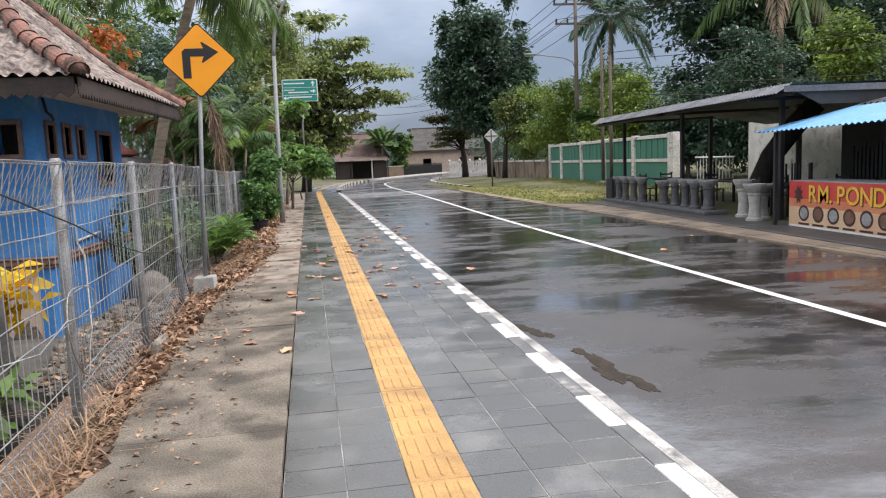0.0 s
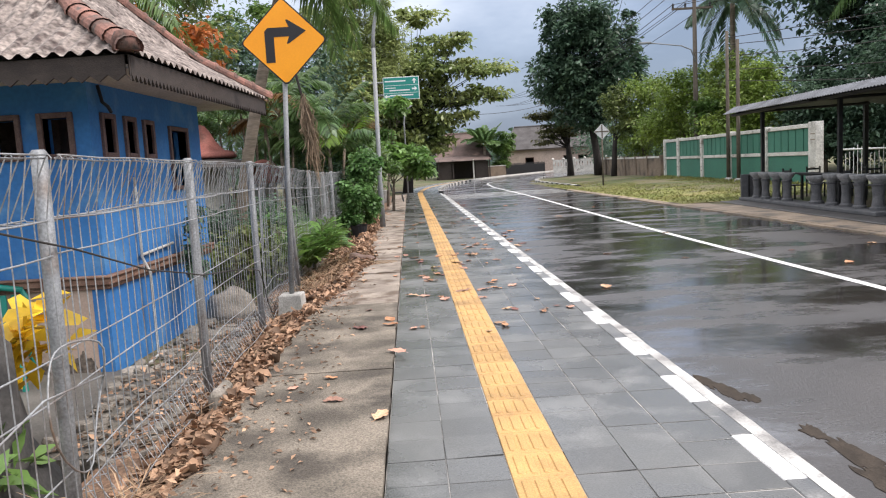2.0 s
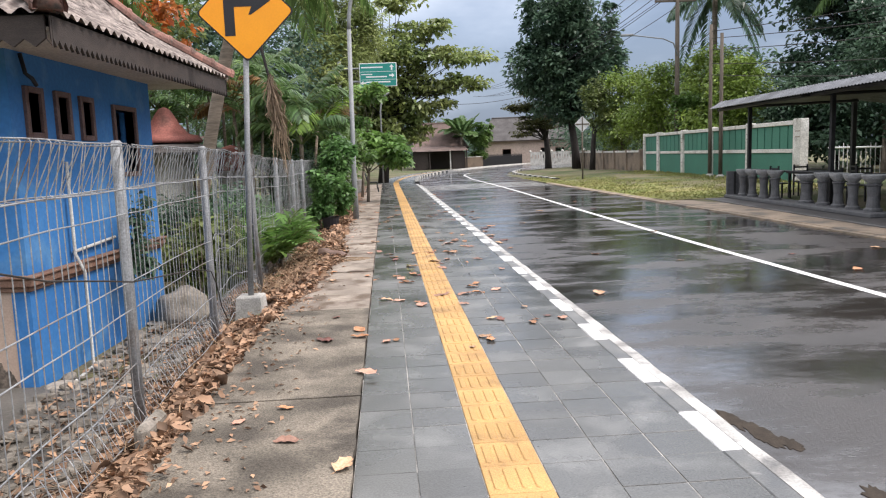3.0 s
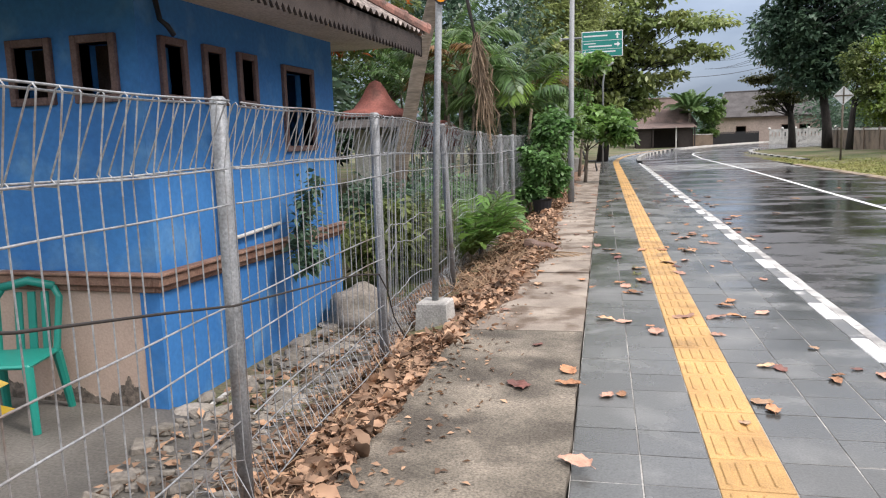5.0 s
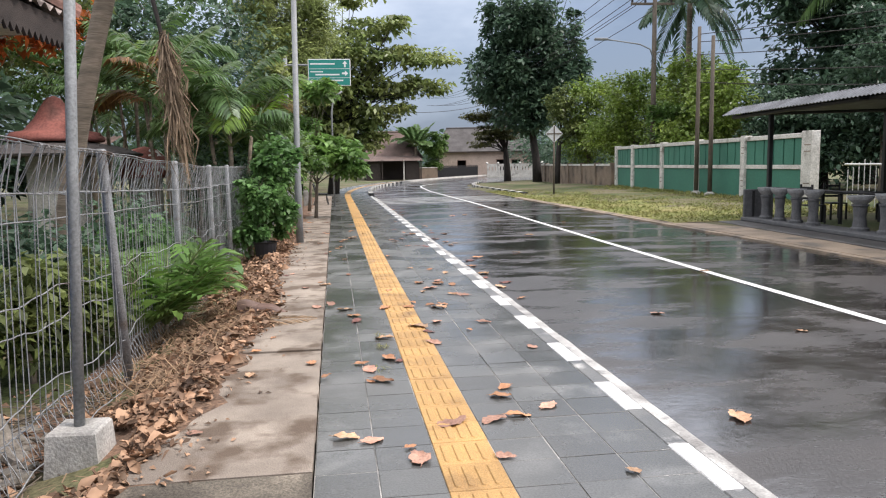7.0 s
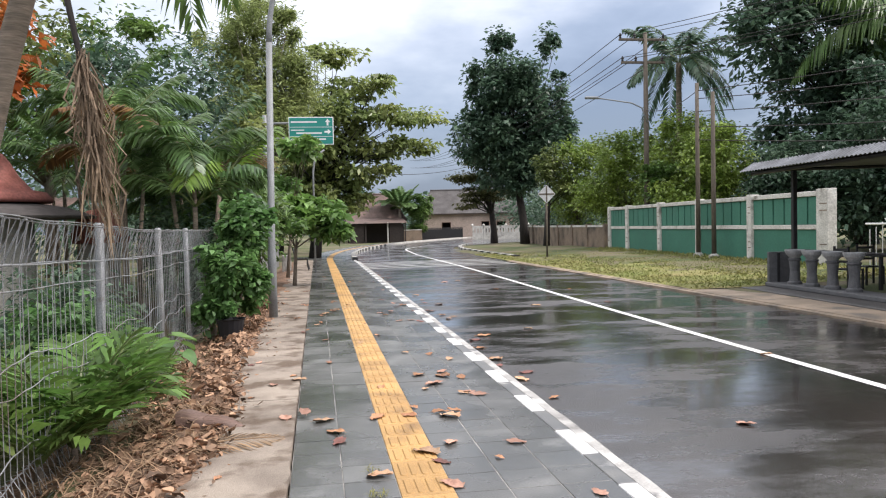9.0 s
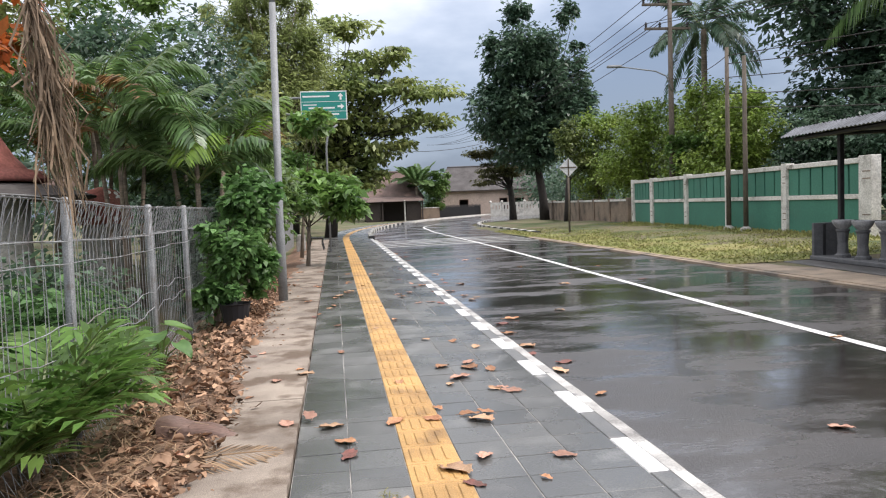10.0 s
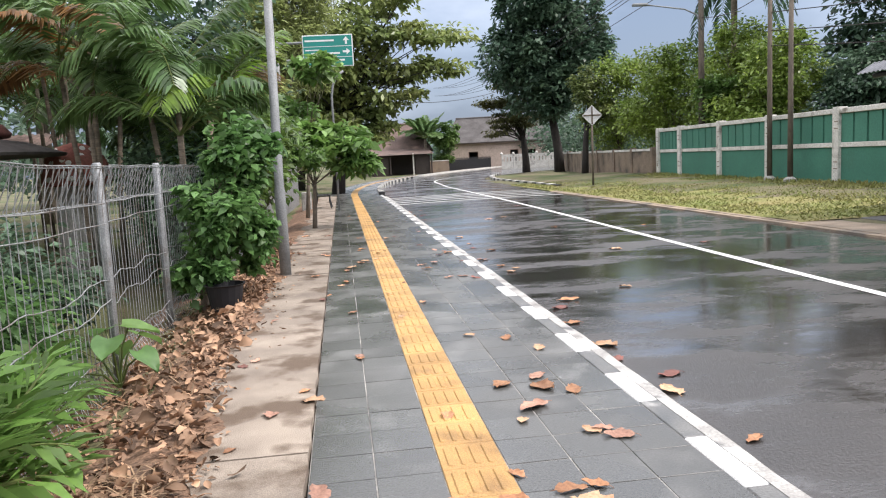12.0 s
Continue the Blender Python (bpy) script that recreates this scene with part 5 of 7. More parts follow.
for i, (x, y) in enumerate(((9.3, 20.1), (9.25, 20.75), (9.3, 21.4), (9.3, 22.05), (9.3, 22.8), (9.2, 24.2), (9.2, 24.85), (9.18, 25.5), (9.2, 26.15))):
    flower_pot(x, y, 0.12, M_POTDARK, M_POTGREY, 0.72 if i != 4 else 0.66, 0.155 if i not in (0, 4) else 0.185, "grey cement bowl on a dark turned pedestal")
for x, y, t in ((9.2, 17.75, 0.78), (9.55, 18.05, 0.75), (9.5, 18.75, 0.84)):
    flower_pot(x, y, 0.03, M_POTWHITE, M_POTWHITE, t, 0.19, "pale cement flower bowl on a turned pedestal")

leaning = thing("leaning_tree", 10.9, 20.7, 0.0, label="dark leaning tree trunk under the food stall roof", category="tree")
leaning_trunk = part("trunk", Shape().tube([(10.9, 20.7, 0.0), (10.95, 20.6, 0.7), (11.15, 20.4, 1.4), (11.5, 20.0, 2.1), (11.9, 19.7, 2.66)], [0.34, 0.28, 0.26, 0.26, 0.24], 14), M_BARKDARK, leaning, smooth=True)
leaning_trunk.matrix_basis = Matrix.Translation((-10.9, -20.7, 0))


def stall_table(x, y, rz):
    ob = thing("stall_table", x, y, 0.03, rz, label="dark wooden stall table", category="table", group="tables of the food stall")
    part("tabletop", Shape().box(-0.55, -0.4, 0.70, 0.55, 0.4, 0.745, c=0.008), M_STEEL_AND_SHADE, ob)
    for a in (-0.48, 0.48):
        for b in (-0.33, 0.33):
            part("leg", Shape().box(a - 0.03, b - 0.03, 0, a + 0.03, b + 0.03, 0.70), M_STEEL_AND_SHADE, ob)
    return ob


def stall_chair(x, y, rz, z=0.03):
    ob = thing("stall_chair", x, y, z, rz, label="dark slatted stall chair", category="chair", group="chairs of the food stall")
    part("seat", Shape().box(-0.2, -0.2, 0.43, 0.2, 0.2, 0.46, c=0.006), M_STEEL_AND_SHADE, ob)
    for a in (-0.18, 0.18):
        for b in (-0.18, 0.18):
            part("leg", Shape().box(a - 0.018, b - 0.018, 0, a + 0.018, b + 0.018, 0.43 if b < 0 else 0.92), M_STEEL_AND_SHADE, ob)
    for z0 in (0.58, 0.70, 0.82):
        part("back_slat", Shape().box(-0.18, 0.165, z0, 0.18, 0.185, z0 + 0.05), M_STEEL_AND_SHADE, ob)
    return ob


rt = random.Random(11)
for x, y in ((10.6, 18.3), (10.9, 22.4), (10.7, 25.2)):
    stall_table(x, y, rt.uniform(-8, 8))
    for dx, dy, r in ((-0.85, 0.1, 90), (0.85, -0.1, -90), (0.1, 0.75, 0)):
        stall_chair(x + dx, y + dy, r + rt.uniform(-15, 15))
for x, y in ((10.5, 18.2), (10.75, 18.45)):
    ob = stall_chair(x, y, 20, 0.0)
    ob.matrix_basis = pose(x, y, 0.03 + 0.745 + 0.46, 180, 0, rt.uniform(0, 60))

# ---- teal chair in the yard ----
chair = thing("plastic_chair", -3.86, 10.86, -0.24, 18, label="teal moulded plastic chair by the plinth wall", category="chair")
part("seat", Shape().box(-0.21, -0.21, 0.41, 0.21, 0.21, 0.44, c=0.012), M_CHAIR, chair)
for a in (-1, 1):
    part("front_leg", Shape().tube([(a * 0.19, -0.19, 0.42), (a * 0.23, -0.24, 0.0)], [0.035, 0.026], 8), M_CHAIR, chair)
    part("rear_leg", Shape().tube([(a * 0.19, 0.20, 0.42), (a * 0.22, 0.27, 0.0)], [0.035, 0.026], 8), M_CHAIR, chair)
    part("back_upright", Shape().tube([(a * 0.19, 0.20, 0.42), (a * 0.21, 0.27, 0.78), (a * 0.16, 0.29, 0.86)], 0.024, 8), M_CHAIR, chair)
for k in (-0.09, 0.0, 0.09):
    part("back_slat", Shape().box(k - 0.028, 0.225, 0.44, k + 0.028, 0.245, 0.84, Matrix.Rotation(radians(-6), 4, "X"), c=0.006), M_CHAIR, chair)
part("top_rail", Shape().tube([(-0.18, 0.285, 0.85), (0, 0.30, 0.89), (0.18, 0.285, 0.85)], 0.03, 8), M_CHAIR, chair, smooth=True)


# ---- rubble along the foot of the house, a boulder ----
def rock(x, y, z, sx, sy, sz, seed, name="rubble_stone", label="rough broken stone in the yard", m=None):
    bm = bmesh.new()
    bmesh.ops.create_icosphere(bm, subdivisions=3 if max(sx, sy) > 0.2 else 2, radius=1.0)
    for v in bm.verts:
        k = 1 + 0.35 * noise.noise(v.co * 1.3 + Vector((seed, 0, 0)))
        v.co = Vector((v.co.x * sx * k, v.co.y * sy * k, v.co.z * sz * k))
    me = bpy.data.meshes.new(name)
    bm.to_mesh(me)
    bm.free()
    me.materials.append(m or M_ROCK)
    me.polygons.foreach_set("use_smooth", [len(me.polygons) > 100] * len(me.polygons))
    ob = new(name, me)
    ob.matrix_basis = pose(x, y, z, 0, 0, seed * 40)
    return tagged(ob, label, "stone", "rubble by the blue house")


rr = random.Random(21)
for i in range(46):
    y = rr.uniform(11.2, 14.4)
    rock(rr.uniform(-2.9, -2.15), y, -0.24, rr.uniform(0.04, 0.14), rr.uniform(0.04, 0.14), rr.uniform(0.015, 0.05), i)
rock(-2.62, 13.75, -0.12, 0.30, 0.30, 0.26, 50, "boulder", "grey boulder by the house wall")
rock(-3.0, 8.75, -0.25, 0.62, 0.95, 1.15, 51, "yard_boulder", "large boulder-shaped dark mass behind the mesh fence", M_DARKROCK)
solid("wall_stub", Shape().box(-1.46, 9.35, -0.25, -1.37, 9.7, 0.06, c=0.03), M_ROCK, "mossy concrete stub at the foot of the fence", "block")

# ---- pipe on the ground, bench, block beside it ----
bench = thing("park_bench", -2.3, 38.9, 0.02, 93, label="dark iron park bench with slatted seat", category="bench")
for k in range(4):
    part("seat_slat", Shape().box(-0.55, -0.22 + k * 0.11, 0.42, 0.55, -0.14 + k * 0.11, 0.445), M_STEEL_AND_SHADE, bench)
for k in range(3):
    part("back_slat", Shape().box(-0.55, 0.24 + 0.03 * k, 0.52 + k * 0.12, 0.55, 0.26 + 0.03 * k, 0.60 + k * 0.12), M_STEEL_AND_SHADE, bench)
for a in (-0.5, 0.5):
    part("end_frame", Shape().tube([(a, -0.26, 0.0), (a, -0.20, 0.25), (a, -0.20, 0.42), (a, 0.20, 0.42), (a, 0.32, 0.84)], 0.022, 6), M_STEEL_AND_SHADE, bench)
    part("rear_leg", Shape().tube([(a, 0.20, 0.42), (a, 0.28, 0.0)], 0.022, 6), M_STEEL_AND_SHADE, bench)
solid("concrete_stump", Shape().box(-2.95, 38.2, -0.1, -2.65, 38.55, 0.6, c=0.02), M_CONCRETE, "small concrete block beside the bench", "block")

# ---- mushroom kiosks in the garden behind the fence ----
def mushroom(x, y, z, r, h, wall, spots, label):
    ob = thing("mushroom_kiosk", x, y, z, label=label, category="kiosk")
    prof = [(r * 1.0, wall), (r * 1.04, wall + 0.06), (r * 0.92, wall + 0.10 + h * 0.10), (r * 0.66, wall + h * 0.25), (r * 0.42, wall + h * 0.52), (r * 0.26, wall + h * 0.80), (r * 0.15, wall + h * 0.95), (0.03, wall + h)]
    if spots:
        prof = [(r * 0.95, wall), (r, wall + 0.08), (r * 0.97, wall + h * 0.35), (r * 0.82, wall + h * 0.65), (r * 0.5, wall + h * 0.9), (0.03, wall + h)]
    cap = part("cap", Shape().lathe(prof, n=28), M_CAPRED, ob, "faded red cap", smooth=True)
    part("stem", Shape().lathe([(r * 0.72, -0.3), (r * 0.66, wall * 0.5), (r * 0.66, wall)], n=20), M_WALL_WHITE, ob, "pale round wall", smooth=True)
    if spots:
        rs = random.Random(5)
        for _ in range(40):
            t, a = rs.uniform(0.15, 0.85), rs.uniform(0, 6.28)
            rr_ = r * math.sqrt(max(0.0, 1 - t * t)) * 1.0
            c = Vector((rr_ * math.cos(a), rr_ * math.sin(a), wall + h * t))
            nrm = Vector((math.cos(a), math.sin(a), t)).normalized()
            q = nrm.to_track_quat("Z", "Y").to_matrix().to_4x4()
            part("spot", Shape().slab([(0.05 * math.cos(k), 0.05 * math.sin(k)) for k in np.linspace(0, 6.283, 9)[:-1].tolist()], -0.05, 0.02, Matrix.Translation(c) @ q), M_WHITE, cap, "white spot")


mushroom(-6.94, 26.0, -0.2, 0.95, 0.98, 2.34, False, "garden kiosk with a faded red witch-hat roof")
skirt = thing("kiosk_skirt_roof", -6.94, 26.0, 2.05, label="round grey shingle skirt roof below the kiosk cap", category="roof")
part("shingles", Shape().lathe([(1.72, -0.22), (1.74, -0.18), (1.2, 0.0), (0.64, 0.09)], n=28), M_GREYROOF, skirt)
mushroom(-5.6, 27.6, -0.3, 0.58, 0.75, 1.62, True, "small red mushroom ornament with white spots")
solid("shed_roof", corrugated((-16, 30, 1.9), (-8.2, 31, 1.9), (-8.2, 34, 2.6), (-16, 34, 2.6)), M_FARROOF, "rusty low shed roof behind the fence", "shed", smooth=True)
solid("far_panel_fence", Shape().sheet([[(-2.75 - 0.05 * (y - 25), y, z) for z in (-0.1, 1.55)] for y in np.arange(25, 45, 1.0).tolist()]), M_GALV, "grey sheet fence behind the shrubs", "fence")

# ---- far houses ----
def gable_house(name, x, y, w, dp, hw, hr, wall, roof, label, rz=0.0, door=True):
    ob = thing(name, x, y, 0, rz, label=label, category="house")
    holes = [(-w * 0.3, 0.9, -w * 0.3 + 1.1, 2.0), (w * 0.12, 0.0, w * 0.12 + 0.95, 2.05), (w * 0.28, 0.9, w * 0.28 + 1.1, 2.0)]
    sh = Shape().holed(-w / 2, w / 2, -0.2, hw, holes, (0, 0.15))
    part("wall", sh, wall, ob)
    part("wall", Shape().box(-w / 2, 0.15, -0.2, -w / 2 + 0.15, dp, hw), wall, ob)
    part("wall", Shape().box(w / 2 - 0.15, 0.15, -0.2, w / 2, dp, hw), wall, ob)
    # added near-black sheet behind door and windows, room shade as colour
    part("inner_wall", Shape().box(-w / 2 + 0.15, 1.6, -0.2, w / 2 - 0.15, 1.7, hw), M_INTERIOR_SHADE, ob)
    for h in holes:
        part("frame", Shape().box(h[0] - 0.06, -0.03, h[1], h[0], 0.12, h[3] + 0.06).box(h[2], -0.03, h[1], h[2] + 0.06, 0.12, h[3] + 0.06).box(h[0], -0.03, h[3], h[2], 0.12, h[3] + 0.06), M_BROWN, ob)
    o = 0.7
    part("roof", Shape().add([(-w / 2 - o, -o, hw - 0.1), (w / 2 + o, -o, hw - 0.1), (w / 2 + o - 1.5, dp / 2, hw + hr), (-w / 2 - o + 1.5, dp / 2, hw + hr), (-w / 2 - o, dp + o, hw - 0.1), (w / 2 + o, dp + o, hw - 0.1)], [(0, 1, 2, 3), (4, 3, 2, 5), (0, 3, 4), (1, 5, 2)]), roof, ob)
    part("eave", Shape().box(-w / 2 - o, -o, hw - 0.22, w / 2 + o, -o + 0.06, hw - 0.105), M_DARKWOOD, ob)
    part("ridge", Shape().tube([(-w / 2 - o + 1.5, dp / 2, hw + hr), (w / 2 + o - 1.5, dp / 2, hw + hr)], 0.13, 8), roof, ob)
    return ob


gable_house("far_house", 14.2, 108, 12.5, 9, 3.3, 3.2, M_PINK, M_GREYROOF, "pale pink house with a grey hip roof at the bend", -8)
gable_house("roadside_house", 1.6, 96.5, 5.6, 7, 2.5, 3.0, M_WALL_BROWN, M_FARROOF, "old low house with a rusty clay roof at the bend", 4)
shed = thing("roadside_shed", 1.5, 92.5, 0, 4, label="dark open shed with a thin tin roof", category="shed")
part("roof", corrugated((-3.2, -1.2, 2.0), (3.3, -1.2, 2.0), (3.3, 3.0, 2.6), (-3.2, 3.0, 2.6)), M_FARROOF, shed, smooth=True)
part("back_wall", Shape().box(-3.0, 2.7, -0.2, 3.1, 2.8, 2.4), M_DARKWOOD, shed)
for x in (-3.0, -1.3, 1.1, 3.0):
    part("post", Shape().box(x, -0.9, -0.2, x + 0.14, -0.76, 2.1), M_WALL_WHITE if x == 1.1 else M_DARKWOOD, shed)
part("front_board", Shape().box(-2.8, -0.7, -0.2, -1.4, -0.65, 1.9), M_DARKWOOD, shed)
part("front_board", Shape().box(1.4, -0.7, -0.2, 2.95, -0.65, 1.9), M_DARKWOOD, shed)
dkf = thing("dark_picket_fence", 9.0, 99.2, 0, 50, label="dark iron picket fence before the far house", category="fence")
part("base_sheet", Shape().box(-4.2, 0.08, -0.1, 5.6, 0.12, 1.1), M_STEEL_AND_SHADE, dkf, "dark sheet behind the pickets")
for k in range(61):
    part("picket", Shape().box(-4.2 + k * 0.16, 0, -0.1, -4.12 + k * 0.16, 0.03, 1.35 + 0.06 * (k % 2)), M_STEEL_AND_SHADE, dkf)
for z in (0.25, 1.1):
    part("rail", Shape().box(-4.2, 0.03, z, 5.6, 0.07, z + 0.06), M_STEEL_AND_SHADE, dkf)
stub = thing("brick_stub_wall", 5.6, 94.6, 0, 20, label="short weathered brick wall beside the dark shed", category="wall")
part("panel", Shape().box(-1.4, 0, -0.2, 1.2, 0.15, 1.15, c=0.02), M_WALL_BROWN, stub)
part("coping", Shape().box(-1.45, -0.03, 1.152, 1.25, 0.18, 1.23, c=0.02), M_WALL_WHITE, stub)

# ---- plants ----
def leaf_quads(centres, length, width, rng, droop=0.3, out=None, flat=0.5):
    """Folded leaf blades at the centres: (n, 4, 3). out: directions that the tips favour; flat: how level the blades lie."""
    n = len(centres)
    d = rng.normal(size=(n, 3))
    if out is not None:
        d = d * 0.8 + out
    d[:, 2] = d[:, 2] * (1 - flat) - droop
    d /= np.linalg.norm(d, axis=1, keepdims=True) + 1e-9
    up = rng.normal(size=(n, 3)) * 0.45 + np.array([0, 0, 1.0])
    side = np.cross(d, up)
    side /= np.linalg.norm(side, axis=1, keepdims=True) + 1e-9
    nrm = np.cross(side, d)
    L = (length * rng.uniform(0.65, 1.3, n))[:, None]
    Wd = L * width
    a = centres - d * L * 0.5
    c = centres + d * L * 0.5 - np.array([0, 0, 1.0]) * L * 0.12
    mid = centres + d * L * 0.06
    b = mid + side * Wd * 0.5 + nrm * Wd * 0.16
    e = mid - side * Wd * 0.5 + nrm * Wd * 0.16
    return np.stack([a, b, c, e], axis=1)


def blob_points(n, c, r, rng, shell=0.45):
    """Points in an ellipsoid, thicker towards its skin."""
    d = rng.normal(size=(n, 3))
    d /= np.linalg.norm(d, axis=1, keepdims=True)
    k = rng.uniform(0, 1, n) ** shell
    return np.asarray(c) + d * k[:, None] * np.asarray(r), d


def limbs(sh, base, tops, r0, rng, fork=0.45):
    base = Vector(base)
    for t in tops:
        t = Vector(t)
        m = base.lerp(t, fork) + Vector((rng.normal() * 0.12, rng.normal() * 0.12, (t - base).length * 0.10))
        sh.tube([base, m, t], [r0, r0 * 0.6, r0 * 0.15], 6)


def tree(name, x, y, z, trunk, crowns, leaf, lw, n, material, bark, label, seed, category="tree", clusters=26, spread=0.42, droop=0.3, flat=0.5):
    """trunk: (height, radius, lean x, lean y); crowns: list of (dx, dy, dz, rx, ry, rz). Leaves sit in many uneven clumps at the ends of limbs."""
    rng = np.random.default_rng(seed)
    ob = thing(name, x, y, z, label=label, category=category)
    h, r, lx, ly = trunk
    sh = Shape()
    top = Vector((lx, ly, h))
    sh.tube([(0, 0, -0.2), (lx * 0.2 + 0.02, ly * 0.2, h * 0.35), (lx * 0.6, ly * 0.6, h * 0.7), tuple(top)], [r * 1.25, r, r * 0.9, r * 0.7], 10)
    vol = [c[3] * c[4] * c[5] for c in crowns]
    allq = []
    for c, v in zip(crowns, vol):
        k = max(4, int(clusters * v / sum(vol)))
        cc, dd = blob_points(k, c[:3], np.array(c[3:]) * 0.82, rng, 0.5)
        limbs(sh, top.lerp(Vector((0, 0, h * 0.6)), 0.4), [tuple(p) for p in cc[: min(k, 6)]], r * 0.22, rng)
        per = max(6, int(n * v / sum(vol) / k))
        for p, d in zip(cc, dd):
            rad = np.array(c[3:]) * spread * rng.uniform(0.6, 1.25)
            q, qd = blob_points(per, p, rad * np.array([1, 1, 0.75]), rng, 0.6)
            allq.append(leaf_quads(q, leaf, lw, rng, droop, qd, flat))
        q, qd = blob_points(int(n * 0.3 * v / sum(vol)), c[:3], np.array(c[3:]) * 0.85, rng, 0.5)
        allq.append(leaf_quads(q, leaf, lw, rng, droop, qd, flat))
    part("trunk", sh, bark, ob, smooth=True)
    part("crown", quads("crown", np.concatenate(allq), material), None, ob)
    return ob


def frond_quads(base, azim, length, rise, droop, rng, leaflets=34, ll=0.5, lw=0.035, vee=0.5, hang=0.35, twist=0.0):
    """One feather frond: returns its spine points and leaflet quads."""
    spine, q = [], []
    dirh = np.array([math.cos(azim), math.sin(azim), 0])
    for i in range(13):
        t = i / 12
        spine.append(np.asarray(base) + dirh * length * (t - 0.14 * droop * t * t * t) * math.cos(min(1.2, rise * 0.6)) + np.array([0, 0, 1.0]) * length * (math.sin(rise) * t - droop * t * t))
    spine = np.array(spine)
    side0 = np.cross(dirh, [0, 0, 1.0])
    for k in range(leaflets):
        t = 0.14 + 0.86 * k / leaflets
        f = t * 12
        i = min(11, int(f))
        p = spine[i] + (spine[i + 1] - spine[i]) * (f - i)
        tan = spine[i + 1] - spine[i]
        tan /= np.linalg.norm(tan)
        L = ll * (math.sin(math.pi * min(1, 0.12 + t * 0.86)) ** 0.6) * rng.uniform(0.85, 1.12)
        for sgn in (-1, 1):
            d = side0 * sgn * 0.85 + tan * 0.62 + np.array([0, 0, vee - hang * 2 * rng.uniform(0.6, 1.2)])
            d /= np.linalg.norm(d)
            wv = np.cross(d, tan)
            wv = np.cross(wv, d)
            wv /= np.linalg.norm(wv) + 1e-9
            m = p + d * L * 0.55
            e = p + d * L - np.array([0, 0, L * hang * 0.8])
            q.append([p, m + wv * lw, e, m - wv * lw])
    return spine, q


def palm(name, x, y, z, h, r, fronds, length, label, seed, lean=(0, 0), ll=0.5, lw=0.035, material=None, extra=(), bark=None, hang=0.35, leaflets=36, droops=(0.25, 0.75), rises=(0.1, 1.25), shaft=False, azims=None, clump=0):
    rng = np.random.default_rng(seed)
    ob = thing(name, x, y, z, label=label, category="palm")
    sh = Shape()
    n = 14
    sh.tube([(lean[0] * (i / n) ** 1.4, lean[1] * (i / n) ** 1.4, -0.2 + (h + 0.2) * i / n) for i in range(n + 1)], [r * (1.25 if i == 0 else 1.0 - 0.25 * i / n) * (1.03 if i % 2 else 0.97) for i in range(n + 1)], 12)
    part("trunk", sh, bark or M_PALMBARK, ob, smooth=True)
    top = np.array([lean[0], lean[1], h])
    if shaft:
        part("crownshaft", Shape().tube([tuple(top), tuple(top + [0.02, 0, 0.5]), tuple(top + [0.05, 0, 0.9])], [r * 0.85, r * 0.75, r * 0.3], 10), L_OLIVE, ob, "green smooth crownshaft", smooth=True)
        top = top + np.array([0, 0, 0.75])
    heads = [top]
    for c in range(clump):
        a = 2.4 * c + rng.uniform(0, 1)
        head = top + np.array([0.45 * math.cos(a), 0.45 * math.sin(a), -rng.uniform(0.1, 0.9)])
        foot = np.array([0.22 * math.cos(a), 0.22 * math.sin(a), -0.2])
        mid = foot + (head - foot) * np.array([0.35, 0.35, 0.55])
        part("stem", Shape().tube([tuple(foot), tuple(mid), tuple(head)], [0.05, 0.042, 0.035], 8), bark or M_PALMBARK, ob, smooth=True)
        heads.append(head)
    for k in range(fronds):
        top = heads[k % len(heads)]
        az = (azims[k] if azims else 2 * math.pi * k / fronds * 2.399 + rng.normal() * 0.25)
        u = k / max(1, fronds - 1)
        sp, q = frond_quads(top, az, length * rng.uniform(0.8, 1.1), rises[1] + (rises[0] - rises[1]) * u, droops[0] + (droops[1] - droops[0]) * u, rng, leaflets, ll, lw, hang=hang)
        m = dict(extra).get(k, material or L_FROND)
        fr = part("frond", quads("frond", q, m), None, ob)
        part("rib", Shape().tube([tuple(p) for p in sp], [0.022 - 0.0016 * i for i in range(13)], 5), L_OLIVE if m is not L_FRONDBROWN else M_BARK, fr)
    return ob


def tuft(name, x, y, z, blades, length, width, material, label, seed, spread=0.25, up=0.8, category="plant"):
    """A clump of long arching blades."""
    rng = np.random.default_rng(seed)
    q = []
    for _ in range(blades):
        az, b = rng.uniform(0, 6.283), rng.normal(size=2) * spread
        L = length * rng.uniform(0.5, 1.1)
        u = up * rng.uniform(0.7, 1.2)
        d = np.array([math.cos(az), math.sin(az), 0])
        s = np.array([-d[1], d[0], 0]) * width
        p0 = np.array([b[0], b[1], 0])
        pts = [p0, p0 + d * L * 0.25 + [0, 0, L * u * 0.55], p0 + d * L * 0.55 + [0, 0, L * u * 0.75], p0 + d * L * 0.9 + [0, 0, L * u * 0.55]]
        ws = (0.7, 1.0, 0.8, 0.08)
        for i in range(3):
            q.append([pts[i] - s * ws[i], pts[i] + s * ws[i], pts[i + 1] + s * ws[i + 1], pts[i + 1] - s * ws[i + 1]])
    return solid(name, quads(name, q, material), None, label, category, at=pose(x, y, z))


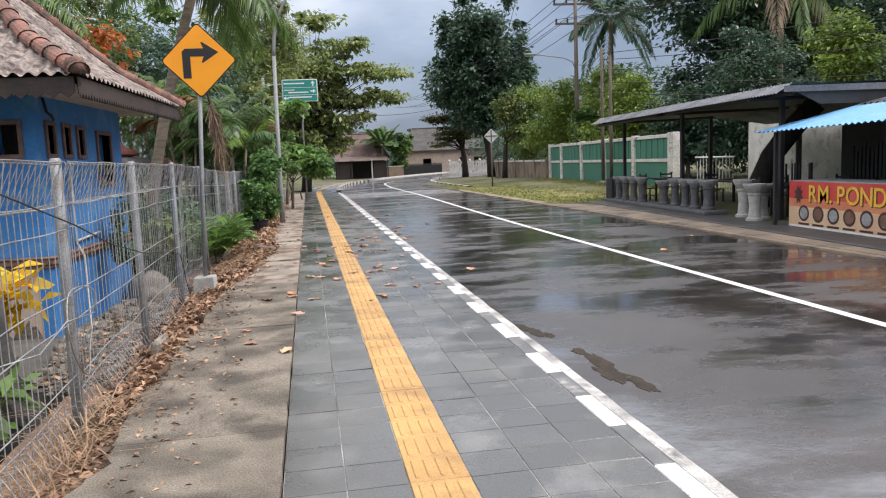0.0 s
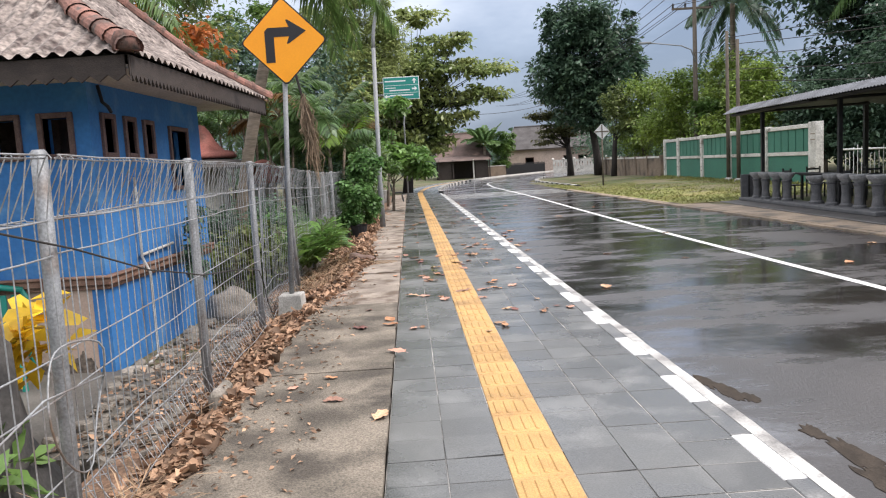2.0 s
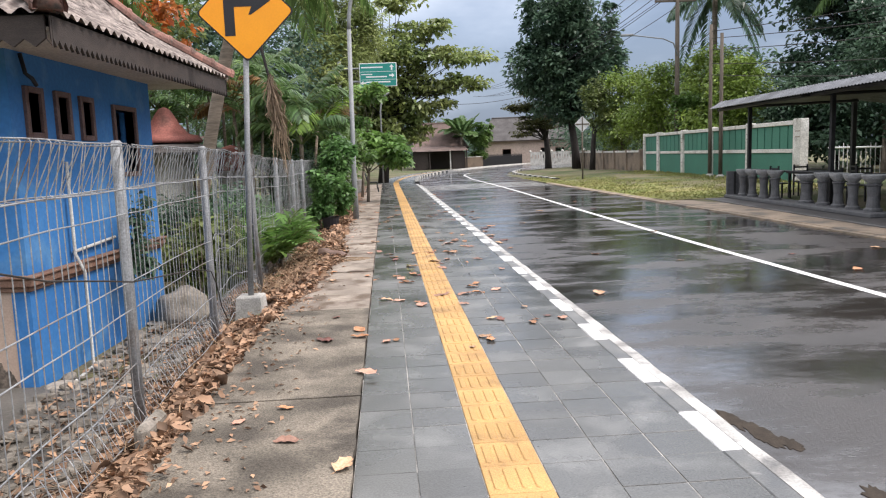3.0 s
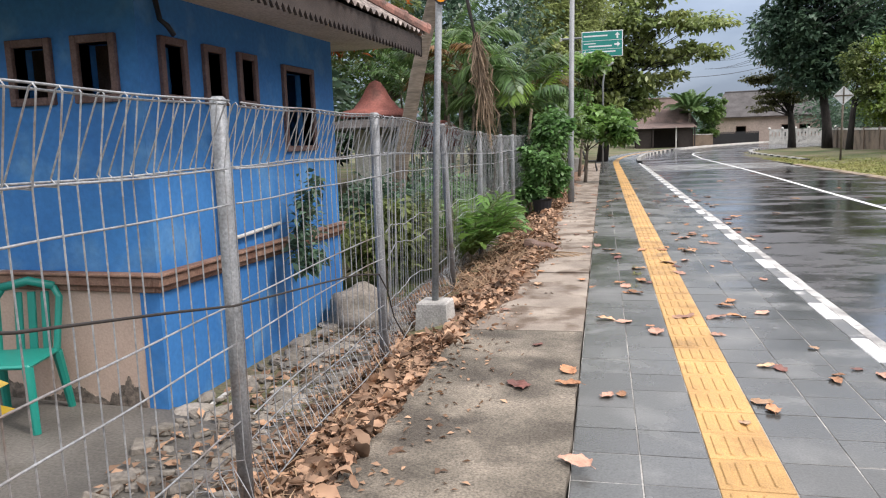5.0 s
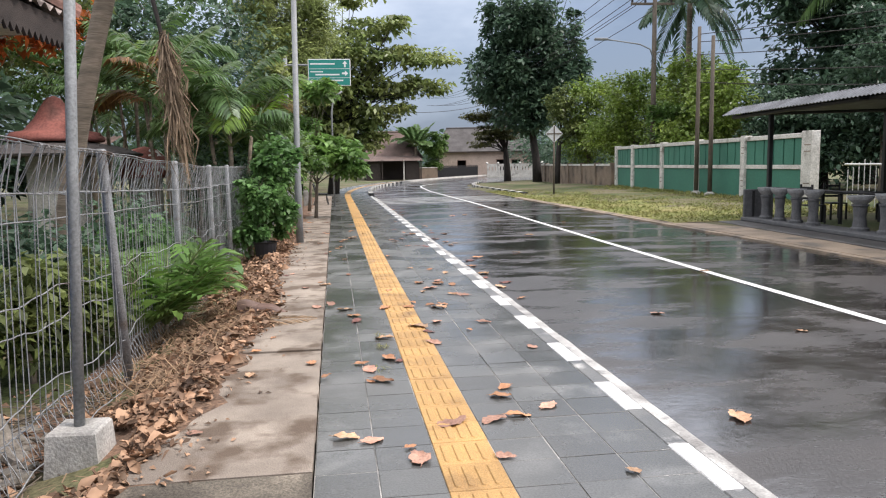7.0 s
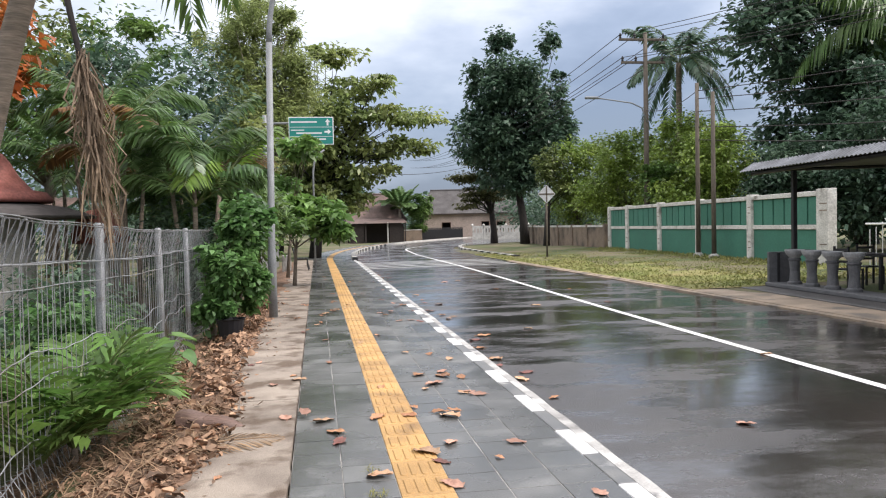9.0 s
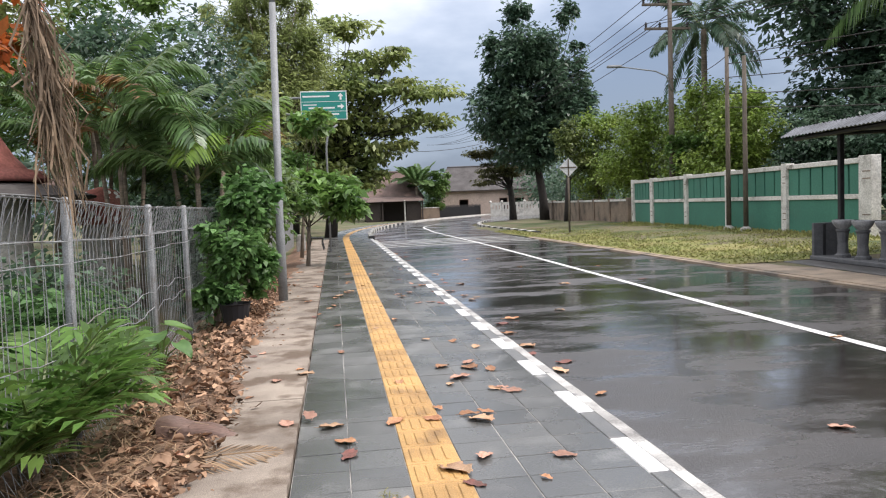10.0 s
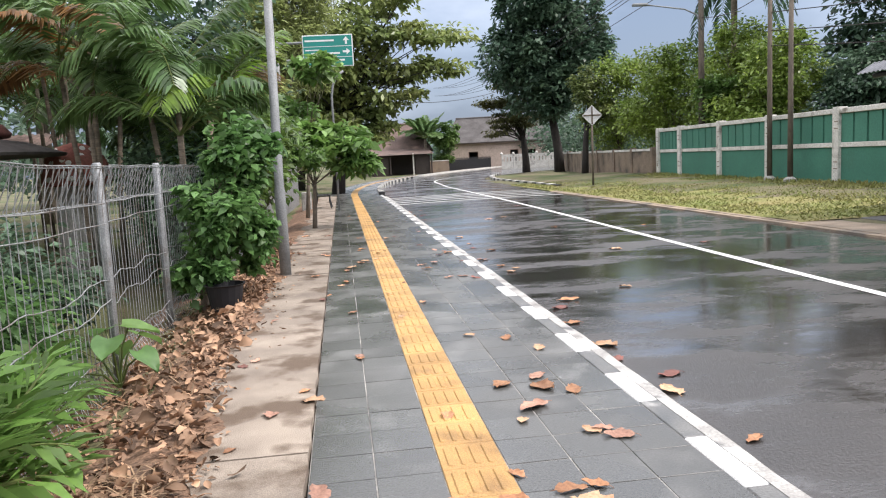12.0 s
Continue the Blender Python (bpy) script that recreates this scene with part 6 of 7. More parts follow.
# near palm beside the blue house, with dead fronds hanging from it
PALM = (-3.8, 18.0)
palm("coconut_palm", PALM[0], PALM[1], -0.25, 5.6, 0.12, 18, 2.8, "young coconut palm with arching dark fronds beside the blue house", 3, lean=(1.4, 0.0), ll=0.6, lw=0.024, hang=0.6, leaflets=48, rises=(0.35, 1.3), droops=(0.35, 1.0))
palm("areca_palm", -6.6, 21.0, -0.25, 5.2, 0.13, 10, 2.3, "slender palm with a green crownshaft behind the house", 5, ll=0.5, lw=0.024, shaft=True, hang=0.5)
dead = thing("dead_palm_frond", -2.12, 16.9, 0.9, label="dry brown palm frond hanging over the mesh fence", category="palm frond")
rng = np.random.default_rng(8)
q = []
for _ in range(260):
    u = rng.uniform(0, 1) ** 1.3
    a0 = np.array([0.02 + 0.11 * u + rng.normal() * 0.02, rng.normal() * 0.02, 2.0 - 0.85 * u])
    L = rng.uniform(0.35, 0.95)
    e = a0 + np.array([rng.normal() * 0.05 + 0.10 * L, rng.normal() * 0.05, -L * 0.85])
    s = np.array([rng.normal(), rng.normal(), 0.1])
    s = s / np.linalg.norm(s) * 0.0055
    m = (a0 + e) / 2 + rng.normal(size=3) * 0.07
    q += [[a0 - s, a0 + s, m + s * 1.3, m - s * 1.3], [m - s * 1.3, m + s * 1.3, e + s * 0.2, e - s * 0.2]]
part("leaf_mass", quads("leaf_mass", q, L_DEAD), None, dead)
part("stalk", Shape().tube([(-0.38, 1.0, 3.6), (-0.3, 0.6, 3.1), (-0.12, 0.1, 2.5), (0.02, 0, 1.9), (0.16, 0, 0.9)], [0.034, 0.030, 0.025, 0.02, 0.010], 7), M_BARKDARK, dead, smooth=True)

# clump of garden palms behind the fence
for i, (x, y, h, ln, sd, ex) in enumerate(((-3.05, 24.9, 3.0, 2.1, 11, {1: L_FRONDLIGHT, 4: L_FRONDBROWN, 9: L_FRONDBROWN, 13: L_FRONDLIGHT}), (-3.5, 27.2, 2.7, 2.1, 12, {0: L_FRONDLIGHT, 3: L_FRONDBROWN, 8: L_FRONDBROWN, 14: L_FRONDBROWN, 17: L_FRONDLIGHT}), (-4.6, 26.0, 3.7, 2.2, 13, {2: L_FRONDLIGHT, 5: L_FRONDBROWN, 11: L_FRONDBROWN, 16: L_FRONDLIGHT}), (-6.0, 28.5, 4.2, 2.3, 17, {}), (-4.4, 29.3, 2.6, 2.0, 18, {6: L_FRONDBROWN}), (-7.6, 31.0, 3.6, 2.7, 19, {}), (-5.2, 33.5, 2.6, 2.6, 14, {2: L_FRONDBROWN}), (-4.8, 30.0, 2.4, 2.8, 15, {}))):
    palm("garden_palm", x, y, -0.2, h, 0.05, 18, ln * 1.12, "bushy garden palm with arching fronds behind the fence", sd, ll=0.60, lw=0.026, extra=tuple(ex.items()), hang=0.38, rises=(0.85, 1.5), droops=(0.40, 1.0), leaflets=44, clump=3, material=L_FRONDDARK)

tree("hedge_bush", -2.35, 22.6, -0.15, (0.5, 0.05, 0, 0), [(0.25, 0, 1.0, 0.5, 0.65, 0.75), (0.45, 0.4, 1.75, 0.5, 0.6, 0.65), (0.12, -0.35, 0.5, 0.42, 0.42, 0.5), (0.62, 0.2, 0.8, 0.35, 0.5, 0.5)], 0.13, 0.6, 4600, L_BUSH, M_BARK, "dense green shrub growing through the fence in a black pot", 21, "bush", clusters=34)
solid("black_pot", Shape().lathe([(0.15, 0), (0.2, 0.3), (0.22, 0.32), (0.2, 0.32), (0.18, 0.26)], n=16), M_BLACK, "black plastic plant pot by the fence", "plant pot", at=pose(-1.98, 22.05, -0.06))
tree("hedge_shrub", -2.5, 26.0, -0.1, (0.6, 0.06, 0, 0), [(0, 0, 1.5, 1.0, 1.3, 1.3), (0.3, 1.4, 1.8, 0.9, 1.2, 1.1)], 0.15, 0.5, 4200, L_MID, M_BARK, "leafy shrub between fence and street lamp", 22, "bush")
tree("almond_sapling", -1.9, 31.2, 0.0, (1.2, 0.05, 0.1, 0), [(0.5, 0, 1.95, 1.15, 1.1, 0.6), (-0.3, 0.4, 2.2, 0.8, 0.8, 0.5), (1.0, -0.2, 1.45, 0.75, 0.7, 0.4)], 0.32, 0.5, 1700, L_BIG, M_BARK, "young almond tree with large pale green leaves over the bench", 23, clusters=30)
tree("almond_sapling", -3.7, 36.0, 0.0, (2.0, 0.06, 0.1, 0), [(0, 0, 3.4, 1.0, 1.2, 1.4), (0.2, 0.3, 4.8, 0.7, 0.8, 0.9)], 0.26, 0.45, 1500, L_KETA, M_BARK, "leafy young tree around the mast of the direction sign", 20)
tree("almond_sapling", -2.4, 34.5, 0.0, (2.4, 0.05, 0.3, 0), [(0.5, 0, 4.0, 0.95, 0.9, 0.5), (-0.4, 0.4, 2.7, 1.0, 1.0, 0.7)], 0.30, 0.5, 900, L_BIG, M_BARK, "young almond tree below the direction sign", 24)
for x, y, n_, ln, sd, m_ in ((-2.12, 16.7, 15, 1.2, 25, L_SPROUT), (-2.1, 17.2, 14, 1.05, 26, L_SPROUT), (-2.2, 16.3, 10, 0.85, 27, L_MID), (-2.35, 18.0, 11, 0.9, 28, L_SPROUT), (-2.3, 16.9, 12, 1.3, 29, L_MID)):
    palm("palm_seedling", x - 0.05, y, -0.16, 0.14, 0.03, n_, ln * 0.84, "low tuft of young palm fronds against the fence", sd, ll=0.44, lw=0.024, hang=0.22, rises=(1.1, 1.57), droops=(0.22, 0.60), leaflets=10, material=m_)
rng = np.random.default_rng(30)


def heart_leaf(size, droop):
    """A drooping heart-shaped blade with its two lobes behind the stalk."""
    sh, rows = Shape(), []
    for i in range(9):
        t = i / 8
        w = 0.40 * math.sin(math.pi * (0.16 + 0.84 * t) ** 0.75) ** 0.8 + 0.004
        notch = 0.10 * max(0.0, 1 - t * 5)
        rows.append([(size * (t - 0.25 + notch * (1 - abs(k))), size * w * k, size * (0.10 * abs(k) - droop * t * t + 0.015 * math.sin(9 * t + 5 * k))) for k in (-1, -0.6, -0.2, 0.2, 0.6, 1)])
    return sh.sheet(rows)


taro = thing("taro_plant", -2.22, 19.5, -0.08, label="low taro plant with broad heart-shaped leaves at the fence foot", category="plant")
for k in range(8):
    a, r_, h_ = k * 2.4, 0.10 + 0.035 * k, 0.46 - 0.035 * k
    tip = (r_ * math.cos(a), r_ * math.sin(a), h_)
    lf = part("leaf", heart_leaf(0.30 - 0.012 * k, 0.16 + 0.03 * k), L_BUSH if k % 3 else L_BIG, taro, smooth=True)
    lf.matrix_basis = pose(*tip, 0, 8 + 3 * k, math.degrees(a))
    part("stalk", Shape().tube([(0, 0, 0), (tip[0] * 0.4, tip[1] * 0.4, h_ * 0.65), tip], [0.009, 0.008, 0.006], 6), L_OLIVE, lf).matrix_basis = lf.matrix_basis.inverted()
tree("wall_shrub", -2.82, 12.9, 0.62, (0.3, 0.015, 0.1, 0), [(0.12, 0, 0.25, 0.2, 0.35, 0.55), (0.15, -0.1, 0.0, 0.2, 0.3, 0.35)], 0.10, 0.4, 420, L_DARK, M_BARK, "small dark shrub sprouting from the house ledge", 31, "plant", clusters=14)
c, d = blob_points(60, (0, 0, 0.35), (0.35, 0.35, 0.32), rng)
solid("croton_plant", quads("croton_plant", leaf_quads(c, 0.26, 0.5, rng, 0.1, d, 0.4), L_YELLOW), None, "golden yellow croton plant in the yard", "plant", at=pose(-2.5, 9.0, 0.25))
c, d = blob_points(110, (0, 0, 0.2), (0.4, 0.4, 0.35), rng)
solid("yard_fern", quads("yard_fern", leaf_quads(c, 0.22, 0.35, rng, 0.2, d, 0.4), L_MID), None, "low green plant below the croton", "plant", at=pose(-2.4, 8.2, -0.22))

# trees on the left behind the garden
tree("orange_almond_tree", -8.5, 25.0, -0.2, (4.2, 0.2, -0.3, 0), [(0, 0, 5.2, 3.6, 2.6, 1.8), (-1.5, 0, 7.0, 3.0, 2.5, 1.5), (0.6, 0, 8.8, 3.4, 2.6, 1.8), (0.4, 0.5, 4.6, 1.6, 1.6, 1.0)], 0.26, 0.5, 5600, L_ORANGE, M_BARK, "almond tree with red and orange turning leaves", 41, clusters=60, spread=0.22)
tree("broad_tree", -9.5, 27.5, -0.2, (4.0, 0.2, 0.3, 0), [(0, 0, 6.0, 4.2, 2.6, 2.6), (-2.5, 0, 4.4, 2.4, 2.2, 1.6)], 0.20, 0.45, 7000, L_OLIVE, M_BARK, "green tree mixed among the turning almond leaves", 42, clusters=60, spread=0.3)
tree("garden_tree", -11.5, 40.0, -0.2, (4.0, 0.25, 0, 0), [(0, 0, 6.0, 4.6, 3.4, 3.0), (2.5, 0, 8.6, 3.0, 2.4, 2.0), (-3.5, 0, 8.0, 3.4, 3.0, 3.0)], 0.26, 0.5, 11000, L_MID, M_BARK, "leafy garden tree with open crown", 43, clusters=80, spread=0.26)
tree("garden_tree", -6.2, 36.0, -0.2, (2.5, 0.16, 0, 0), [(0, 0, 5.0, 3.0, 2.4, 3.4), (-2.2, 0, 6.2, 2.2, 2.2, 2.2), (2.2, 0, 3.4, 2.0, 2.0, 2.2)], 0.24, 0.5, 7000, L_DARK, M_BARK, "dark leafy tree behind the garden palms", 44, clusters=60)
tree("garden_tree", -17.0, 33.0, -0.2, (3.5, 0.22, 0, 0), [(0, 0, 5.6, 4.0, 3.5, 4.0), (0, 0, 2.4, 4.0, 3.0, 2.2)], 0.24, 0.5, 10000, L_DARK, M_BARK, "dark leafy tree at the back of the garden", 45, clusters=60)
tree("garden_tree", -13.5, 33.5, -0.2, (3.0, 0.2, 0, 0), [(0, 0, 4.6, 2.6, 2.4, 2.4), (-1.5, 0, 2.6, 2.6, 2.4, 1.8), (2.2, 0, 6.5, 2.0, 2.0, 1.6)], 0.22, 0.5, 8000, L_MID, M_BARK, "leafy tree behind the garden kiosk", 53, clusters=60, spread=0.34)
tree("feathery_tree", -4.6, 46.0, -0.2, (4.0, 0.25, 0, 0), [(0, 0, 6.8, 3.0, 2.4, 3.4), (-0.2, 0, 11.2, 1.9, 1.8, 2.2), (1.1, 0, 11.0, 1.4, 1.4, 1.9), (-1.4, 0, 9.6, 1.9, 1.6, 2.2), (1.8, 0, 8.8, 1.8, 1.6, 2.2), (0.2, 0, 8.8, 2.4, 1.8, 2.4)], 0.27, 0.22, 27000, L_FEATHER, M_BARK, "tall feathery yellow-green tree behind the direction sign", 46, clusters=110, spread=0.3)
tree("almond_tree", -2.6, 51.0, 0.0, (4.4, 0.28, 0.8, 0), [(1.6, 0, 10.7, 2.1, 1.8, 0.8), (2.8, 0, 9.0, 2.7, 2.3, 0.75), (4.9, -0.5, 7.3, 3.1, 2.5, 0.7), (4.2, 0, 5.8, 3.0, 2.5, 0.8), (2.4, 0, 4.5, 3.0, 2.4, 0.9), (0, 0, 6.6, 3.6, 3.0, 3.0), (-1.0, 0, 3.2, 3.0, 2.6, 2.2), (1.6, 0, 2.9, 2.0, 2.0, 1.0)], 0.36, 0.52, 13500, L_KETA, M_BARKDARK, "spreading almond tree with tiers of broad leaves over the footway", 47, clusters=150, spread=0.33, flat=0.3)
tree("almond_tree", -5.5, 60.0, 0.0, (4.0, 0.28, 0.6, 0), [(0, 0, 6.0, 4.5, 3.5, 3.4), (2.8, 0, 3.6, 2.8, 2.5, 2.2)], 0.32, 0.52, 10000, L_DARK, M_BARKDARK, "dark broad-leaved tree beyond the direction sign", 48, clusters=80, spread=0.3)
palm("far_palm", 4.3, 96.0, 0, 3.6, 0.2, 26, 3.9, "bushy palm by the far houses", 49, ll=0.9, lw=0.09, hang=0.2, rises=(0.5, 1.5), material=L_FRONDDARK)
tree("far_bush", 6.6, 96.0, 0, (1.6, 0.12, 0, 0), [(0, 0, 3.4, 1.9, 1.6, 1.7), (-0.2, 0, 1.8, 1.3, 1.2, 1.2), (0.6, 0, 4.6, 1.2, 1.1, 1.0)], 0.3, 0.5, 4200, L_MID, M_BARK, "dark round bush by the far houses", 50, "bush")

# shrubs seen through the fence
for x, y, r, h, sd, m_ in ((-3.3, 25.6, 0.9, 2.4, 86, L_DARK), (-3.9, 26.9, 0.9, 2.6, 87, L_DARK), (-2.95, 24.2, 0.7, 1.9, 89, L_DARK), (-4.1, 28.6, 1.3, 3.0, 88, L_DARK), (-3.0, 15.6, 0.8, 1.1, 81, L_OLIVE), (-3.6, 17.2, 0.9, 1.3, 82, L_DARK), (-3.2, 19.4, 0.9, 1.2, 83, L_BUSH), (-3.9, 21.5, 1.0, 1.4, 84, L_DARK), (-4.6, 15.8, 1.0, 1.5, 85, L_MID)):
    tree("garden_shrub", x, y, -0.27, (0.3, 0.03, 0, 0), [(0, 0, h * 0.55, r, r, h * 0.55)], 0.14, 0.4, 1700, m_, M_BARK, "tangled garden shrub behind the mesh fence", sd, "bush", clusters=20, spread=0.5)

# trees on the right
tree("tall_dark_tree", 13.5, 72.0, 0, (5.0, 0.35, -0.6, 0), [(-0.9, 0, 12.8, 4.0, 3.6, 3.8), (-2.9, 0, 9.4, 3.6, 3.4, 3.8), (1.3, 0, 9.8, 3.6, 3.4, 3.8), (-0.9, 0, 6.2, 3.8, 3.4, 2.8), (2.2, 0, 16.6, 1.4, 1.3, 2.3), (-2.0, 0, 16.5, 1.8, 1.6, 2.1), (-4.3, 0, 13.6, 1.2, 1.1, 1.9), (3.2, 0, 13.0, 1.2, 1.1, 1.7)], 0.46, 0.5, 22000, L_DARK, M_BARKDARK, "tall dark-leaved tree standing at the bend", 61, clusters=190, spread=0.34)
tree("bronze_tree", 11.6, 76.0, 0, (3.0, 0.3, -0.2, 0), [(-1.4, 0, 7.2, 2.0, 2.0, 0.9), (-2.0, 0, 5.8, 2.9, 2.2, 0.8), (-0.8, 0, 4.3, 3.0, 2.2, 0.8), (-2.2, 0, 3.4, 1.8, 1.6, 0.5)], 0.32, 0.4, 5000, L_BRONZE, M_BARKDARK, "tiered bronze-green tree beside the tall tree", 62, clusters=60, spread=0.3)
tree("roadside_tree", 12.4, 60.5, 0, (3.2, 0.2, 0.2, 0), [(0.3, 0, 5.2, 1.4, 1.4, 1.7), (1.2, 0, 3.6, 1.5, 1.4, 1.1)], 0.26, 0.45, 3200, L_OLIVE, M_BARKDARK, "slim roadside tree before the low wall", 63)
for i, (x, y, h, w, sd, m_) in enumerate(((14.8, 61.0, 7.6, 2.8, 64, L_LIGHT), (15.8, 54.5, 7.2, 2.7, 65, L_LIGHT), (17.2, 49.0, 7.6, 2.9, 66, L_LIGHT), (16.6, 44.6, 6.3, 2.3, 67, L_LIGHT), (20.5, 38.0, 7.6, 2.9, 68, L_DARK), (20.5, 57.0, 8.0, 3.6, 69, L_MID), (15.2, 47.0, 4.6, 1.7, 70, L_MID), (19.0, 42.0, 5.2, 2.4, 77, L_DARK))):
    tree("wall_side_tree", x, y, 0.1, (1.8, 0.12, 0, 0), [(0, 0, h * 0.70, w * 0.9, w * 0.9, h * 0.32), (0.5 * (-1) ** i, 0.4, h * 0.40, w * 1.1, w, h * 0.30), (-0.6 * (-1) ** i, 0, h * 0.86, w * 0.5, w * 0.5, h * 0.16)], 0.22, 0.55, 8500, m_, M_BARK, "leafy yellow-green tree behind the green wall" if m_ is not L_DARK else "dark leafy tree behind the green wall", sd, clusters=80, spread=0.32)
palm("tall_coconut_palm", 18.6, 53.0, 0, 10.8, 0.2, 24, 4.3, "tall coconut palm with drooping fronds", 71, ll=0.85, lw=0.07, hang=0.4, leaflets=36, droops=(0.3, 1.15), rises=(0.0, 1.5), material=L_DARK)
palm("leaning_coconut_palm", 25.0, 43.0, 0, 10.6, 0.2, 18, 5.6, "coconut palm with dry drooping fronds over the stall", 72, ll=1.1, lw=0.06, hang=0.8, leaflets=36, droops=(0.35, 1.15), rises=(0.0, 1.2), extra=((6, L_OLIVE), (9, L_OLIVE), (12, L_DEAD), (14, L_OLIVE), (15, L_DEAD)))
tree("great_tree", 26.0, 47.0, 0, (5.5, 0.5, 0, 0), [(0, 0, 10.0, 6.5, 5.0, 4.0), (-4.0, 0, 13.5, 4.8, 4.0, 2.6), (3.0, 0, 15.0, 6.0, 4.5, 3.6), (-1.0, 0, 5.5, 7.0, 4.0, 3.4), (7.0, 0, 9.0, 6.0, 4.0, 5.0), (-6.0, -1, 10.2, 3.4, 3.2, 3.0)], 0.42, 0.5, 33000, L_DARK, M_BARKDARK, "huge dark tree behind the green wall", 73, clusters=190, spread=0.28)
tree("great_tree", 30.0, 30.0, 0, (5.5, 0.5, 0, 0), [(0, 0, 8.5, 6.5, 6.0, 4.5), (-1.0, 0, 12.0, 6.0, 6.0, 3.4), (0, -5, 6.0, 6.0, 5.0, 4.5), (0, 0, 3.5, 6.0, 6.0, 3.0)], 0.40, 0.5, 22000, L_DARK, M_BARKDARK, "huge dark tree behind the food stall", 74, clusters=140, spread=0.3)
tree("bright_tree", 20.5, 31.0, 0, (3.0, 0.14, 0, 0), [(0, 0, 5.4, 1.5, 1.5, 1.9), (0.4, 0, 3.6, 1.2, 1.2, 1.4)], 0.24, 0.5, 4000, L_LIGHT, M_BARK, "bright green young tree behind the stall roof", 75)
tree("dark_understorey", 20.5, 42.0, 0, (1.5, 0.2, 0, 0), [(0, 0, 3.0, 3.4, 6.0, 3.0), (5.0, -6, 3.4, 4.5, 7.0, 3.4)], 0.34, 0.5, 14000, L_DARK, M_BARKDARK, "dark undergrowth behind the green wall", 76, "bush", clusters=80)

# woods that close the view all round
rng = np.random.default_rng(90)
far = []
for k in range(230):
    a = rng.uniform(0, 2 * math.pi)
    rad = rng.uniform(105, 165)
    cx, cy = 5 + rad * math.cos(a), 30 + rad * math.sin(a)
    hgt = rng.uniform(4, 8.5)
    c, d = blob_points(240, (cx, cy, hgt * 0.55), (rng.uniform(5, 9), rng.uniform(5, 9), hgt * 0.55), rng, 0.4)
    far.append(leaf_quads(c, 1.3, 0.7, rng, 0.2, d, 0.4))
for cx, cy, hgt, w in ((-22, 45, 9, 7), (-16, 56, 9, 7), (-26, 28, 9, 7), (-24, 14, 8, 6), (-20, 4, 8, 6), (24, 64, 9, 7), (34, 52, 12, 8), (30, 14, 9, 8), (28, 2, 8, 7), (-10, 70, 8, 6), (20, 84, 7, 6), (-3, 108, 7, 7), (24, 105, 7, 8), (-12, 88, 8, 7), (-14, 20, 6, 4), (-13, 30, 5, 4)):
    c, d = blob_points(2600, (cx, cy, hgt * 0.5), (w, w, hgt * 0.52), rng, 0.35)
    far.append(leaf_quads(c, 0.5, 0.55, rng, 0.2, d, 0.4))
tagged(new("far_woods", quads("far_woods", np.concatenate(far), L_DARK)), "distant dark green woods all round", "trees", kind="stuff")

# ---- grass on the far verge ----
rng = np.random.default_rng(101)
n = 26000
gy = rng.uniform(26.9, 50.5, n)
gx = rng.uniform(0, 1, n) * (13.35 - (8.95 - gy * RS)) + (8.95 - gy * RS)
keep = (np.array([noise.noise((float(a) * 0.6, float(b) * 0.6, 7)) for a, b in zip(gx, gy)]) > -0.25) | (rng.uniform(0, 1, n) < 0.35)
gx, gy = gx[keep], gy[keep]
n = len(gx)
gz = 0.02 + 0.13 * (gx - 8) / 5
hgt = rng.uniform(0.015, 0.055, n) * np.where(gx > 12.6, 2.2, 1.0)
ang = rng.uniform(0, 6.283, n)
sx, sy = np.cos(ang) * 0.022, np.sin(ang) * 0.022
lean = rng.normal(size=(n, 2)) * 0.05
base = np.stack([gx, gy, gz], axis=1)
z0 = np.zeros(n)
gq = np.stack([base + np.stack([-sx, -sy, z0], 1), base + np.stack([sx, sy, z0], 1), base + np.stack([sx * 0.3 + lean[:, 0], sy * 0.3 + lean[:, 1], hgt], 1), base + np.stack([-sx * 0.3 + lean[:, 0], -sy * 0.3 + lean[:, 1], hgt], 1)], axis=1)
tagged(new("grass", quads("grass", gq, L_GRASS)), "short yellow-green grass of the verge", "grass", kind="stuff")

# ---- litter along the fence ----
def litter_zone(n, y0, y1, rng):
    y = rng.uniform(y0, y1, n)
    fx = np.array([fence_x(float(v)) for v in y])
    xr = np.array([walk_left(float(v)) for v in y]) * RC - y * RS
    t = rng.beta(1.5, 1.3, n)
    x = fx - 0.15 + (xr + 0.02 - fx + 0.15) * t
    zz = np.array([verge_z(float(a), float(b)) for a, b in zip(x, y)]) + rng.uniform(0.006, 0.05, n)
    return np.stack([x, y, zz], axis=1)


rng = np.random.default_rng(102)
def walk_edge(n, y0, y1, rng):
    """Leaves blown over the broken edge of the concrete walk."""
    s = rng.uniform(y0, y1, n)
    d = np.array([walk_left(float(v)) for v in s]) - 0.04 + 0.09 * rng.normal(size=n)
    d = np.minimum(d, 0.25)
    return np.stack([d * RC - s * RS, d * RS + s * RC, 0.04 + rng.uniform(0, 0.02, n)], axis=1)


c = np.concatenate([litter_zone(2000, 3.0, 29.0, rng), litter_zone(3800, 7.5, 14.4, rng), walk_edge(700, 8.0, 27.0, rng), litter_zone(900, 14.0, 23.0, rng), litter_zone(3400, 5.0, 27.0, rng), walk_edge(900, 7.0, 27.0, rng)])


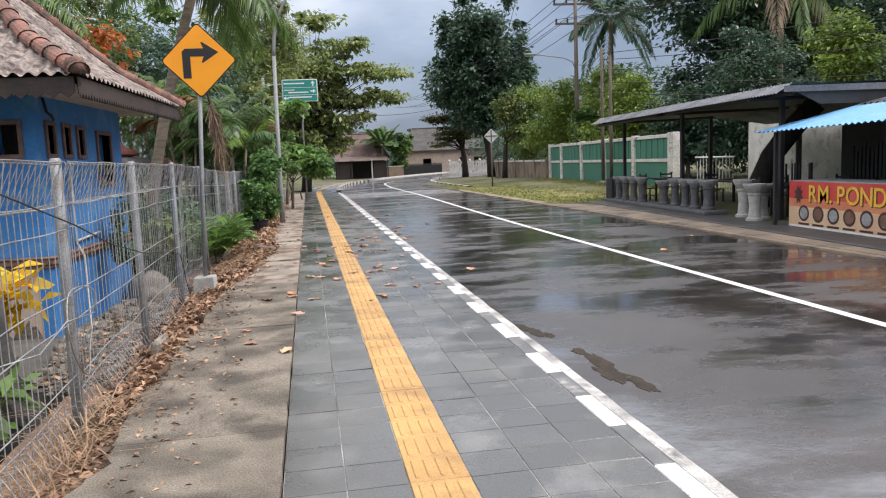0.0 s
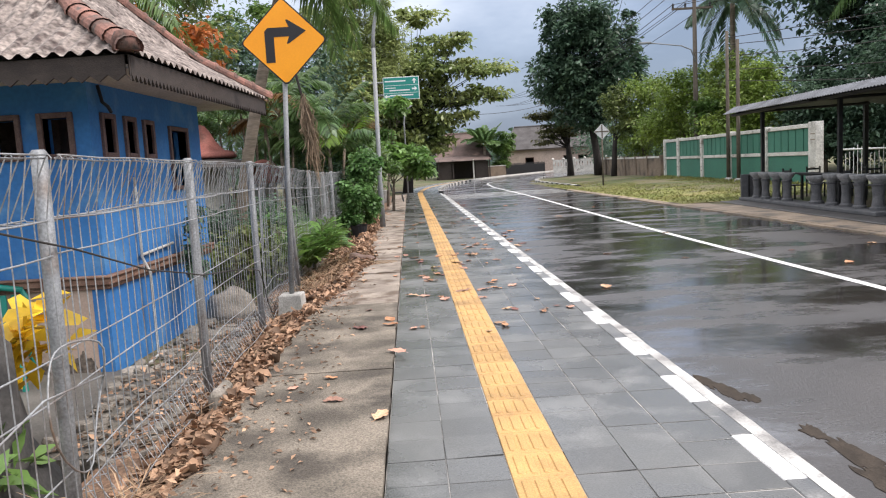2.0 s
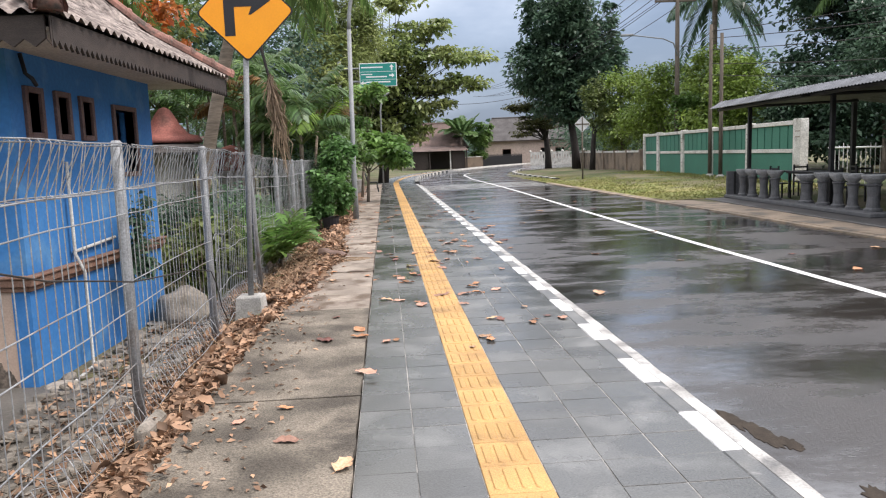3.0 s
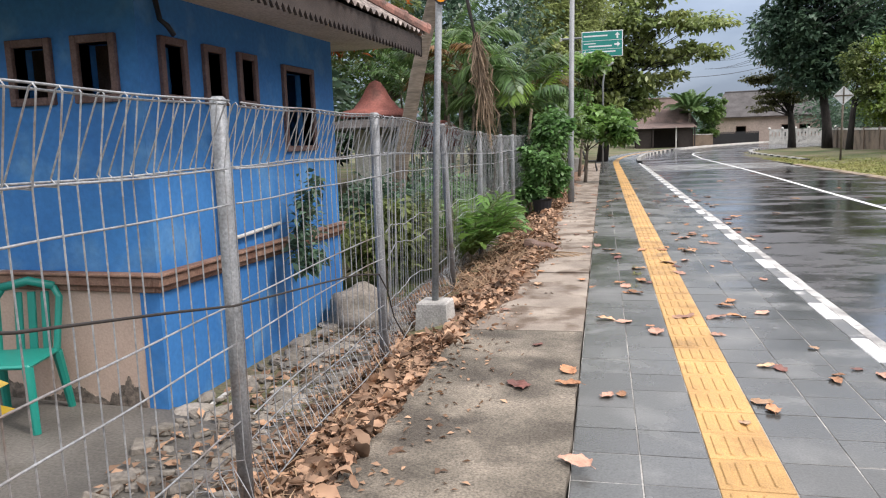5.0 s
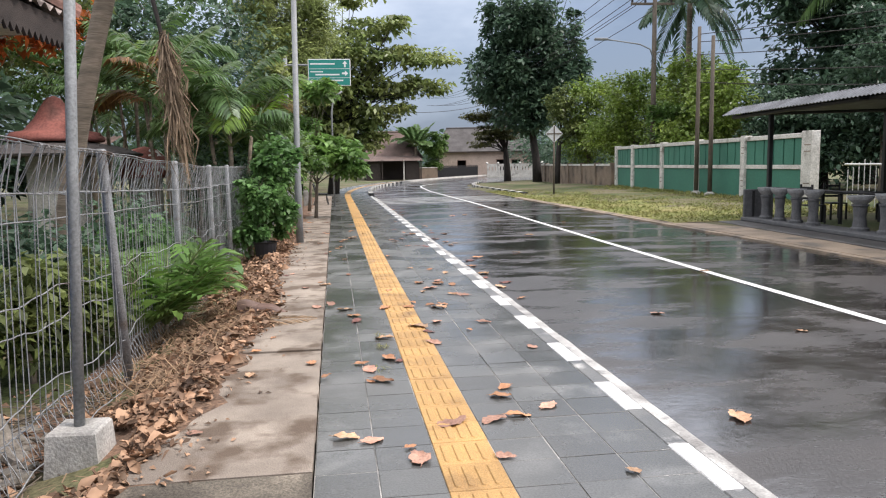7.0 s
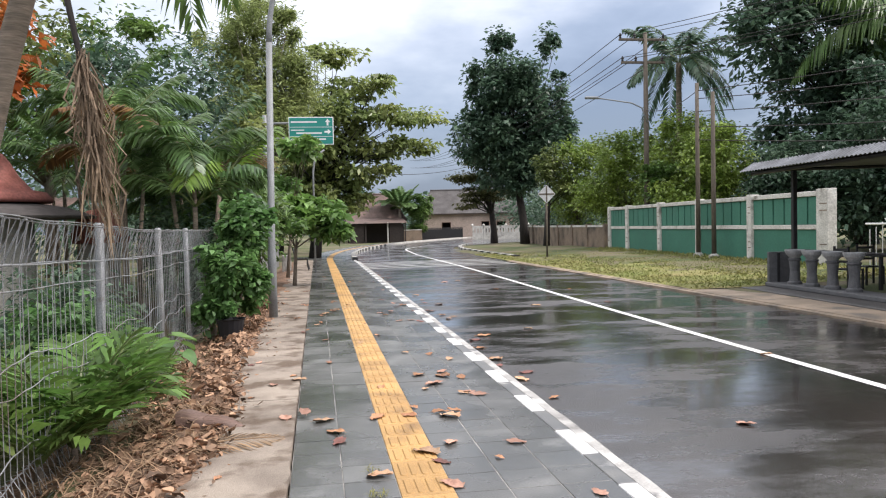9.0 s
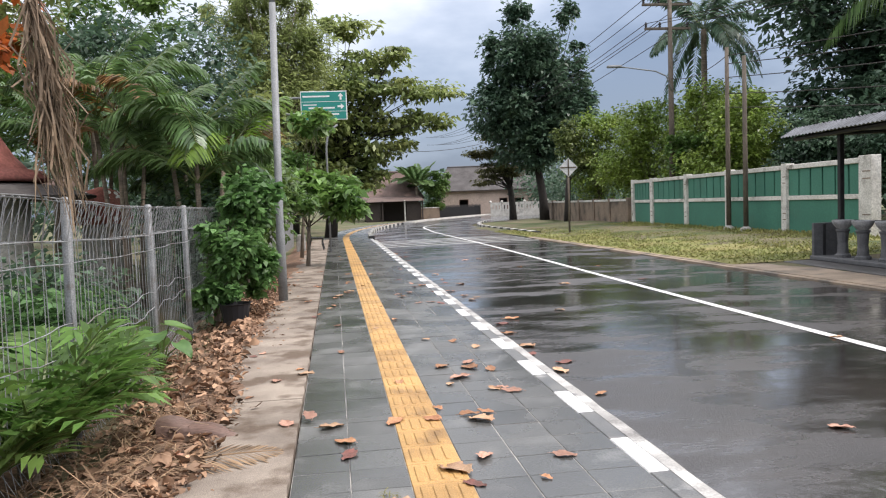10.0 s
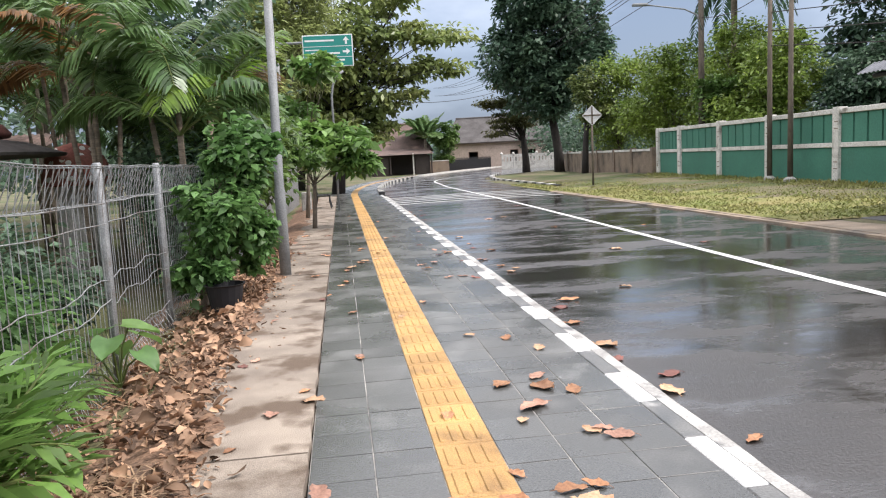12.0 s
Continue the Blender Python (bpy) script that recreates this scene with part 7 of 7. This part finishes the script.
def curled(rng):
    """Corner grid of one small wilted leaf, about 1 long."""
    wd, fold, roll = rng.uniform(0.42, 0.75), rng.uniform(0.1, 1.1), rng.uniform(-0.5, 0.9)
    ph = rng.uniform(0, 6.28, 3)
    g = []
    for i in range(6):
        t = i / 5
        w = wd * 0.5 * math.sin(math.pi * (0.04 + 0.92 * t ** 0.75)) ** 0.75 * (1 + 0.2 * math.sin(9 * t + ph[0]))
        g += [(t - 0.5, w * k + 0.1 * math.sin(3 * t + ph[1]) * t, fold * abs(k) * w + roll * (t - 0.4) ** 2 + 0.04 * math.sin(7 * t + 3 * k + ph[2])) for k in (-1, -0.4, 0.4, 1)]
    return np.array(g)


CURL_FACES = [(i * 4 + j, i * 4 + j + 1, i * 4 + j + 5, i * 4 + j + 4) for i in range(5) for j in range(3)]
by_block = (np.abs(c[:, 0] + 1.72) < 0.27) & (c[:, 1] > 12.85) & (c[:, 1] < 13.7)     # the sign's block stays clear
c = np.concatenate([c[:7400][~by_block[:7400]], c[7400:][~by_block[7400:]]])
heaped = int((~by_block[:7400]).sum())
curls = [curled(rng) for _ in range(16)]
heap = Shape()
for p in c[:heaped]:
    az, tx, ty = rng.uniform(0, 6.283), rng.normal() * 0.45, rng.normal() * 0.45
    m = Matrix.Translation(p.tolist()) @ Matrix.Rotation(az, 4, "Z") @ Matrix.Rotation(tx, 4, "X") @ Matrix.Rotation(ty, 4, "Y") @ Matrix.Scale(float(rng.choice((0.035, 0.05, 0.065, 0.08, 0.11)) * rng.uniform(0.8, 1.2)), 4)
    mm = np.array(m)
    v = curls[int(rng.integers(16))] @ mm[:3, :3].T + mm[:3, 3]
    k0 = len(heap.v)
    heap.v += [tuple(q) for q in v.tolist()]
    heap.f += [tuple(k0 + i for i in f) for f in CURL_FACES]
tagged(new("leaf_litter", heap.mesh("leaf_litter", L_LITTER, True)), "dry brown curled leaves heaped along the fence", "leaves", kind="stuff")
tagged(new("broken_leaves", quads("broken_leaves", leaf_quads(c[heaped:], 0.05, 0.45, rng, 0.02, None, 0.7), L_LITTER)), "broken dry leaf bits along the fence", "leaves", kind="stuff")
yard_bits = []
for _ in range(900):
    y = float(rng.uniform(9.0, 15.2))
    x = float(fence_x(y) - 0.05 - 1.0 * rng.beta(1.0, 1.5))
    if x > HX + 0.1 or y < 11.2:
        yard_bits.append((x, y, (-0.23 if y < 11.3 and x < -2.0 else max(ground_z(x, y), -0.26) + 0.02) + float(rng.uniform(0.01, 0.03))))
tagged(new("yard_leaves", quads("yard_leaves", leaf_quads(np.array(yard_bits), 0.085, 0.5, rng, 0.02, None, 0.75), L_LITTER)), "dry leaves scattered over the yard rubble", "leaves", kind="stuff")
n = 900
sy = rng.uniform(4, 27, n)
dd = -0.48 + 0.62 * rng.beta(0.9, 2.2, n)
zz = np.full(n, 0.036)
bits = np.stack([dd * RC - sy * RS, dd * RS + sy * RC, zz], axis=1)
tagged(new("leaf_crumbs", quads("leaf_crumbs", leaf_quads(bits, 0.045, 0.5, rng, 0.0, None, 0.93), L_LITTER)), "crumbled leaf bits along the edge of the walk", "leaves", kind="stuff")
q = []
for zone, cnt, ln in (((3.0, 8.0), 900, 0.45), ((14.2, 17.6), 750, 0.32), ((8.0, 13.0), 160, 0.22), ((18.5, 26.0), 200, 0.25)):
    c = litter_zone(cnt, *zone, rng)
    c[:, 0] -= 0.12
    for p in c:
        a, e = rng.uniform(0, 6.283), rng.uniform(-0.05, 0.55)
        L = ln * rng.uniform(0.4, 1.3)
        d = np.array([math.cos(a) * math.cos(e), math.sin(a) * math.cos(e), math.sin(e)])
        s = np.array([-math.sin(a), math.cos(a), 0]) * 0.0035
        m = p + d * L * 0.55
        t = p + d * L - np.array([0, 0, L * 0.22])
        q += [[p - s, p + s, m + s, m - s], [m - s, m + s, t + s * 0.4, t - s * 0.4]]
tagged(new("dry_grass", quads("dry_grass", q, L_DRYGRASS)), "pale dry grass stalks along the fence foot", "grass", kind="stuff")
sheath = Shape()
rows = []
for i in range(15):
    t = i / 14
    w = 0.085 * (1 - 0.55 * t ** 2.2)
    h = 0.15 * (1 - 0.75 * t ** 1.8) + 0.012 * math.sin(11 * t)
    rows.append([(0.52 * t - 0.26 + 0.02 * k * k, w * (k + 0.18 * math.sin(3 * k)), max(0.0, h * (1 - abs(k) ** 3.2) + 0.008 * math.sin(23 * k + 3 * t))) for k in np.linspace(-1, 1, 15).tolist()])
sheath.sheet(rows)
solid("palm_sheath", sheath, M_SHEATH, "curled brown palm sheath lying on the dry grass", "palm sheath", at=pose(-1.24, 16.9, 0.0, 0, 0, -8), smooth=True)
dry = thing("dry_palm_frond", -1.55, 16.25, 0.03, label="flattened dry palm frond lying on the dead grass", category="palm frond")
sp, q = frond_quads((0, 0, 0), 0.25, 0.95, 0.12, 0.11, np.random.default_rng(36), leaflets=26, ll=0.34, lw=0.008, vee=0.02, hang=0.05)
fl = part("blade", quads("blade", q, L_DRYGRASS), None, dry)
part("rib", Shape().tube([tuple(p) for p in sp], [0.011 - 0.0007 * i for i in range(13)], 5), L_DRYGRASS, fl)

# ---- broken bits and sticks over the sunken yard ----
rng = np.random.default_rng(140)
bits, twigs = Shape(), Shape()
for _ in range(520):
    y = float(rng.uniform(8.9, 14.2))
    x = float(fence_x(y) - 0.12 - 0.95 * rng.beta(1.0, 1.3))
    z = -0.235 if y < 11.3 and x < -2.0 and y > 9.0 else ground_z(x, y) + 0.02
    if x < HX + 0.12 and y > 11.9:
        continue
    sx = float(rng.choice((0.012, 0.02, 0.03, 0.05)) * rng.uniform(0.7, 1.4))
    sy, sz = sx * float(rng.uniform(0.6, 1.5)), sx * float(rng.uniform(0.2, 0.55))
    bits.box(-sx, -sy, -sz, sx, sy, sz, pose(x, y, z + sz * 0.5, float(rng.normal() * 14), float(rng.normal() * 14), float(rng.uniform(0, 360))), c=sz * 0.4)
for _ in range(170):
    y = float(rng.uniform(8.9, 15.0))
    x = float(fence_x(y) - 0.05 - 0.85 * rng.beta(1.0, 1.6))
    z = (-0.235 if y < 11.3 and x < -2.0 and y > 9.0 else ground_z(x, y) + 0.02) + 0.015
    a, ln = float(rng.uniform(0, 6.283)), float(rng.uniform(0.12, 0.5))
    dx, dy = math.cos(a) * ln * 0.5, math.sin(a) * ln * 0.5
    if min(x - abs(dx), x) < HX + 0.12 and y > 11.7:
        continue
    twigs.tube([(x - dx, y - dy, z), (x + dy * 0.15, y - dx * 0.15, z + 0.02), (x + dx, y + dy, z + float(rng.uniform(0, 0.09)))], [0.006, 0.005, 0.003], 5)
solid("yard_debris", bits, M_ROCK, "broken stone and mortar bits over the yard", "rubble", kind="stuff")
solid("dry_twigs", twigs, M_BARK, "thin dry twigs lying behind the fence", "twigs", kind="stuff")
# thin dark slabs added for wet asphalt that rises out of the gutter water
mud = Shape()
for k, (d, s, rx, ry) in enumerate(((2.60, 9.25, 0.05, 0.16), (2.66, 9.0, 0.06, 0.20), (2.74, 8.85, 0.05, 0.10), (2.80, 8.2, 0.05, 0.12), (2.84, 7.85, 0.07, 0.26), (2.80, 7.5, 0.09, 0.22), (2.9, 7.2, 0.06, 0.2))):
    ring = []
    for i in range(40):
        a = 2 * math.pi * i / 40
        rr_ = 1 + 0.45 * noise.noise((math.cos(a) * 2.2 + k * 5, math.sin(a) * 2.2, 0)) + 0.35 * noise.noise((math.cos(a) * 6, math.sin(a) * 6 + k * 5, 3))
        p = W(d + rx * rr_ * math.cos(a), s + ry * rr_ * math.sin(a))
        ring.append((p.x, p.y))
    mud.slab(ring, crown(s, d) - 0.01, crown(s, d) + 0.003)
solid("gutter_mud", mud, M_GUTTER_ASPHALT, "dark patches of wet asphalt standing out of the gutter water", "mud", kind="stuff")
for x, y, n_, sd in ((0.0, 15.3, 26, 1), (-0.03, 15.75, 18, 2), (-0.02, 14.6, 12, 3)):
    tuft("joint_weed", x, y, 0.0, n_, 0.075, 0.003, L_GRASS, "tiny weed growing from a pavement joint", 150 + sd, spread=0.03, up=0.6, category="weed")

# ---- single fallen leaves on walk, pavement and road ----
def dry_leaf(seed, material):
    """A wilted leaf with a torn, wavy outline, folded along its rib and rolled at one end."""
    rng_ = random.Random(seed)
    sh = Shape()
    wd, fold, roll = rng_.uniform(0.55, 0.8), rng_.uniform(0.02, 0.30), rng_.uniform(-0.10, 0.30)
    ph = [rng_.uniform(0, 6.28) for _ in range(6)]
    ks = (-1, -0.7, -0.35, 0, 0.35, 0.7, 1)
    rows = []
    for i in range(13):
        t = i / 12
        row = []
        for k in ks:
            side = 0 if k < 0 else 3
            w = wd * 0.5 * math.sin(math.pi * (0.03 + 0.94 * t ** 0.72)) ** 0.7 * (1 + 0.13 * math.sin(15 * t + ph[side]) + 0.10 * math.sin(27 * t + ph[side + 1])) + 0.008
            x = t - 0.5 + 0.05 * math.sin(2 * t + ph[0]) * k
            y = w * k * (1 - 0.3 * fold) + 0.10 * math.sin(2.6 * t + ph[1]) * t
            z = fold * abs(k) * w + roll * (t - 0.35) ** 2 + 0.035 * math.sin(8 * t + 3.5 * k + ph[2]) + 0.02 * math.sin(17 * t + ph[5]) * abs(k)
            row.append((x, y, z))
        rows.append(row)
    zmin = min(p[2] for r in rows for p in r)
    rows = [[(p[0], p[1], (p[2] - zmin) * 0.8) for p in r] for r in rows]
    sh.sheet(rows)
    z0 = rows[0][3][2]
    sh.tube([rows[0][3], (-0.60, rows[0][3][1] + 0.02, z0 * 0.7), (-0.70, rows[0][3][1] + 0.06, 0.01)], 0.010, 4)
    return sh.mesh("fallen_leaf", material, True)


LEAVES = [dry_leaf(i, m_) for i, m_ in enumerate((M_DRYLEAF, M_DRYLEAF, M_TANLEAF, M_PINKLEAF, M_REDLEAF, M_PINKLEAF, M_TANLEAF, M_PINKLEAF, M_DRYLEAF))]
rl = random.Random(77)


def drop_leaf(d, s, z, size):
    p = W(d, s, z)
    solid("fallen_leaf", rl.choice(LEAVES), None, "curled dry leaf lying on the wet ground", "leaf", "fallen leaves", at=pose(p.x, p.y, p.z, rl.uniform(-6, 6), rl.uniform(-6, 6), rl.uniform(0, 360)) @ Matrix.Scale(size, 4))


for d, s, size in ((0.05, 11.4, 0.20), (-0.05, 9.7, 0.10), (0.02, 9.15, 0.14), (0.10, 12.3, 0.10), (-0.30, 9.5, 0.10), (0.95, 12.85, 0.17), (1.2, 13.35, 0.2), (1.45, 13.35, 0.17), (1.62, 13.4, 0.15), (0.72, 13.15, 0.14), (0.78, 14.6, 0.16), (0.85, 14.3, 0.19), (0.95, 14.9, 0.18), (1.58, 12.05, 0.11), (1.85, 13.55, 0.15), (0.62, 17.0, 0.17), (0.70, 16.65, 0.14), (0.72, 16.4, 0.16), (1.05, 17.0, 0.15), (1.62, 16.9, 0.19), (1.68, 18.15, 0.2), (1.85, 18.5, 0.2), (1.60, 18.6, 0.16), (2.0, 17.6, 0.16), (1.3, 16.0, 0.2), (0.95, 15.6, 0.16), (1.95, 16.1, 0.14), (2.62, 19.5, 0.22), (2.6, 20.3, 0.17), (2.7, 21.0, 0.2)):
    drop_leaf(d, s, 0.034 if d < 0.4 else (0.004 if d < 2.45 else ROAD_Z + 0.003), size)
for _ in range(80):
    s = rl.choice((rl.uniform(11, 16), rl.uniform(15, 36), rl.uniform(16, 30), rl.uniform(18, 30)))
    d = rl.uniform(0.5, 2.3)
    drop_leaf(d, s, 0.005, rl.uniform(0.07, 0.15))
for _ in range(36):
    s = rl.uniform(8, 30)
    d = rl.choice((rl.uniform(-0.4, 0.38), rl.uniform(-0.45, 0.0), rl.uniform(0.25, 0.48)))
    drop_leaf(d, s, 0.036, rl.uniform(0.07, 0.16))
for _ in range(34):
    s = rl.uniform(13, 36)
    d = rl.choice((rl.uniform(2.56, 3.0), rl.uniform(2.6, 8.3)))
    drop_leaf(d, s, crown(s, d) + 0.004, rl.uniform(0.10, 0.2))

# ---- tiles, last ----
paving = thing("pavement", 0, 0, 0, label="dark wet slate tiles with a yellow guiding line", category="pavement", kind="structure")
paving.matrix_basis = Matrix.Rotation(ROAD_TURN, 4, "Z")
tile_mesh = Shape().box(0.0035, 0.0035, -0.03, COL - 0.0035, PITCH - 0.0035, 0.0, c=0.0015).mesh("tile", M_SLATE)
rest = Shape()
rp = random.Random(55)
LIFTED = {(9, 3): (1.3, -1.0), (9, 4): (0.7, -0.4), (10, 3): (0.5, -1.2), (10, 1): (0.9, -1.1), (11, 1): (0.4, -0.8), (31, 4): (1.2, -0.8)}
for row in range(168):
    s0 = -4 + row * PITCH
    for col in (0, 1, 3, 4, 5):
        m = pose(LEFT + col * COL, s0, rp.uniform(-0.0022, 0.0), rp.gauss(0, 0.12), rp.gauss(0, 0.12), rp.gauss(0, 0.1))
        if 29 <= row < 89:
            tl = LIFTED.get((row - 29, col))
            if tl:
                m = m @ pose(0, 0, 0.001, tl[0], tl[1], 0.6)
            ob = part("tile", tile_mesh, None, paving)
            ob.matrix_basis = m
        else:
            rest.box(0.0035, 0.0035, -0.03, COL - 0.0035, PITCH - 0.0035, 0.0, m)
part("far_tiles", rest, M_SLATE_REST, paving, kind="stuff")
tac = Shape().box(0.0025, 0.002, -0.03, COL - 0.0025, PITCH - 0.002, 0.003, c=0.003)
for k in range(4):
    x = 0.034 + k * 0.066
    prof = []
    for i in range(10):
        a = math.pi * i / 9
        prof.append((x + 0.024 - 0.024 * math.cos(a), PITCH - 0.05 + 0.018 * math.sin(a)))
    low_ = [(x + 0.048 - (q[0] - x), PITCH - q[1]) for q in prof]
    out = low_ + prof
    kk = len(out)
    cx_, cy_ = x + 0.024, PITCH / 2
    inner = [(cx_ + (a - cx_) * 0.72, cy_ + (b - cy_) * 0.955) for a, b in out]
    k0 = len(tac.v)
    tac.v += [(a, b, 0.003) for a, b in out] + [(a, b, 0.009) for a, b in inner]
    tac.f += [(k0 + i, k0 + (i + 1) % kk, k0 + kk + (i + 1) % kk, k0 + kk + i) for i in range(kk)] + [tuple(range(k0 + kk, k0 + 2 * kk))]
tac_mesh = tac.mesh("tactile_tile", M_TACTILE)
for row in range(168):
    ob = part("tactile_tile", tac_mesh, None, paving)
    ob.matrix_basis = pose(LEFT + 2 * COL, -4 + row * PITCH, rp.uniform(-0.0015, 0.0015), rp.gauss(0, 0.15), rp.gauss(0, 0.15), 0)
